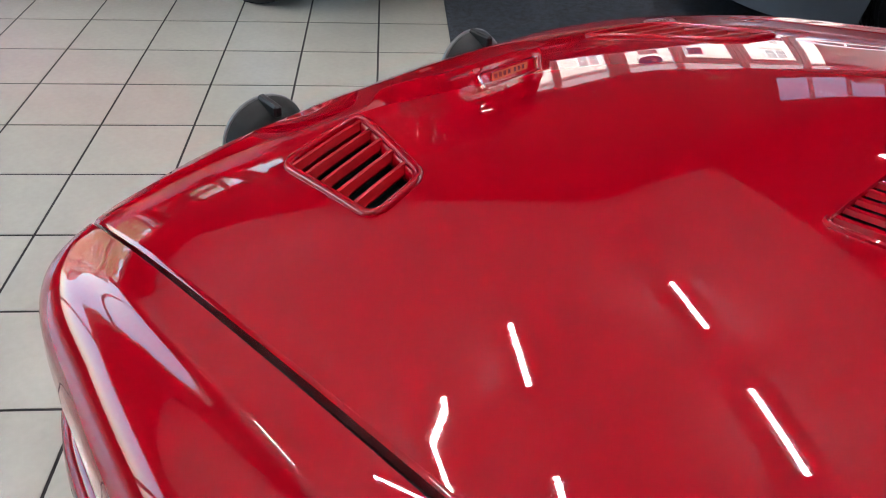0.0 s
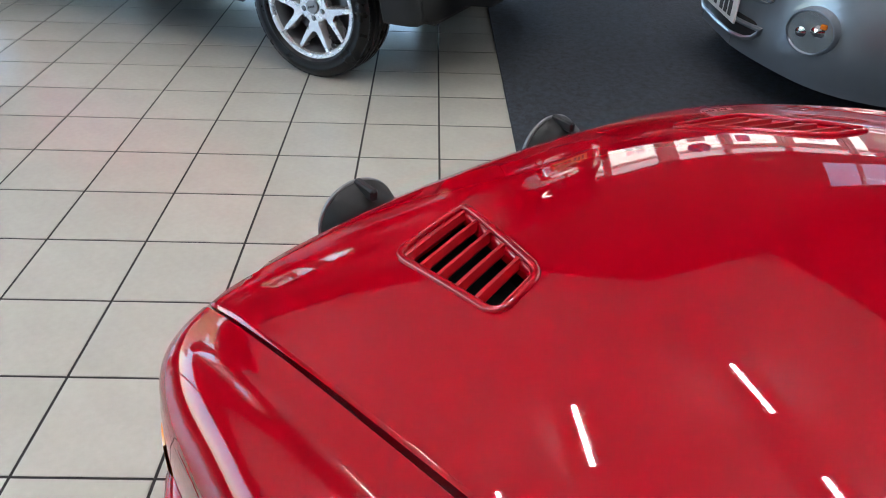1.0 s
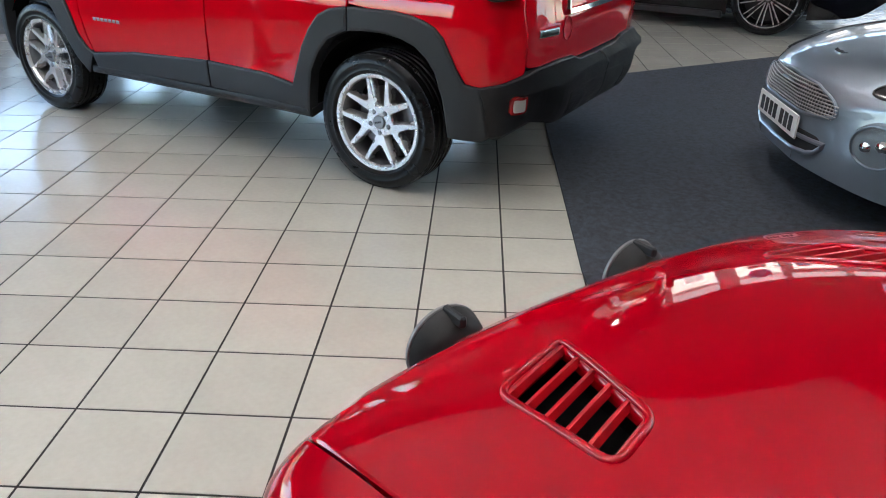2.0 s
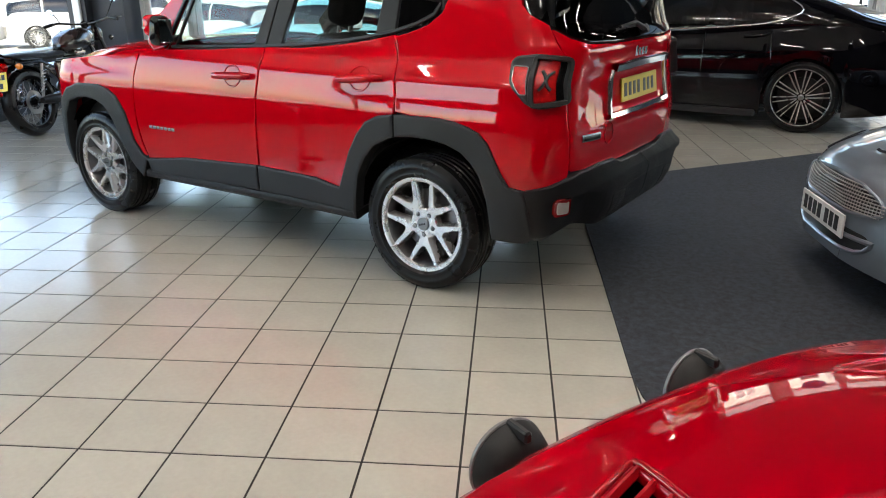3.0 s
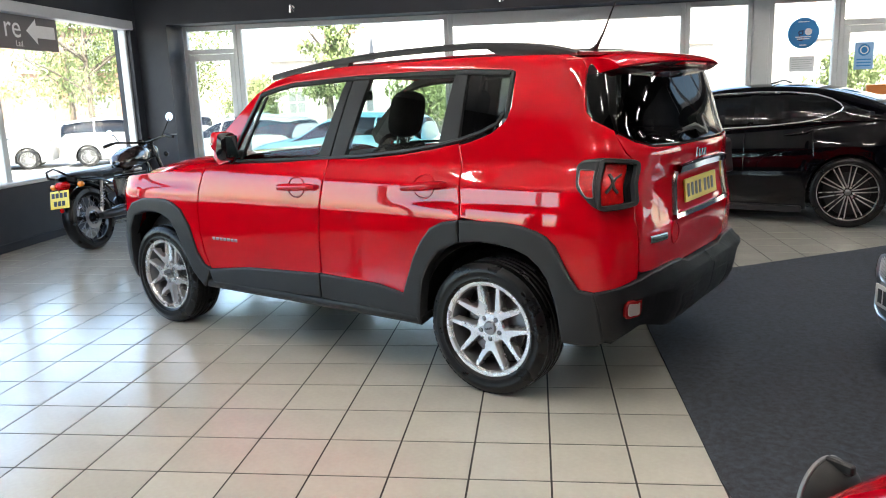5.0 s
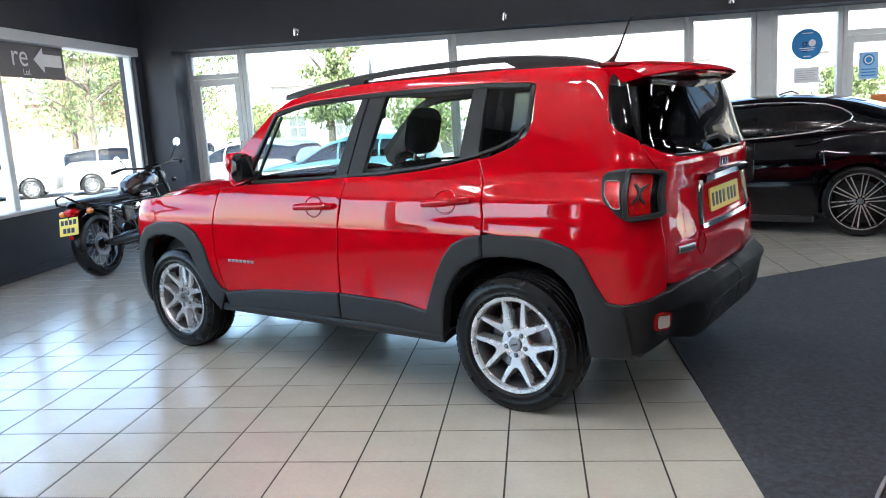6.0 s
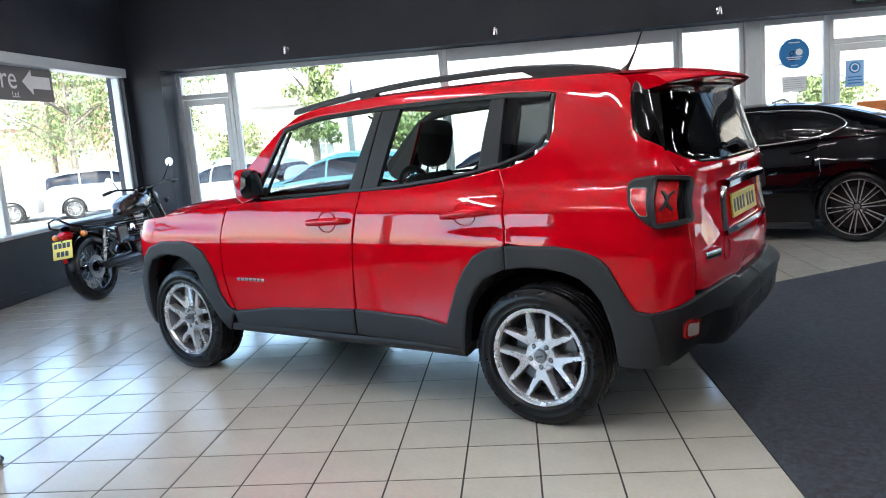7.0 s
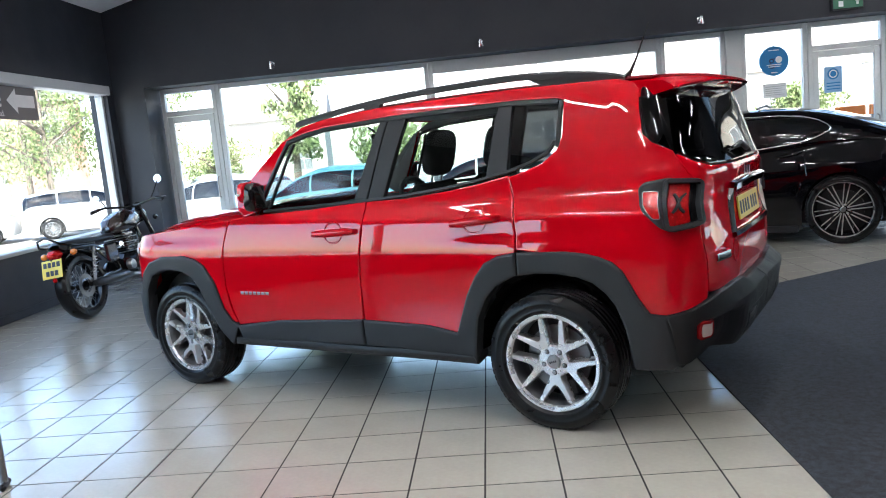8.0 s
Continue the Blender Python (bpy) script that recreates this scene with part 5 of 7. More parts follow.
def sports_car():
    car = thing("red_sports_car", "glossy red sports car with louvred bonnet vents and covered spot lamps", "car", SC)
    fn = sc_top()
    vents = [soften(VENT, 0.030, 5), soften([(-u, n) for u, n in VENT][::-1], 0.030, 5)]
    cowl = soften([(-0.17, -0.935), (0.17, -0.935), (0.17, -1.10), (-0.17, -1.10)], 0.015)
    # bonnet: front edge follows the nose, shut lines at the sides
    nose_l = [(-u, n - 0.004) for u, n in SC_FINE if u < 0.625 and n > -1]
    nose_r = [(u, n - 0.004) for u, n in SC_FINE if u < 0.625 and n > -1]
    outline = nose_l[::-1][::3] + nose_r[1::3] + [(0.633, -0.165), (0.630, -0.40), (0.625, -0.80), (0.612, -1.42), (0.3, -1.47), (-0.3, -1.47), (-0.612, -1.42), (-0.625, -0.80), (-0.630, -0.40), (-0.633, -0.165)]
    part("bonnet", sheet(outline, fn, [*vents, cowl], 0.025, 0.005, 0.028), RED_PAINT, car, smooth=60)
    for sg, loop in zip((1, -1), vents):
        vent = part("bonnet_vent", Shape().tube([fn(*p, 0.000) for p in resample(loop, 0.02)], 0.0065, 8, True), RED_PAINT, car, "louvred bonnet vent with a raised red rim", smooth=60)
        # shallow tray, near black: the shade deep in the vent is its colour
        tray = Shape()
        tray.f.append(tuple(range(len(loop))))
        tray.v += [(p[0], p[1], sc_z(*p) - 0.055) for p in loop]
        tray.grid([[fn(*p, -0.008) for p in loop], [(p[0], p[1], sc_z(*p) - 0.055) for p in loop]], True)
        part("vent_tray", tray, VENT_SHADE, vent)
        ring = loop if area2(loop) > 0 else loop[::-1]
        inner = inset(ring, 0.011)
        part("vent_flange", Shape().grid([[fn(*p, 0.0) for p in ring], [fn(*p, -0.002) for p in inset(ring, 0.006)], [fn(*p, -0.007) for p in inner], [fn(*p, -0.022) for p in inner]], True), RED_PAINT, vent, smooth=60)
        a, b, c, d = [Vector((sg * u, n)) for u, n in VENT]
        for k in range(6):
            t = (k + 0.25) / 5.6
            p, q = a.lerp(b, t), d.lerp(c, t)
            along = (q - p).normalized()
            back = Vector((along.y, -along.x)) * (1 if sg > 0 else -1)
            if back.y > 0:
                back = -back
            w = 0.0140
            rows = []
            for e in range(7):
                m = (p + along * 0.004).lerp(q - along * 0.004, e / 6)
                sec = []
                for s0, h in ((0.0, -0.004), (0.25, 0.0010), (0.6, 0.000), (1.0, -0.011), (0.8, -0.016), (0.2, -0.009)):
                    r = m + back * (w * s0)
                    sec.append((r.x, r.y, sc_z(r.x, r.y) + h))
                rows.append(sec)
            s = Shape().grid(rows, True)
            s.f += [tuple(range(6)), tuple(range(len(s.v) - 6, len(s.v)))]
            part("louvre", s, LOUVRE_RED, vent, smooth=50)
    cw = part("cowl_vent", Shape().tube([fn(*p, 0.0) for p in resample(cowl, 0.03)], 0.004, 6, True), RED_PAINT, car, "ribbed cowl vent")
    tray = Shape()
    tray.grid([[fn(*p, -0.008) for p in cowl], [(p[0], p[1], sc_z(*p) - 0.05) for p in cowl]], True)
    tray.f.append(tuple(range(len(cowl), 2 * len(cowl))))
    part("vent_tray", tray, PLASTIC_BLACK, cw)
    for k in range(14):
        u = -0.156 + k * 0.024
        rows = [[(u + du, n, sc_z(u + du, n) + h) for du, h in ((0, -0.004), (0.003, 0.001), (0.012, 0.0), (0.017, -0.012))] for n in (-0.938, -0.98, -1.04, -1.097)]
        part("louvre", Shape().grid(rows), RED_PAINT, cw)
    # wings with rolled edges
    for sg in (-1, 1):
        g = Shape()
        rows = []
        cols = [0.0, 0.08, 0.16, 0.22, 0.255, 0.28, 0.305, 0.33, 0.355, 0.38, 0.405, 0.43, 0.46, 0.50, 0.55, 0.61, 0.67, 0.71, 0.75, 0.79, 0.83, 0.87, 0.91, 0.94, 0.97, 0.99, 1.0]
        for k in range(100):
            y = -0.168 - 1.76 * (k / 99) ** 1.25
            x0 = lerp_table(((-1.93, 0.640), (-1.42, 0.622), (-0.80, 0.634), (-0.17, 0.6385)), y)
            x1 = max((p for (p, q), (p2, q2) in zip(SC_FINE, SC_FINE[1:]) if q >= y >= q2), default=x0)
            if x1 <= x0:
                continue
            row = [fn(sg * x0, y, -0.02)]
            for c in cols:
                x = x0 + (x1 - x0) * c
                row.append(fn(sg * x, y, 0.0) if x1 - x > 0.003 else (sg * x, y, sc_z(x, y)))
                if x1 - x > 0.008:
                    g.nrm[tuple(round(v, 4) for v in row[-1])] = (Vector(fn(sg * x, y, 0.01)) - Vector(row[-1])).normalized()
            rows.append(row)
        g.grid(rows)
        part("front_wing", g, RED_PAINT, car, smooth=60)
        part("seam_backing", Shape().grid([[(sg * u, -0.2 - 0.06 * k, sc_z(u, -0.2 - 0.06 * k) - 0.028) for u in (0.585, 0.61, 0.64, 0.67)] for k in range(29)]), PLASTIC_BLACK, car)
    # nose panel in front of the bonnet's edge and the flanks below: the outline carried down
    loop = [(-u, n) for u, n in SC_FINE[::-1]] + SC_FINE[1:]
    def flank(levels, lo=0, hi=None):
        rows = []
        for dz, out in levels:
            row = []
            for i, (u, n) in enumerate(loop[lo:hi]):
                j = lo + i
                a, b = loop[max(j - 1, 0)], loop[min(j + 1, len(loop) - 1)]
                t = Vector((b[0] - a[0], b[1] - a[1])).normalized()
                zz = sc_z(u, n) if dz is not None else 0
                row.append((u - t.y * out, n + t.x * out, zz + dz))
            rows.append(row)
        return Shape().grid(rows)
    part("flank", flank([(0.0, -0.001), (-0.02, 0.003), (-0.06, 0.006), (-0.11, 0.006), (-0.16, 0.000), (-0.185, -0.006)]), RED_PAINT, car, smooth=60)
    part("bumper", flank([(-0.180, -0.015), (-0.186, 0.010), (-0.20, 0.026), (-0.24, 0.034), (-0.32, 0.034), (-0.40, 0.020), (-0.46, -0.02)]), RED_PAINT, car, "red lower body and bumper", smooth=60)
    part("splitter", Shape().box((-0.70, -3.6, 0.16), (0.70, -0.25, 0.26), 0.03), PLASTIC_BLACK, car)
    # amber lamps in the front corners
    for sg in (-1, 1):
        idx = [i for i, (u, n) in enumerate(loop) if u * sg > 0.52 and -0.30 < n < -0.115]
        lo, hi = min(idx), max(idx)
        part("indicator", flank([(-0.070, 0.004), (-0.074, 0.010), (-0.12, 0.011), (-0.135, 0.008), (-0.140, 0.0)], lo, hi), AMBER, car, "amber corner lamp")
    # spot lamps on the bumper
    for sg in (-1, 1):
        m = Matrix.Translation((sg * 0.257, -0.012, 0.622)) @ Matrix.Rotation(-math.pi / 2, 4, "X")
        lamp = part("spot_lamp", Shape().lathe([(0.001, -0.052), (0.03, -0.050), (0.055, -0.040), (0.072, -0.022), (0.080, 0.0), (0.083, 0.012)], 40, m), LAMP_BLACK, car, "black round spot lamp seen from behind")
        part("lamp_rim", Shape().lathe([(0.082, 0.014), (0.0845, 0.016), (0.085, 0.020), (0.083, 0.024), (0.078, 0.026)], 40, m), LAMP_RING, lamp)
        part("lamp_cover", Shape().lathe([(0.001, 0.046), (0.05, 0.040), (0.079, 0.025)], 40, m), PLASTIC_BLACK, lamp)
        part("lamp_rib", Shape().box((-0.008, -0.045, 0.066), (0.008, 0.016, 0.090), 0.004, Matrix.Translation((sg * 0.257, -0.012, 0.622))), PLASTIC_BLACK, lamp)
        part("lamp_bracket", Shape().box((-0.012, -0.03, -0.17), (0.012, 0.0, -0.05), 0.004, Matrix.Translation((sg * 0.257, -0.012, 0.622))), PLASTIC_BLACK, lamp)
        wheel(car, sg * 0.70, -0.78, sg, 0.30, 0.20, 0.20, "ten", name="wheel").matrix_local = Matrix.Translation((sg * 0.665, -0.80, 0.298)) @ Matrix.Rotation(sg * math.pi / 2, 4, "Y")
        wheel(car, sg * 0.70, -3.1, sg, 0.30, 0.20, 0.20, "ten", name="wheel").matrix_local = Matrix.Translation((sg * 0.665, -3.15, 0.298)) @ Matrix.Rotation(sg * math.pi / 2, 4, "Y")
    # cabin behind
    rows = []
    for z, w, f0, r0 in ((0.93, 0.70, -1.46, -3.35), (1.02, 0.66, -1.62, -3.2), (1.12, 0.60, -1.85, -3.0), (1.18, 0.54, -2.05, -2.8), (1.20, 0.40, -2.2, -2.6)):
        rows.append([(w * x, (f0 + r0) / 2 + (f0 - r0) / 2 * y, z) for x, y in ((-0.8, 1), (0, 1.04), (0.8, 1), (1, 0.9), (1, 0), (1, -0.9), (0.8, -1), (0, -1.02), (-0.8, -1), (-1, -0.9), (-1, 0), (-1, 0.9))])
    part("cabin_glass", Shape().grid(rows[:4], True), DARK_GLASS, car, "dark cabin glass")
    top = Shape().grid(rows[3:], True)
    top.f.append(tuple(range(12, 24)))
    part("roof", top, RED_PAINT, car)
    part("rear_deck", sheet([(-0.70, -1.94), (0.70, -1.94), (0.72, -3.5), (0.45, -3.75), (-0.45, -3.75), (-0.72, -3.5)], fn, (), 0.03, 0.006, 0.10), RED_PAINT, car)
    part("scuttle", Shape().box((-0.60, -1.95, 0.80), (0.60, -1.475, 0.92), 0.02), PLASTIC_BLACK, car)
    part("engine_bay", Shape().box((-0.58, -1.45, 0.55), (0.58, -0.20, 0.60), 0.02), PLASTIC_BLACK, car)
    return car


sports_car()


# ---- other cars: lofted bodies ----
def car_surface(tabs):
    """Section maker for a lofted car body: (x, q) with q 0..1 up the flank and 1..2 over the top."""
    zt, zb, wt, z0, wheels, rad, lift, box = (tabs[k] for k in ("top", "belt", "half", "low", "wheels", "arch", "axle", "box"))
    def bottom(x):
        b = spline(z0, x)
        for c in wheels:
            d = rad * rad - (x - c) ** 2
            if d > 0:
                b = max(b, lift + math.sqrt(d))
        return b
    def fn(x, q, side=1.0):
        w, b, t, lo = spline(wt, x), spline(zb, x), spline(zt, x), bottom(x)
        lo = min(lo, b - 0.02)
        if q <= 1:
            z = lo + (b - lo) * q
            k = (z - 0.2) / max(b - 0.2, 0.05)
            y = w * (0.955 + 0.045 * math.sin(math.pi * min(max(k, 0), 1) ** 0.8) - 0.02 * max(0, k - 0.75) / 0.25)
        else:
            a = (q - 1) * math.pi / 2
            tall = min(max((t - b) / 0.42, 0.0), 1.0)
            e1, e2 = 0.9 - (0.9 - box) * tall, 1.0 - 0.12 * tall
            y = w * 0.935 * max(math.cos(a), 0) ** e1
            z = b + (t - b) * math.sin(a) ** e2
        return Vector((x, side * y, z))
    return fn


def loft_car(name, label, m, tabs, paint, glazing, group=""):
    """A car whose body, panes, liners and wheels are parts."""
    car = thing(name, label, "car", m, group)
    fn = car_surface(tabs)
    x0, x1 = tabs["ends"]
    xs = [x0 + (x1 - x0) * k / 90 for k in range(91)]
    xs += [x0 + 0.36 * (k / 24) ** 2 for k in range(1, 24)] + [x1 - 0.36 * (k / 24) ** 2 for k in range(1, 24)]
    for c in tabs["wheels"]:
        xs += [c - tabs["arch"] * 1.0005, c + tabs["arch"] * 1.0005, c - tabs["arch"] * 0.998, c + tabs["arch"] * 0.998]
    xs = sorted(x for x in xs if x0 <= x <= x1)
    qs = [k / 10 for k in range(11)] + [1 + k / 16 for k in range(1, 17)]
    body, panes = Shape(), Shape()
    lo, hi = tabs["cabin"]
    for side in (1, -1):
        for a, b in zip(xs, xs[1:]):
            for q, r in zip(qs, qs[1:]):
                p = [fn(a, q, side), fn(b, q, side), fn(b, r, side), fn(a, r, side)]
                n = (p[2] - p[0]).cross(p[3] - p[1])
                n = n.normalized() if n.length > 1e-9 else Vector((0, 0, 1))
                mid = (a + b) / 2
                pillar = any(abs(mid - s) < 0.035 for s in tabs["pillars"])
                is_pane = q >= 1.0 and lo < mid < hi and abs(n.z) < tabs["slope"] and not pillar and q > 1.04
                (panes if is_pane else body).add(p, [(0, 1, 2, 3)])
    for x in (x0, x1):
        ring = [fn(x, q, 1) for q in qs] + [fn(x, q, -1) for q in qs[::-1][1:]]
        body.add(ring, [tuple(range(len(ring)))])
    part("body", body, paint, car, smooth=62)
    if panes.f:
        part("window", panes, glazing, car, "car window glass", smooth=40)
    for c in tabs["wheels"]:
        for side in (1, -1):
            w = spline(tabs["half"], c)
            wheel(car, c, side * (w - tabs.get("tuck", 0.12)), side, tabs["tyre"], tabs["rim"], tabs.get("tread", 0.24), "ten", 0.15, tabs.get("alloy", ALLOY))
            rows = [[(c + tabs["arch"] * math.cos(math.pi * k / 14), side * yy, tabs["axle"] + tabs["arch"] * math.sin(math.pi * k / 14)) for yy in (0.45, w * 0.955)] for k in range(15)]
            ln = Shape().grid(rows)
            ln.grid([[(c + rr * math.cos(math.pi * k / 14), side * 0.45, tabs["axle"] + rr * math.sin(math.pi * k / 14)) for k in range(15)] for rr in (0.01, tabs["arch"])])
            part("arch_liner", ln, LINER, car)
    part("underbody", Shape().box((x0 + 0.35, -0.45, 0.16), (x1 - 0.35, 0.45, 0.32), 0.04), PLASTIC_BLACK, car)
    return car, fn


BLACK_PAINT = mat("black_paint", (0.0015, 0.0015, 0.0025), 0.4, 0.0, 1.0, 0.03, 3.0, spec=0.0, coat_rough=0.02)
BLACK_PAINT.node_tree.nodes["Principled BSDF"].inputs["Coat IOR"].default_value = 1.42
BLACK_ALLOY = mat("bright_spoke_alloy", (0.70, 0.68, 0.66), 0.3, 0.9, 0.2, 0.05, 12)
SILVER_PAINT = mat("silver_paint", (0.25, 0.29, 0.335), 0.33, 0.65, 1.0, 0.03, 3.0, coat_rough=0.02)
GREY_CLOUD = mat("grey_gauze", (0.52, 0.52, 0.50), 0.35, 0.7, vary=0.15, scale=60)


def black_saloon():
    tabs = dict(ends=(-1.08, 3.98), wheels=(0.0, 2.95), arch=0.385, axle=0.36, tyre=0.360, rim=0.285, tread=0.28, tuck=0.15, cabin=(-0.75, 2.35), pillars=(0.98, 2.2), slope=0.80, box=0.55, alloy=BLACK_ALLOY,
                top=((-1.08, 0.86), (-0.95, 1.03), (-0.75, 1.09), (-0.45, 1.17), (-0.1, 1.30), (0.3, 1.405), (0.7, 1.452), (1.1, 1.46), (1.5, 1.43), (1.9, 1.33), (2.3, 1.13), (2.5, 1.03), (3.0, 0.95), (3.6, 0.80), (3.9, 0.66), (3.98, 0.52)),
                belt=((-1.08, 0.70), (-0.9, 0.90), (-0.5, 1.02), (0.0, 1.035), (0.5, 1.00), (1.4, 0.95), (2.3, 0.93), (3.0, 0.88), (3.6, 0.74), (3.98, 0.48)),
                half=((-1.08, 0.70), (-0.9, 0.86), (-0.5, 0.95), (0.0, 0.97), (1.5, 0.95), (2.9, 0.965), (3.5, 0.90), (3.85, 0.75), (3.98, 0.5)),
                low=((-1.08, 0.42), (-0.8, 0.24), (0, 0.17), (3.2, 0.17), (3.98, 0.22)))
    hub_y = 0.97 - 0.01
    m = pose(2.413 + 0.478 * hub_y, 5.006 + 0.8783 * hub_y, 0, 0, 0, 151.5)
    car, fn = loft_car("black_saloon", "glossy black four-door coupe with bright window trim, parked on tiles", m, tabs, BLACK_PAINT, DARK_GLASS)
    for side in (1, -1):
        def on(x, z, off=0.004):
            lo, hi = 1.0, 2.0
            for _ in range(24):
                mid = (lo + hi) / 2
                lo, hi = (mid, hi) if fn(x, mid).z < z else (lo, mid)
            p = fn(x, lo, side)
            return p + Vector((0, side * off, off * 0.4))
        loop = [(1.75, 0.975), (1.26, 0.995), (0.80, 1.025), (0.45, 1.062), (0.24, 1.11), (0.12, 1.165), (0.105, 1.20), (0.13, 1.235), (0.22, 1.285), (0.38, 1.335), (0.60, 1.362), (0.95, 1.375), (1.35, 1.362), (1.7, 1.32)]
        part("window_trim", Shape().tube([on(x, z) for x, z in resample(loop, 0.08)[:-5]], 0.009, 8), CHROME, car, "bright chrome window trim")
        pts = [fn(0.62 - 0.05 * k, 0.93 + 0.004 * k, side) + Vector((0, side * (0.012 if k in (0, 5) else 0.03), 0)) for k in range(6)]
        part("door_handle", Shape().tube(pts, 0.012, 8), BLACK_PAINT, car)
        line = Shape()
        line.tube([fn(0.36 - 0.05 * (1 - q), q, side) + Vector((0, side * 0.001, 0)) for q in (0.35, 0.5, 0.7, 0.85, 1.0)], 0.004, 6)
        line.tube([fn(1.02, q, side) + Vector((0, side * 0.001, 0)) for q in (0.05, 0.3, 0.6, 0.85, 1.0)], 0.004, 6)
        part("door_seam", line, GLOSS_BLACK, car)
        part("sill_blade", Shape().box((0.42, side * 0.93 - 0.03, 0.13), (2.50, side * 0.93 + 0.03, 0.20), 0.012), PLASTIC_BLACK, car)
        part("tail_lamp", Shape().tube([fn(-0.70 - 0.07 * k, 0.80, side) + Vector((0, side * 0.004, 0)) for k in range(5)], 0.018, 8), RED_LENS, car)
    part("roof_rack_bar", Shape().tube([(0.86, -0.5, 1.46), (0.84, 0, 1.492), (0.86, 0.5, 1.46)], 0.012, 8), PLASTIC_BLACK, car)
    part("seat_row", Shape().box((0.2, -0.6, 0.45), (0.5, 0.6, 1.12), 0.08).box((1.15, 0.12, 0.45), (1.4, 0.60, 1.2), 0.08).box((1.15, -0.60, 0.45), (1.4, -0.12, 1.2), 0.08), SEAT, car, "dark seats inside")
    return car


def silver_coupe():
    tabs = dict(ends=(-1.08, 3.56), wheels=(0.0, 2.59), arch=0.365, axle=0.325, tyre=0.325, rim=0.245, tread=0.25, tuck=0.14, cabin=(-0.65, 1.9), pillars=(0.3,), slope=0.80, box=0.6,
                top=((-1.08, 0.72), (-0.95, 0.86), (-0.6, 0.93), (-0.2, 1.06), (0.3, 1.20), (0.8, 1.235), (1.2, 1.17), (1.6, 1.00), (1.9, 0.87), (2.3, 0.82), (2.8, 0.765), (3.1, 0.728), (3.3, 0.695), (3.42, 0.668), (3.50, 0.635), (3.56, 0.56)),
                belt=((-1.08, 0.60), (-0.8, 0.76), (0.0, 0.80), (1.0, 0.76), (2.0, 0.73), (2.6, 0.70), (3.0, 0.64), (3.3, 0.56), (3.45, 0.51), (3.56, 0.46)),
                half=((-1.08, 0.62), (-0.9, 0.80), (-0.3, 0.91), (0.5, 0.90), (1.5, 0.88), (2.6, 0.915), (3.0, 0.87), (3.2, 0.785), (3.35, 0.66), (3.46, 0.50), (3.53, 0.34), (3.56, 0.22)),
                low=((-1.08, 0.36), (-0.8, 0.22), (0, 0.16), (2.9, 0.16), (3.3, 0.17), (3.56, 0.22)))
    car, fn = loft_car("silver_coupe", "silver grey grand tourer with a mesh grille, parked on carpet", pose(4.63, 0.75, 0, 0, 0, 180), tabs, SILVER_PAINT, DARK_GLASS)
    def body_y(x, z):
        """Half width of the body at a height."""
        w, b, t = spline(tabs["half"], x), spline(tabs["belt"], x), spline(tabs["top"], x)
        if z <= b:
            k = min(max((z - 0.2) / max(b - 0.2, 0.05), 0), 1)
            return w * (0.955 + 0.045 * math.sin(math.pi * k ** 0.8) - 0.02 * max(0, k - 0.75) / 0.25)
        tall = min(max((t - b) / 0.42, 0.0), 1.0)
        q = min((z - b) / max(t - b, 1e-6), 1.0) ** (1 / (1.0 - 0.12 * tall))
        return w * 0.935 * max(math.cos(math.asin(q)), 0) ** (0.9 - (0.9 - tabs["box"]) * tall) if z < t else 0.0
    def nose(y, z, off=0.0):
        """Front face: x found from the body's width at that height."""
        lo, hi = 2.9, 3.56
        for _ in range(26):
            mid = (lo + hi) / 2
            lo, hi = (mid, hi) if body_y(mid, z) > abs(y) else (lo, mid)
        n = Vector((1.0, 2.2 * y / (1 + 2 * abs(y)), 0.15)).normalized() * off
        return (lo + n.x, y + n.y, z + n.z)
    def face(off=0.0):
        return lambda y, z, o=0.0: nose(y, z, off + o)
    # grille: dark opening, bright lip, bars
    gr = [(-0.43, 0.475), (-0.40, 0.545), (-0.25, 0.588), (0.0, 0.60), (0.25, 0.588), (0.40, 0.545), (0.43, 0.475), (0.25, 0.455), (0.0, 0.45), (-0.25, 0.455)]
    gr = soften(gr, 0.05, 4)
    grille = part("grille", panel(gr, face(0.004), 0.01, 0.003, 0.03), PLASTIC_BLACK, car, "wide oval grille of thin bright bars")
    part("grille_lip", Shape().tube([nose(*p, 0.003) for p in resample(gr, 0.03)], 0.009, 8, True), SILVER_PAINT, grille)
    for k in range(9):
        z = 0.470 + 0.0145 * k
        half = 0.425 if 0.47 < z < 0.53 else 0.425 - (z - 0.53) * 2.8 if z > 0.53 else 0.40
        half = max(half, 0.12)
        part("grille_bar", Shape().tube([nose(half * t / 16, z, 0.009) for t in range(-16, 17)], 0.0032, 6), GREY_CLOUD, grille)
    for k in range(-22, 23):
        y = k * 0.0185
        if abs(y) < 0.41:
            part("grille_bar", Shape().tube([nose(y, 0.466, 0.007), nose(y, 0.52, 0.007), nose(y, 0.582 - max(0, abs(y) - 0.22) * 0.34, 0.007)], 0.0022, 5), GREY_CLOUD, grille)
    # lower intake
    low = [(-0.40, 0.335), (-0.37, 0.375), (0.0, 0.39), (0.37, 0.375), (0.40, 0.335), (0.32, 0.285), (0.0, 0.268), (-0.32, 0.285)]
    low = soften(low, 0.03, 3)
    lowp = part("lower_intake", panel(low, face(0.004), 0.03, 0.006, 0.05), PLASTIC_BLACK, car, "dark lower intake")
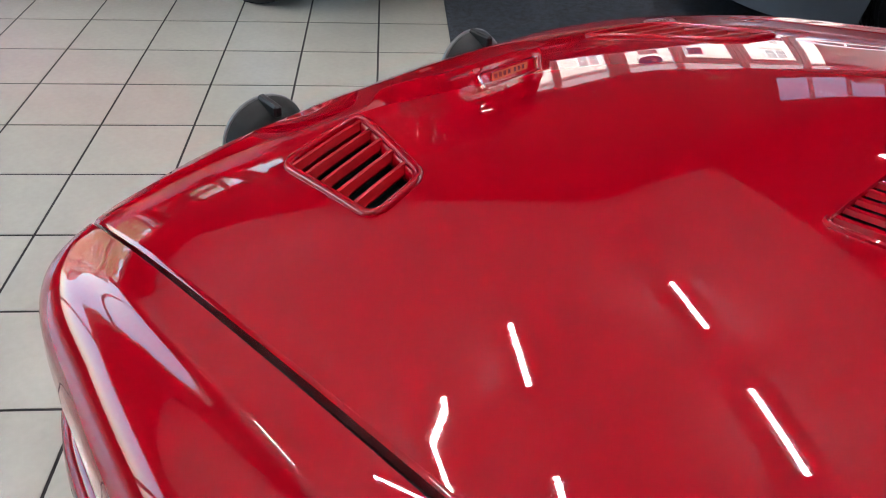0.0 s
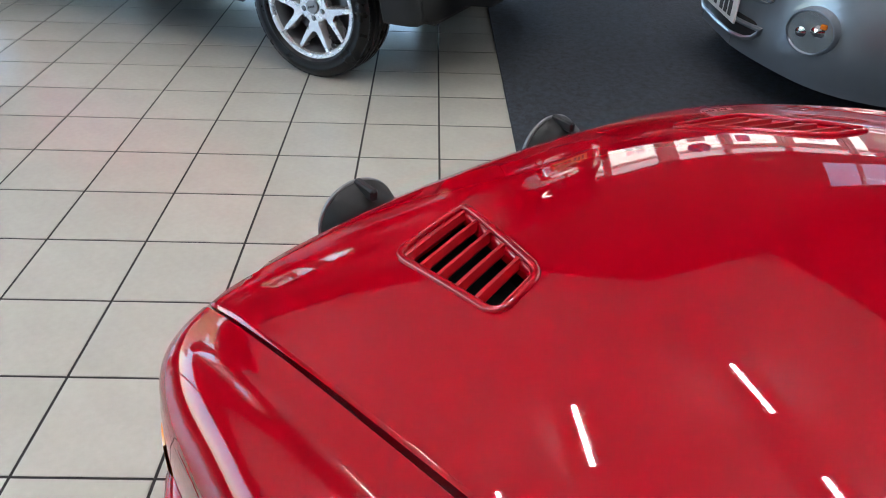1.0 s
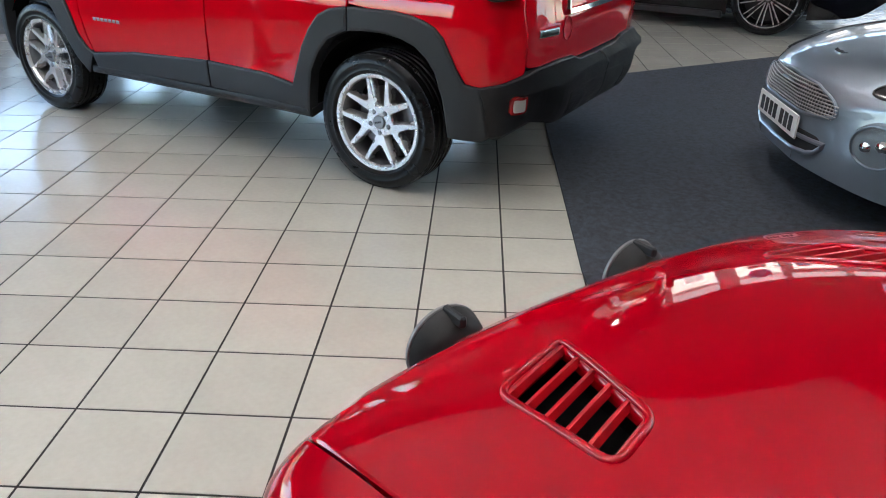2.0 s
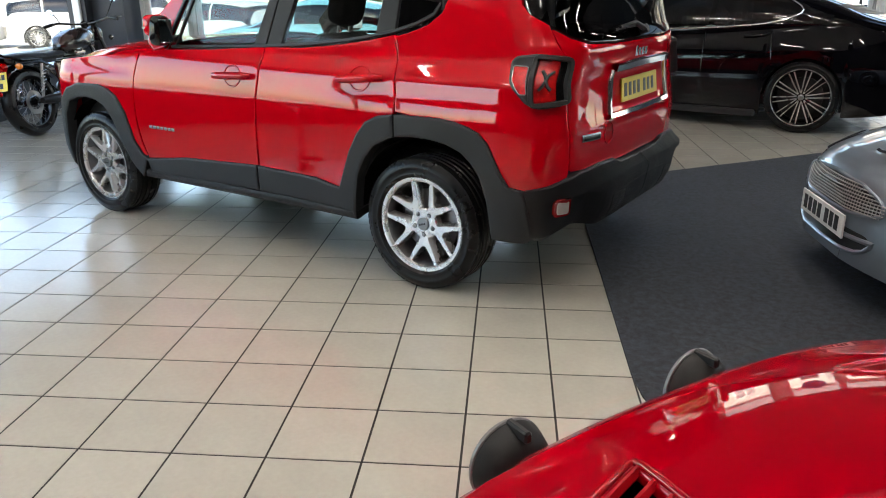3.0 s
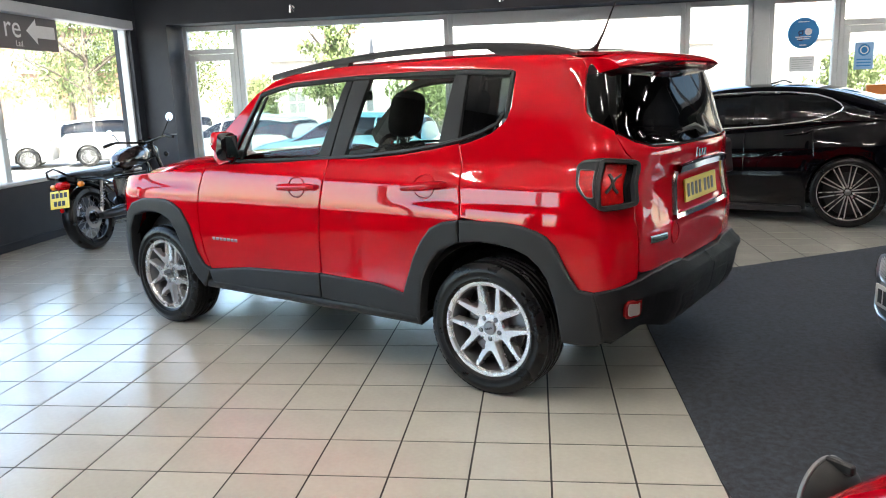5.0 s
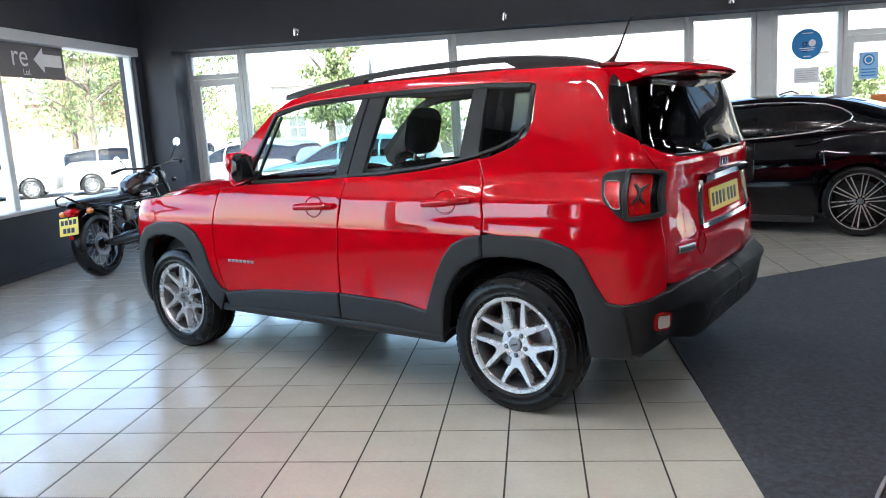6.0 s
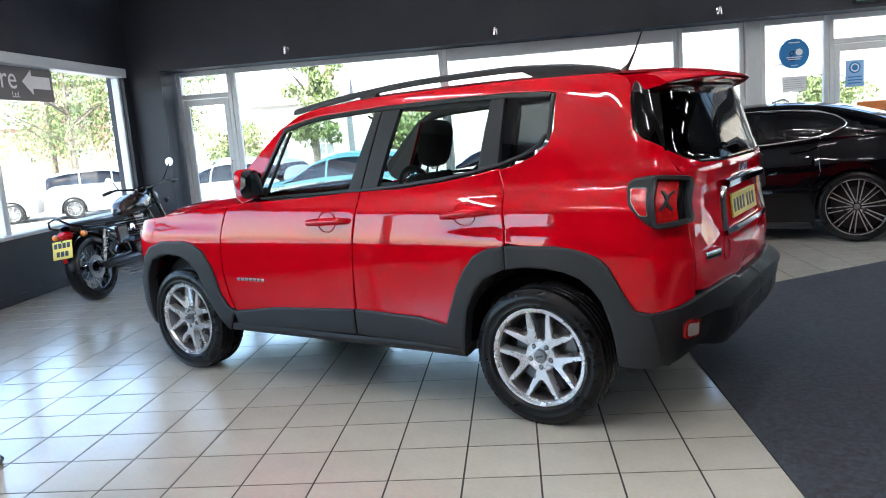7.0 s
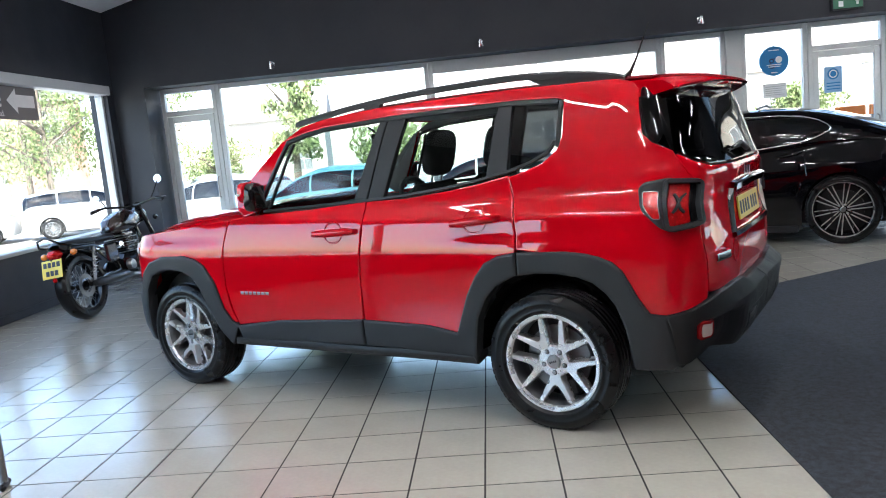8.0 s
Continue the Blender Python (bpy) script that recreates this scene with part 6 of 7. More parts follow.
    part("intake_lip", Shape().tube([nose(*p, 0.004) for p in resample([(-0.40, 0.335), (-0.37, 0.305), (-0.32, 0.285), (-0.2, 0.274), (0, 0.268), (0.2, 0.274), (0.32, 0.285), (0.37, 0.305), (0.40, 0.335), (0.41, 0.35)], 0.03)[:-3]], 0.012, 8), SILVER_PAINT, lowp)
    # plate with plain bars
    plate = part("number_plate", Shape().box((3.572, -0.26, 0.330), (3.582, 0.26, 0.442), 0.002), WHITE_PLATE, car, "white number plate with plain dark bars")
    for k in range(7):
        y0 = -0.225 + k * 0.060 + (0.03 if k > 3 else 0)
        part("plate_bar", Shape().box((3.5815, y0, 0.350), (3.5838, y0 + 0.042, 0.422), 0.0005), BLACK_INK, plate)
    for side in (1, -1):
        # round front lamp
        c = Vector(nose(side * 0.62, 0.415))
        n = Vector((0.80, side * 0.58, -0.05)).normalized()
        mm = Matrix.Translation(c + n * 0.014) @ n.to_track_quat("Z", "Y").to_matrix().to_4x4() @ Matrix.Diagonal((1.0, 0.86, 1, 1))
        lamp = part("front_lamp", Shape().lathe([(0.116, -0.06), (0.116, 0.0), (0.112, 0.010), (0.106, 0.012), (0.100, 0.004)], 40, mm), SILVER_PAINT, car, "oval clear front lamp")
        part("reflector", Shape().lathe([(0.001, 0.004), (0.05, 0.003), (0.1, 0.004)], 32, mm), RIM_DARK, lamp)
        part("bulb", Shape().lathe([(0.001, 0.022), (0.02, 0.018), (0.034, 0.004)], 16, mm @ Matrix.Translation((0.03 * side, 0.01, 0))), CHROME, lamp)
        part("indicator", Shape().box((side * 0.055 - 0.014, 0.03, 0.0), (side * 0.055 + 0.014, 0.055, 0.014), 0.004, mm), AMBER, lamp)
        part("bulb", Shape().lathe([(0.001, 0.018), (0.018, 0.014), (0.028, 0.004)], 16, mm @ Matrix.Translation((-0.045 * side, -0.012, 0))), CHROME, lamp)
        part("cover", Shape().lathe([(0.001, 0.036), (0.05, 0.032), (0.085, 0.022), (0.105, 0.012)], 32, mm), PANE, lamp).visible_shadow = False
        # headlamp under glass on the wing
        def wing(x, q, off):
            p = fn(x, q, side)
            e = 0.01
            a, b = fn(x + e, q, side) - p, fn(x, q + e, side) - p
            nn = a.cross(b).normalized()
            if nn.z < 0:
                nn = -nn
            return p + nn * off
        def wf(off):
            return lambda a, b, o=0.0: tuple(wing(a, b, off + o))
        oval = [(3.26 + 0.13 * math.cos(t * math.pi / 12), 1.36 + 0.15 * math.sin(t * math.pi / 12)) for t in range(24)]
        hl = part("headlamp", panel(oval, wf(0.003), 0.02, 0.004, 0.04), GLOSS_BLACK, car, "dark headlamp under a clear cover")
        part("headlamp_rim", Shape().tube([wing(a, b, 0.003) for a, b in oval], 0.005, 6, True), PLASTIC_BLACK, hl)
        part("bonnet_seam", Shape().tube([wing(3.18 - 0.06 * k, 1.42 - 0.005 * k, 0.0005) for k in range(18)], 0.004, 6), PLASTIC_BLACK, car)
    # winged badge as a plain shape
    b = fn(3.36, 1.999)
    part("badge", Shape().prism(soften([(-0.065, 0.012), (-0.02, 0.004), (0, 0.014), (0.02, 0.004), (0.065, 0.012), (0.05, -0.010), (0, -0.016), (-0.05, -0.010)], 0.005), 0, 0.005, Matrix.Translation((b.x - 0.02, 0, b.z + 0.006)) @ Matrix.Rotation(math.pi / 2, 4, "Z") @ Matrix.Rotation(0.28, 4, "X")), CHROME, car, "small chrome badge")
    return car


black_saloon()
silver_coupe()


# ---- motorcycle by the west wall ----
def motorcycle():
    a = 8.0
    m = pose(-5.33, 4.40, 0, 0, 0, 90 - a) @ Matrix.Rotation(radians(-7), 4, "X")
    bike = thing("motorcycle", "black classic roadster motorcycle leaning on its stand by the wall", "motorcycle", m)
    tank_paint = mat("black_tank", (0.006, 0.006, 0.007), 0.2, 0, 1.0, 0.03)
    # black tank tinted brown, a reflection put into the paint colour
    sheen_tank = mat("black_tank_brown_sheen", (0.022, 0.009, 0.007), 0.25, 0, 1.0, 0.03)
    black = GLOSS_BLACK
    def spoked(x, r, w, turn=0.0):
        mm = Matrix.Translation((x, 0, r)) @ Matrix.Rotation(turn, 4, "Z") @ Matrix.Rotation(math.pi / 2, 4, "X")
        hub = new("wheel")
        hub.parent = bike
        hub.matrix_local = mm
        h = w / 2
        part("tyre", Shape().lathe([(r - 0.10, -h * 0.7), (r - 0.07, -h), (r - 0.03, -h * 0.95), (r - 0.008, -h * 0.6), (r, 0), (r - 0.008, h * 0.6), (r - 0.03, h * 0.95), (r - 0.07, h), (r - 0.10, h * 0.7)], 56), RUBBER, hub, "black motorcycle tyre")
        part("rim", Shape().lathe([(r - 0.095, -h * 0.72), (r - 0.105, -h * 0.7), (r - 0.112, 0), (r - 0.105, h * 0.7), (r - 0.095, h * 0.72)], 48), black, hub)
        sp = Shape()
        for k in range(32):
            t = 2 * math.pi * k / 32
            s = 1 if k % 2 else -1
            t2 = t + (0.42 if k % 4 < 2 else -0.42)
            sp.cyl((0.045 * math.cos(t2), 0.045 * math.sin(t2), s * 0.035), ((r - 0.107) * math.cos(t), (r - 0.107) * math.sin(t), s * 0.008), 0.0022, 5)
        part("spokes", sp, STEEL, hub, "thin wire spokes")["kind"] = "stuff"
        part("hub", Shape().lathe([(0.001, -0.05), (0.05, -0.05), (0.05, -0.03), (0.035, -0.02), (0.035, 0.02), (0.05, 0.03), (0.05, 0.05), (0.001, 0.05)], 24), black, hub)
        part("brake_disc", Shape().lathe([(0.075, 0.060), (0.118, 0.060), (0.118, 0.064), (0.075, 0.064), (0.075, 0.060)], 32), RIM_DARK, hub)
        return hub
    spoked(0.0, 0.335, 0.145)
    spoked(1.45, 0.335, 0.11, 0.35)
    T_ = lambda pts, r, n=10: Shape().tube(pts, r, n)
    part("swingarm", T_([(0, 0.11, 0.335), (0.5, 0.11, 0.40)], 0.022).tube([(0, -0.11, 0.335), (0.5, -0.11, 0.40)], 0.022), black, bike)
    for s in (1, -1):
        sh = part("shock_absorber", T_([(0.03, s * 0.15, 0.37), (0.13, s * 0.15, 0.70)], 0.016), STEEL, bike, "chrome coil shock absorber")
        coil = [(0.045 + 0.085 * t + 0.028 * math.cos(t * 44) * 0.9, s * 0.15 + 0.028 * math.sin(t * 44), 0.42 + 0.22 * t) for t in [k / 110 for k in range(111)]]
        part("coil_spring", T_(coil, 0.0055, 6), CHROME, sh)
        part("frame_tube", T_([(0.52, s * 0.12, 0.38), (0.45, s * 0.12, 0.60), (0.15, s * 0.13, 0.72), (-0.18, s * 0.12, 0.745)], 0.013), black, bike)
        part("frame_tube", T_([(0.13, s * 0.12, 0.72), (0.55, s * 0.10, 0.40)], 0.013), black, bike)
        part("frame_tube", T_([(0.55, s * 0.11, 0.34), (0.95, s * 0.10, 0.30), (1.08, s * 0.05, 0.75)], 0.015), black, bike)
        part("exhaust_silencer", T_([(-0.05, s * 0.20, 0.345), (0.05, s * 0.20, 0.345), (0.50, s * 0.19, 0.335), (0.62, s * 0.17, 0.32)], [0.030, 0.046, 0.046, 0.024], 16), mat("satin_black_steel", (0.03, 0.03, 0.032), 0.35, 0.6), bike, "satin black exhaust silencer")
        part("exhaust_pipe", T_([(0.62, s * 0.17, 0.32), (0.85, s * 0.15, 0.30), (1.02, s * 0.12, 0.38), (1.02, s * 0.08, 0.58), (0.92, s * 0.08, 0.66)], 0.019), STEEL, bike)
        part("fork_leg", T_([(1.45, s * 0.085, 0.335), (1.30, s * 0.085, 0.72), (1.19, s * 0.085, 1.00)], [0.028, 0.024, 0.020]), black, bike)
        part("indicator", Shape().lathe([(0.001, -0.035), (0.024, -0.025), (0.032, 0.0), (0.028, 0.018), (0.001, 0.026)], 16, Matrix.Translation((-0.20, s * 0.17, 0.70)) @ Matrix.Rotation(-math.pi / 2, 4, "Y")), AMBER, bike, "amber rear indicator")
        part("indicator_stalk", T_([(-0.17, s * 0.02, 0.70), (-0.18, s * 0.15, 0.70)], 0.009), black, bike)
        part("side_cover", Shape().box((0.33, s * 0.13 - 0.02, 0.50), (0.52, s * 0.13 + 0.02, 0.70), 0.018), tank_paint, bike)
        part("footrest", T_([(0.60, s * 0.10, 0.36), (0.60, s * 0.27, 0.36)], 0.014), RUBBER, bike)
    part("seat", Shape().grid([[(x, w * math.cos(t * math.pi / 8), z + h * math.sin(t * math.pi / 8)) for t in range(-2, 11)] for x, w, z, h in ((-0.24, 0.06, 0.775, 0.02), (-0.20, 0.115, 0.765, 0.055), (0.0, 0.125, 0.765, 0.062), (0.25, 0.125, 0.765, 0.055), (0.32, 0.12, 0.76, 0.045), (0.55, 0.11, 0.765, 0.045), (0.60, 0.08, 0.775, 0.03))]), mat("black_seat_vinyl", (0.02, 0.02, 0.022), 0.45, vary=0.1, bump=0.3), bike, "dark padded dual seat")
    part("grab_rail", T_([(0.18, 0.13, 0.745), (-0.10, 0.135, 0.76), (-0.30, 0.12, 0.80), (-0.36, 0.07, 0.86), (-0.34, 0.0, 0.885), (-0.36, -0.07, 0.86), (-0.30, -0.12, 0.80), (-0.10, -0.135, 0.76), (0.18, -0.13, 0.745)], 0.011), black, bike)
    def tank_ring(x, w, z, h):
        return [(x, w * math.copysign(abs(math.cos(t * math.pi / 12)) ** 0.7, math.cos(t * math.pi / 12)), z + h * math.copysign(abs(math.sin(t * math.pi / 12)) ** 0.8, math.sin(t * math.pi / 12))) for t in range(24)]
    rows = [tank_ring(*k) for k in ((0.60, 0.05, 0.84, 0.04), (0.64, 0.10, 0.86, 0.085), (0.78, 0.145, 0.89, 0.115), (0.95, 0.155, 0.905, 0.12), (1.08, 0.13, 0.91, 0.10), (1.15, 0.06, 0.92, 0.05))]
    part("fuel_tank", Shape().grid(rows, True), sheen_tank, bike, "glossy black fuel tank with a brown reflection in its colour")
    for s in (1, -1):
        part("tank_pad", Shape().lathe([(0.001, 0.012), (0.085, 0.008), (0.10, 0.0)], 24, Matrix.Translation((0.86, s * 0.143, 0.885)) @ Matrix.Rotation(-s * math.pi / 2, 4, "X") @ Matrix.Diagonal((1.25, 0.75, 1, 1))), tank_paint, bike)
    eng = part("engine", Shape().box((0.62, -0.15, 0.33), (1.00, 0.15, 0.55), 0.05), black, bike, "black and chrome parallel twin engine")
    for k in range(7):
        part("cooling_fin", Shape().box((0.70, -0.135, 0.56 + k * 0.026), (0.92, 0.135, 0.572 + k * 0.026), 0.004), PLASTIC_BLACK if k % 2 else STEEL, eng)
    part("cylinder", Shape().box((0.73, -0.11, 0.54), (0.89, 0.11, 0.75), 0.02), black, eng)
    part("cam_cover", Shape().box((0.72, -0.12, 0.735), (0.90, 0.12, 0.79), 0.02), CHROME, eng)
    for s in (1, -1):
        part("engine_cover", Shape().lathe([(0.001, 0.035), (0.06, 0.03), (0.085, 0.012), (0.09, -0.02)], 28, Matrix.Translation((0.88, s * 0.15, 0.44)) @ Matrix.Rotation(-s * math.pi / 2, 4, "X")), black, eng)
        part("engine_cover", Shape().lathe([(0.001, 0.03), (0.05, 0.026), (0.065, 0.008), (0.07, -0.02)], 28, Matrix.Translation((0.68, s * 0.15, 0.42)) @ Matrix.Rotation(-s * math.pi / 2, 4, "X")), STEEL, eng)
        part("carburettor", Shape().lathe([(0.001, 0.03), (0.04, 0.025), (0.045, -0.06), (0.001, -0.06)], 20, Matrix.Translation((0.60, s * 0.12, 0.655)) @ Matrix.Rotation(-s * math.pi / 2, 4, "X")), CHROME, eng)
    part("rear_mudguard", Shape().grid([[(0.395 * math.cos(t), y, 0.335 + 0.395 * math.sin(t) - 0.02 * (y / 0.07) ** 2) for y in (-0.07, -0.04, 0, 0.04, 0.07)] for t in [0.6 + 2.0 * k / 16 for k in range(17)]]), black, bike)
    part("front_mudguard", Shape().grid([[(1.45 + 0.375 * math.cos(t), y, 0.335 + 0.375 * math.sin(t) - 0.02 * (y / 0.06) ** 2) for y in (-0.06, -0.03, 0, 0.03, 0.06)] for t in [0.4 + 2.0 * k / 16 for k in range(17)]]), black, bike)
    part("tail_lamp", Shape().box((-0.33, -0.065, 0.665), (-0.20, 0.065, 0.745), 0.03), RED_LENS, bike, "red tail lamp")
    plate = part("number_plate", Shape().box((-0.004, -0.115, -0.09), (0.004, 0.115, 0.09), 0.003, Matrix.Translation((-0.345, 0, 0.575)) @ Matrix.Rotation(0.25, 4, "Y")), YELLOW_PLATE, bike, "yellow number plate with plain dark bars")
    for r_, cnt in ((0.018, 4), (-0.065, 3)):
        for k in range(cnt):
            y0 = (k - cnt / 2) * 0.05
            part("plate_bar", Shape().box((-0.0065, y0 + 0.006, r_), (-0.0038, y0 + 0.044, r_ + 0.05), 0.0005, Matrix.Translation((-0.345, 0, 0.575)) @ Matrix.Rotation(0.25, 4, "Y")), BLACK_INK, plate)
    part("rear_reflector", Shape().lathe([(0.001, 0.006), (0.022, 0.004), (0.024, -0.004)], 16, Matrix.Translation((-0.35, 0, 0.462)) @ Matrix.Rotation(-math.pi / 2, 4, "Y")), RED_LENS, bike)
    part("plate_hanger", T_([(-0.20, 0, 0.70), (-0.32, 0, 0.66), (-0.335, 0, 0.47)], 0.012), black, bike)
    # steering, turned to the left
    st = Matrix.Translation((1.17, 0, 1.0)) @ Matrix.Rotation(0.35, 4, "Z")
    bar = part("handlebar", T_([st @ Vector(p) for p in ((-0.20, 0.39, 0.06), (-0.10, 0.28, 0.09), (-0.02, 0.10, 0.06), (0, 0, 0.05), (-0.02, -0.10, 0.06), (-0.10, -0.28, 0.09), (-0.20, -0.39, 0.06))], 0.012), black, bike, "black handlebar turned to the left")
    for s in (1, -1):
        part("grip", T_([st @ Vector((-0.135, s * 0.315, 0.085)), st @ Vector((-0.205, s * 0.40, 0.058))], 0.018), RUBBER, bar)
        part("lever", T_([st @ Vector((-0.08, s * 0.26, 0.10)), st @ Vector((-0.09, s * 0.42, 0.085))], 0.006, 6), STEEL, bar)
        top = st @ Vector((-0.02, s * 0.36, 0.30 if s < 0 else 0.20))
        part("mirror_stem", T_([st @ Vector((-0.10, s * 0.25, 0.09)), st @ Vector((-0.06, s * 0.30, 0.18)), top], 0.006, 6), black, bar)
        part("mirror", Shape().lathe([(0.001, -0.016), (0.035, -0.014), (0.050, -0.003), (0.050, 0.004)], 24, Matrix.Translation(top) @ Matrix.Rotation(-math.pi / 2 + 0.15, 4, "Y")), black, bar)
        part("mirror_glass", Shape().lathe([(0.001, 0.005), (0.048, 0.005)], 24, Matrix.Translation(top) @ Matrix.Rotation(-math.pi / 2 + 0.15, 4, "Y")), CHROME, bar)
        part("front_indicator", Shape().lathe([(0.001, -0.035), (0.024, -0.025), (0.030, 0.0), (0.001, 0.02)], 16, Matrix.Translation(st @ Vector((0.10, s * 0.20, -0.12))) @ Matrix.Rotation(-math.pi / 2, 4, "Y")), black, bar)
    part("headlamp", Shape().lathe([(0.001, -0.09), (0.06, -0.075), (0.088, -0.03), (0.094, 0.03), (0.088, 0.045), (0.001, 0.055)], 32, st @ Matrix.Translation((0.17, 0, -0.06)) @ Matrix.Rotation(math.pi / 2, 4, "Y")), black, bar)
    for s in (1, -1):
        part("clock", Shape().lathe([(0.001, -0.03), (0.038, -0.025), (0.042, 0.02), (0.036, 0.026), (0.001, 0.024)], 24, st @ Matrix.Translation((0.07, s * 0.05, 0.05)) @ Matrix.Rotation(-0.6, 4, "Y")), black, bar)
    part("side_stand", T_([(0.62, 0.14, 0.33), (0.55, 0.30, 0.045)], 0.012), black, bike)
    return bike


motorcycle()


# ---- stickers, lamps and signs indoors ----
BLUE = mat("blue_vinyl", (0.008, 0.19, 0.48), 0.45)
PAPER = mat("white_paper", (0.75, 0.77, 0.80), 0.7)
ob = tagged(part("round_sticker", Shape().lathe([(0.001, 0.003), (0.198, 0.003), (0.200, 0.0), (0.001, 0.0)], 56, Matrix.Translation((2.862, YW + 0.030, 2.10)) @ Matrix.Rotation(math.pi / 2, 4, "X")), BLUE), "round blue sticker on the window glass", "sticker")
def lettering(txt, size, mtx, material, parent, name="lettering"):
    cu = bpy.data.curves.new(name, "FONT")
    cu.body, cu.size, cu.align_x, cu.align_y, cu.extrude = txt, size, "CENTER", "CENTER", 0.0008
    o = new(name, cu)
    me = bpy.data.meshes.new_from_object(o.evaluated_get(bpy.context.evaluated_depsgraph_get()))
    bpy.data.objects.remove(o)
    me.materials.append(material)
    o = new(name, me)
    o.parent = parent
    o.matrix_world = mtx
    return o
NAVY = mat("navy_ink", (0.005, 0.02, 0.09), 0.5)
lettering("g", 0.20, Matrix.Translation((2.83, YW + 0.024, 2.105)) @ Matrix.Rotation(math.pi / 2, 4, "X"), NAVY, ob)
part("sticker_dot", Shape().lathe([(0.001, 0.002), (0.045, 0.002), (0.046, 0)], 24, Matrix.Translation((2.925, YW + 0.025, 2.115)) @ Matrix.Rotation(math.pi / 2, 4, "X")), PAPER, ob)
for dz, w in ((0.145, 0.07), (-0.05, 0.10), (-0.075, 0.08), (-0.155, 0.045)):
    part("sticker_line", Shape().box((2.862 - w, YW + 0.023, 2.10 + dz - 0.006), (2.862 + w, YW + 0.027, 2.10 + dz + 0.006)), PAPER, ob, smooth=0)
sheet_ = tagged(part("paper_notice", Shape().box((2.70, YW + 0.026, 1.60), (3.02, YW + 0.029, 1.80), 0.001), PAPER), "pale paper notice stuck on the window", "notice")
for k in range(5):
    part("notice_line", Shape().box((2.73, YW + 0.022, 1.64 + k * 0.028), (2.99 - 0.03 * (k % 2), YW + 0.0255, 1.648 + k * 0.028)), mat("faint_ink", (0.45, 0.47, 0.5), 0.7), sheet_, smooth=0)
note = tagged(part("blue_notice", Shape().box((3.52, YW + 0.020, 1.60), (3.76, YW + 0.024, 1.95), 0.001), mat("pale_blue_paper", (0.25, 0.45, 0.72), 0.6)), "blue safety notice stuck on the door glass", "notice")
part("notice_disc", Shape().lathe([(0.001, 0.003), (0.075, 0.003), (0.076, 0)], 28, Matrix.Translation((3.64, YW + 0.020, 1.85)) @ Matrix.Rotation(math.pi / 2, 4, "X")), BLUE, note)
part("notice_mark", Shape().lathe([(0.040, 0.004), (0.055, 0.004), (0.055, 0.0035)], 24, Matrix.Translation((3.64, YW + 0.019, 1.85)) @ Matrix.Rotation(math.pi / 2, 4, "X")), PAPER, note)
for k in range(3):
    part("notice_line", Shape().box((3.55, YW + 0.015, 1.64 + k * 0.04), (3.73, YW + 0.0195, 1.655 + k * 0.04)), BLUE, note, smooth=0)
GREEN = emit("green_exit_face", (0.03, 0.12, 0.07), 0.05)
ex = thing("exit_sign", "green emergency exit sign above the doors", "sign", pose(3.62, YN, 2.70))
part("sign_box", Shape().box((-0.20, -0.07, -0.07), (0.20, 0.0, 0.07), 0.008), PLASTIC_GREY, ex)
part("sign_face", Shape().box((-0.185, -0.075, -0.055), (0.185, -0.0705, 0.055), 0.002), GREEN, ex)
part("sign_mark", Shape().prism([(0.02, -0.02), (0.05, -0.02), (0.05, 0.035), (0.07, 0.035), (0.035, 0.0), (0.0, 0.035), (0.02, 0.035)], 0, 0.001, Matrix.Translation((0.08, -0.077, 0.0)) @ Matrix.Rotation(math.pi / 2, 4, "X") @ Matrix.Rotation(0, 4, "Z")), PAPER, ex)
part("sign_mark", Shape().box((-0.12, -0.0775, -0.035), (-0.06, -0.0755, 0.035), 0.0005), PAPER, ex)
for x in (-3.96, -1.12, 1.76):
    sp = thing("wall_spot", "small chrome spot lamp on the dark wall", "spot lamp", pose(x, YN, 2.70), "wall spots")
    part("base", Shape().lathe([(0.001, 0.0), (0.035, 0.0), (0.034, 0.012), (0.012, 0.016)], 20, Matrix.Rotation(math.pi / 2, 4, "X")), CHROME, sp)
    part("arm", Shape().tube([(0, -0.01, 0), (0, -0.05, 0.005), (0, -0.07, -0.01)], 0.008, 8), CHROME, sp)
    part("shade", Shape().lathe([(0.018, 0.05), (0.022, 0.03), (0.045, -0.03), (0.047, -0.035)], 24, Matrix.Translation((0.0, -0.08, -0.015)) @ Matrix.Rotation(0.5, 4, "X")), CHROME, sp)
cs = thing("ceiling_spot", "small dark ceiling spot lamp", "spot lamp", pose(-5.55, 6.55, ZC + RISE * 0.7))
part("stem", Shape().cyl((0, 0, 0), (0, 0, -0.06), 0.012, 10), PLASTIC_BLACK, cs)
part("shade", Shape().cyl((-0.03, 0.02, -0.06), (0.05, -0.05, -0.14), 0.035, 16, 0.045), PLASTIC_BLACK, cs)
# big lettering on the west window, seen from behind as in the street name above a yard
sg = thing("window_banner", "dark banner with white arrow stuck on the long window", "sign", pose(XL - 0.095, 5.24, 2.34))
# vinyl raised from black to grey, window glare put into its colour
part("banner", Shape().box((-0.006, -0.82, -0.21), (0.0, 0.55, 0.17), 0.001), mat("vinyl_with_glare", (0.13, 0.12, 0.125), 0.5), sg)
WHITE_VINYL = mat("white_vinyl", (0.8, 0.8, 0.8), 0.5)
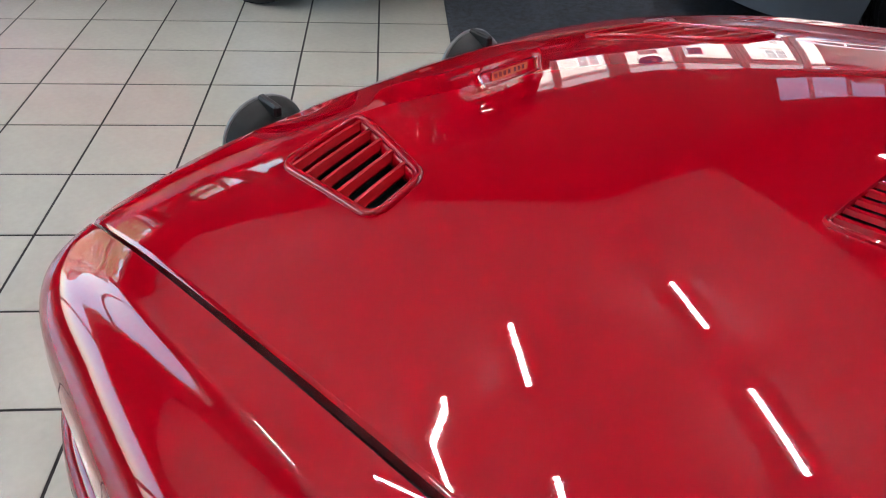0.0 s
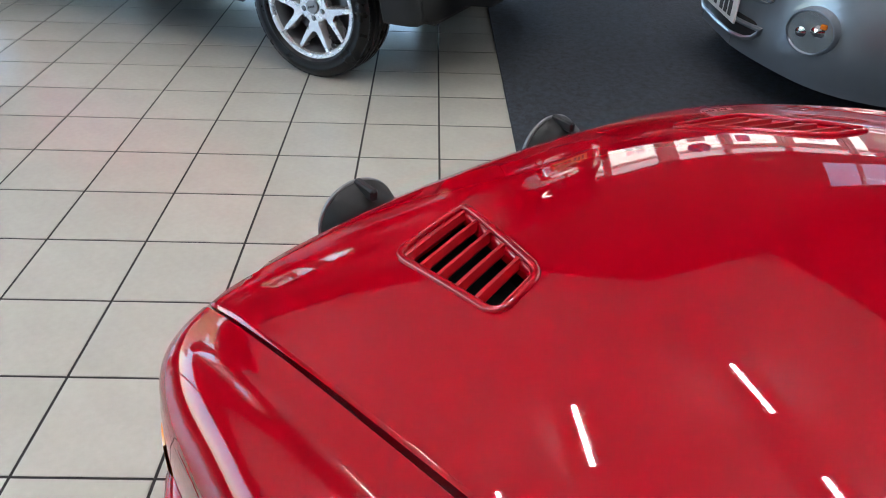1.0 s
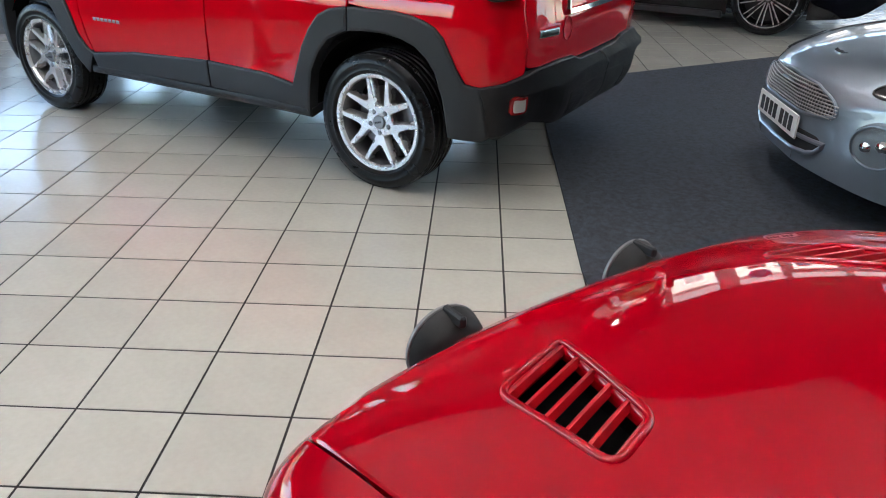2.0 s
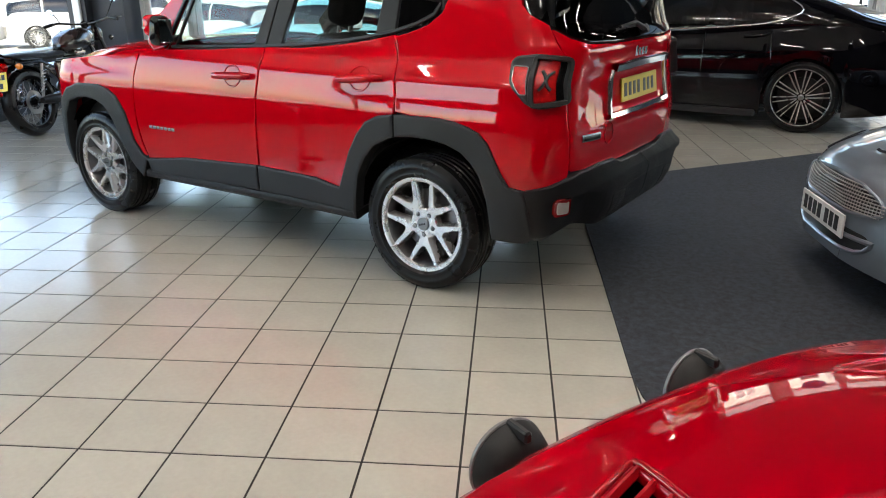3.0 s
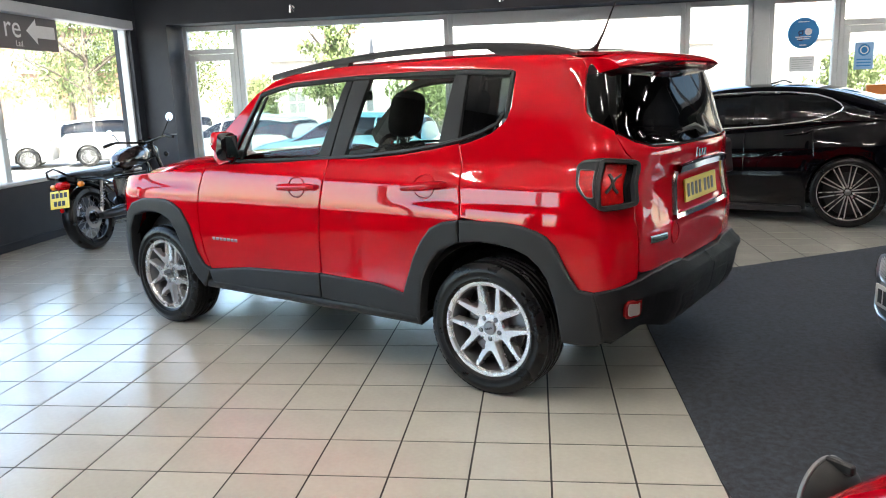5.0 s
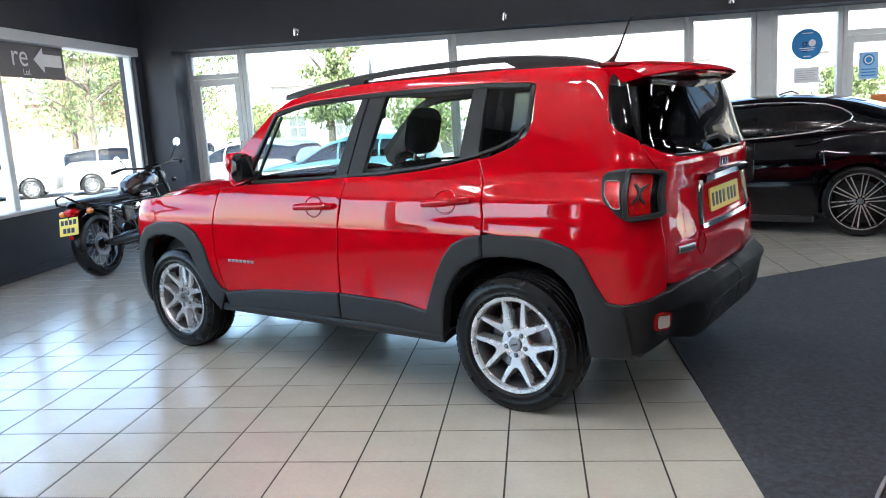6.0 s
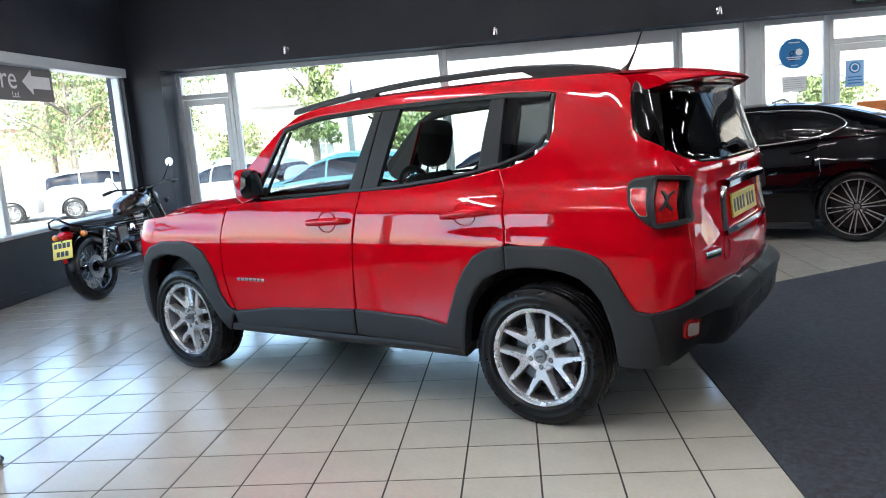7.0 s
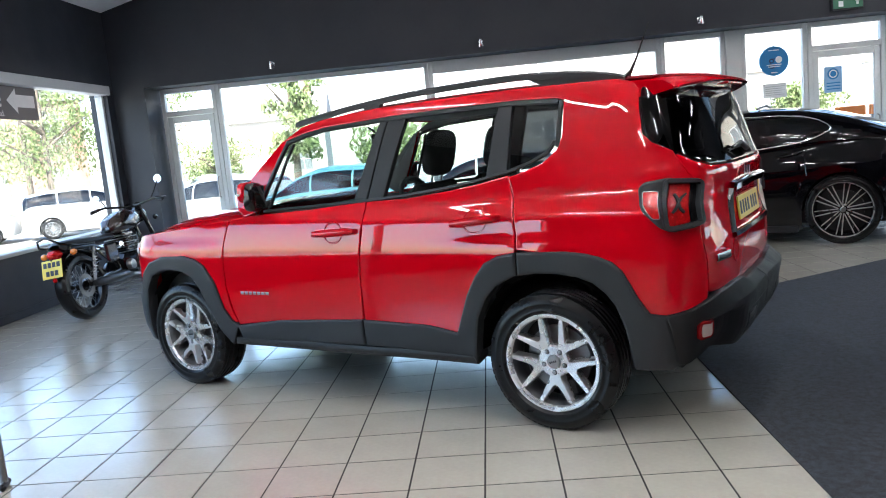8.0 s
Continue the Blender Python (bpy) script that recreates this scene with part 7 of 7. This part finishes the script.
part("arrow", Shape().prism([(-0.02, 0.0), (0.16, 0.14), (0.16, 0.07), (0.50, 0.07), (0.50, -0.07), (0.16, -0.07), (0.16, -0.14)], 0, 0.002, Matrix(((0, 0, 1, 0.001), (1, 0, 0, 0.0), (0, 1, 0, 0), (0, 0, 0, 1)))), WHITE_VINYL, sg)
lettering("re", 0.34, sg.matrix_world @ Matrix(((0, 0, 1, 0.003), (1, 0, 0, -0.26), (0, 1, 0, 0.02), (0, 0, 0, 1))), WHITE_VINYL, sg)
lettering("Ltd.", 0.09, sg.matrix_world @ Matrix(((0, 0, 1, 0.003), (1, 0, 0, -0.16), (0, 1, 0, -0.15), (0, 0, 0, 1))), WHITE_VINYL, sg)

# plain panel and frame near the west end, standing in for a car bumper corner
ds = thing("bumper_stand_in", "low black panel in a curved grey metal frame, standing in for a car bumper corner", "display stand", pose(-3.565, 0.30, 0, 0, 0, 20))
part("frame", Shape().tube([(0.0, 0, 0.03), (0.002, 0, 0.30), (-0.004, 0, 0.48), (-0.03, 0, 0.60), (-0.09, 0, 0.66), (-0.30, 0, 0.66), (-0.35, 0, 0.61), (-0.36, 0, 0.03)], 0.017, 10), STEEL, ds, "grey metal frame")
part("panel", Shape().prism(soften([(-0.012, 0.05), (-0.014, 0.48), (-0.05, 0.60), (-0.10, 0.64), (-0.30, 0.64), (-0.345, 0.59), (-0.345, 0.05)], 0.03), -0.006, 0.006, Matrix.Rotation(math.pi / 2, 4, "X")), GLOSS_BLACK, ds)
for x in (0.0, -0.36):
    part("foot", Shape().box((x - 0.016, -0.06, 0.0), (x + 0.016, 0.06, 0.035), 0.012), PLASTIC_BLACK, ds)

# ---- outside: yard, cars, trees, houses ----
LEAF = mat("leaves", (0.115, 0.15, 0.05), 0.6, vary=0.45, scale=1.2)
BARK = mat("bark", (0.10, 0.08, 0.06), 0.9, vary=0.3, scale=10)
BRICK = mat("red_brick", (0.28, 0.16, 0.12), 0.85, vary=0.2, scale=5, bump=0.6, bump_scale=40)
PLASTER_WALL = mat("pale_plaster", (0.40, 0.365, 0.33), 0.9, vary=0.08, scale=1)
STONE = mat("buff_stone", (0.34, 0.30, 0.25), 0.85, vary=0.15, scale=2, bump=0.4, bump_scale=20)
ROOF = mat("slate_roof", (0.12, 0.11, 0.11), 0.8, vary=0.2, scale=3)
DARK_PANE = mat("house_window_pane", (0.16, 0.16, 0.165), 0.3)
GZ = -0.31


def tree(x, y, h, r, seed, name="tree"):
    rnd = random.Random(seed)
    ob = thing(name, "leafy green tree in daylight beyond the windows", "tree", pose(x, y, GZ), "trees outside")
    tr = Shape().tube([(0, 0, 0), (0.05, 0.02, h * 0.3), (0.0, 0.1, h * 0.6), (0.05, 0.05, h * 0.85)], [0.16, 0.12, 0.08, 0.03], 8)
    for k in range(7):
        a, z = rnd.uniform(0, 6.28), h * rnd.uniform(0.3, 0.7)
        tr.tube([(0.02, 0.05, z), (math.cos(a) * r * 0.4, math.sin(a) * r * 0.4, z + h * 0.12), (math.cos(a) * r * 0.75, math.sin(a) * r * 0.75, z + h * 0.2)], [0.06, 0.035, 0.012], 6)
    part("trunk", tr, BARK, ob)
    lv = Shape()
    clumps = [(rnd.gauss(0, 0.5) * r * 0.75, rnd.gauss(0, 0.5) * r * 0.75, h * rnd.uniform(0.34, 0.98), r * rnd.uniform(0.16, 0.34)) for _ in range(46)]
    for cx, cy, cz, cr in clumps:
        for _ in range(85):
            d = Vector((rnd.gauss(0, 1), rnd.gauss(0, 1), rnd.gauss(0, 0.8))).normalized() * cr * rnd.uniform(0.5, 1.1)
            p = Vector((cx, cy, cz)) + d
            s = rnd.uniform(0.05, 0.11)
            q = Matrix.Translation(p) @ Euler((rnd.uniform(0, 6), rnd.uniform(0, 6), rnd.uniform(0, 6))).to_matrix().to_4x4()
            lv.add([(-s, 0, 0), (0, -s * 0.5, s * 0.15), (s, 0, 0), (0, s * 0.5, s * 0.15)], [(0, 1, 2, 3)], q)
    me = bpy.data.meshes.new("crown")
    me.from_pydata(lv.v, [], lv.f)
    me.materials.append(LEAF)
    c = new("crown", me)
    c.parent = ob
    return ob


for k, (x, y, h, r) in enumerate(((-7.6, 22.5, 5.2, 1.15), (-18.0, 25.5, 6.5, 3.0), (-21.0, 29.0, 7.0, 3.4), (-11.5, 26.0, 2.5, 1.6), (10.8, 27.5, 2.6, 1.5), (-15.2, 28.5, 6.0, 2.8), (-5.0, 27.0, 2.7, 1.5))):
    tree(x, y, h, r, 11 + k)


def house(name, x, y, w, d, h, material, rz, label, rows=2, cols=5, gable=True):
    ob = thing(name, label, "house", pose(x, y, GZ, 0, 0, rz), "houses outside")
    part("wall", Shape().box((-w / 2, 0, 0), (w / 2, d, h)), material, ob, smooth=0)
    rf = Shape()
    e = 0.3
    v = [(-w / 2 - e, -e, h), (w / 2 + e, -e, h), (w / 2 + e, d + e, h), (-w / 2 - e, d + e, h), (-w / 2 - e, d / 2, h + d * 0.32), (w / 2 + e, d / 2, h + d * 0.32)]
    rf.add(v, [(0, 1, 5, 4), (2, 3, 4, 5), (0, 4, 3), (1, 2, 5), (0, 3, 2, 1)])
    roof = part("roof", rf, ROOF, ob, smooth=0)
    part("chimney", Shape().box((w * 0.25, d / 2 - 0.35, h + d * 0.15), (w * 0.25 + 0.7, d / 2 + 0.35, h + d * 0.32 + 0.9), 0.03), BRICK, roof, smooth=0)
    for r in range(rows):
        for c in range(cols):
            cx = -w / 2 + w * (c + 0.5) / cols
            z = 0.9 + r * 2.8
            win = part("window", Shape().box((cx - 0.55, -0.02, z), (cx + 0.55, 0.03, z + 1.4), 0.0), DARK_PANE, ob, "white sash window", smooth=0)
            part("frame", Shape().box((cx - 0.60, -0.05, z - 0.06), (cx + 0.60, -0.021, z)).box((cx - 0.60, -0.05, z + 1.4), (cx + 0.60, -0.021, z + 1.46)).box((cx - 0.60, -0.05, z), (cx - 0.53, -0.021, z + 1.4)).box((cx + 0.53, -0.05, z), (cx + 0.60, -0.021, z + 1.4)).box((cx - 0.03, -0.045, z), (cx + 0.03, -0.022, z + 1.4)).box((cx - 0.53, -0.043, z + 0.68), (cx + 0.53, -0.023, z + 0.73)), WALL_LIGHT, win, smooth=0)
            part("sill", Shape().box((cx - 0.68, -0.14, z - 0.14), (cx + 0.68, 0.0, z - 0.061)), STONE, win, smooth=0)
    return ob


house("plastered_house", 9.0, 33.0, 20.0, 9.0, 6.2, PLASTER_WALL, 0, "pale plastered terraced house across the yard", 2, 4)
house("small_house", -14.5, 46.0, 6.0, 6.0, 4.2, PLASTER_WALL, 8, "small pale house far beyond the yard", 1, 2)
house("stone_house", 29.0, 29.0, 16.0, 9.0, 6.4, STONE, -6, "buff stone house beyond the yard", 2, 5)
house("brick_house", -27.0, 33.0, 12.0, 7.0, 5.8, BRICK, 40, "red brick house across the side street", 2, 4)
setting("yard_wall", Shape().box((-34, 28.6, GZ), (34, 28.9, GZ + 1.2), 0.02), STONE, "low buff stone wall round the yard", "wall")
setting("pavement", Shape().box((XL - 3.2, YW + 0.3, GZ), (XR + 6, YW + 2.4, GZ + 0.10), 0.02), mat("paving", (0.22, 0.215, 0.21), 0.85, vary=0.1, scale=3), "pale concrete pavement in front of the showroom", "pavement")

SMALL = dict(ends=(-0.78, 3.30), wheels=(0.0, 2.55), arch=0.355, axle=0.31, tyre=0.31, rim=0.21, tread=0.2, cabin=(-0.7, 2.2), pillars=(0.25, 1.15), slope=0.82, box=0.5,
             top=((-0.78, 0.95), (-0.70, 1.25), (-0.4, 1.40), (0.4, 1.48), (1.0, 1.47), (1.5, 1.33), (2.1, 1.02), (2.4, 0.97), (3.0, 0.86), (3.25, 0.72), (3.30, 0.6)),
             belt=((-0.78, 0.80), (-0.5, 0.96), (0.5, 0.95), (2.0, 0.91), (2.8, 0.82), (3.2, 0.66), (3.30, 0.52)),
             half=((-0.78, 0.68), (-0.6, 0.80), (0, 0.86), (2.5, 0.86), (3.0, 0.78), (3.2, 0.65), (3.30, 0.45)),
             low=((-0.78, 0.34), (-0.4, 0.22), (3.0, 0.2), (3.30, 0.26)))
for k, (x, y, rz, col, lab) in enumerate((
        (-6.6, 14.5, 165, (0.55, 0.56, 0.58), "silver hatchback parked in the yard"), (-3.6, 13.2, 172, (0.12, 0.35, 0.45), "teal hatchback parked in the yard"),
        (-0.2, 13.8, 175, (0.75, 0.75, 0.75), "white hatchback parked in the yard"), (2.9, 13.0, 178, (0.10, 0.20, 0.42), "blue hatchback parked in the yard"),
        (6.6, 12.6, 175, (0.6, 0.62, 0.65), "silver hatchback parked in the yard"), (10.2, 13.2, 170, (0.72, 0.72, 0.72), "white hatchback parked in the yard"),
        (-14.6, 19.6, 28, (0.50, 0.51, 0.53), "silver hatchback parked by the side street"), (-13.0, 23.4, 210, (0.60, 0.61, 0.62), "pale grey hatchback parked by the side street"),
        (-18.5, 18.0, 25, (0.62, 0.62, 0.63), "pale grey hatchback parked by the side street"), (-8.8, 18.6, 120, (0.30, 0.31, 0.33), "dark grey hatchback parked in the yard"),
        (5.6, 18.4, 10, (0.45, 0.05, 0.05), "dark red hatchback parked in the yard"))):
    loft_car("hatchback", lab, pose(x, y, GZ, 0, 0, rz), SMALL, mat("car_paint", tuple(0.45 * c for c in col), 0.4, 0.2, 1.0, 0.03), DARK_GLASS, "parked cars outside")
for k, x in enumerate((4.35, 4.85)):
    bx = thing("orange_barrier", "orange plastic barrier outside the doors", "barrier", pose(x, YW + 1.1, GZ + 0.10), "orange barriers")
    part("board", Shape().box((-0.22, -0.03, 1.45), (0.22, 0.03, 1.60), 0.01), mat("orange_plastic", (0.75, 0.18, 0.02), 0.5), bx)
    for sx in (-0.18, 0.18):
        part("leg", Shape().cyl((sx, 0, 0), (sx, 0, 1.46), 0.02, 8), PLASTIC_GREY, bx)

# ---- floor tiles, last ----
def tile_shape(x, y):
    a, c = T / 2 - 0.0040, 0.0012
    s = Shape()
    o = [(-a, -a), (a, -a), (a, a), (-a, a)]
    i = [(-a + c, -a + c), (a - c, -a + c), (a - c, a - c), (-a + c, a - c)]
    v = [(x + p, y + q, -0.004) for p, q in o] + [(x + p, y + q, -0.0004) for p, q in o] + [(x + p, y + q, 0.0) for p, q in i]
    f = [(8, 9, 10, 11)] + [(k, (k + 1) % 4, (k + 1) % 4 + 4, k + 4) for k in range(4)] + [(k + 4, (k + 1) % 4 + 4, (k + 1) % 4 + 8, k + 8) for k in range(4)]
    return s.add(v, f)


floor = tagged(new("floor"), "cream glazed square floor tiles with dark joints", "floor", "", "structure")
first = part("tile", tile_shape(0, 0), TILE, floor, smooth=0)
first.location = (-0.5 * T, -5.5 * T, 0)
rest = Shape()
ix0, ix1, iy0, iy1 = math.floor(XL / T), math.ceil(XR / T), math.floor(YS / T), math.ceil(YW / T)
for ix in range(ix0, ix1):
    for iy in range(iy0, iy1):
        if -15 <= ix < 0 and -6 <= iy < 14:
            if (ix, iy) != (-1, -6):
                ob = first.copy()
                scene.collection.objects.link(ob)
                ob.location = ((ix + 0.5) * T, (iy + 0.5) * T, 0)
        else:
            t = tile_shape((ix + 0.5) * T, (iy + 0.5) * T)
            rest.add(t.v, t.f)
part("tile_field", rest, TILE, floor, smooth=0)["kind"] = "stuff"
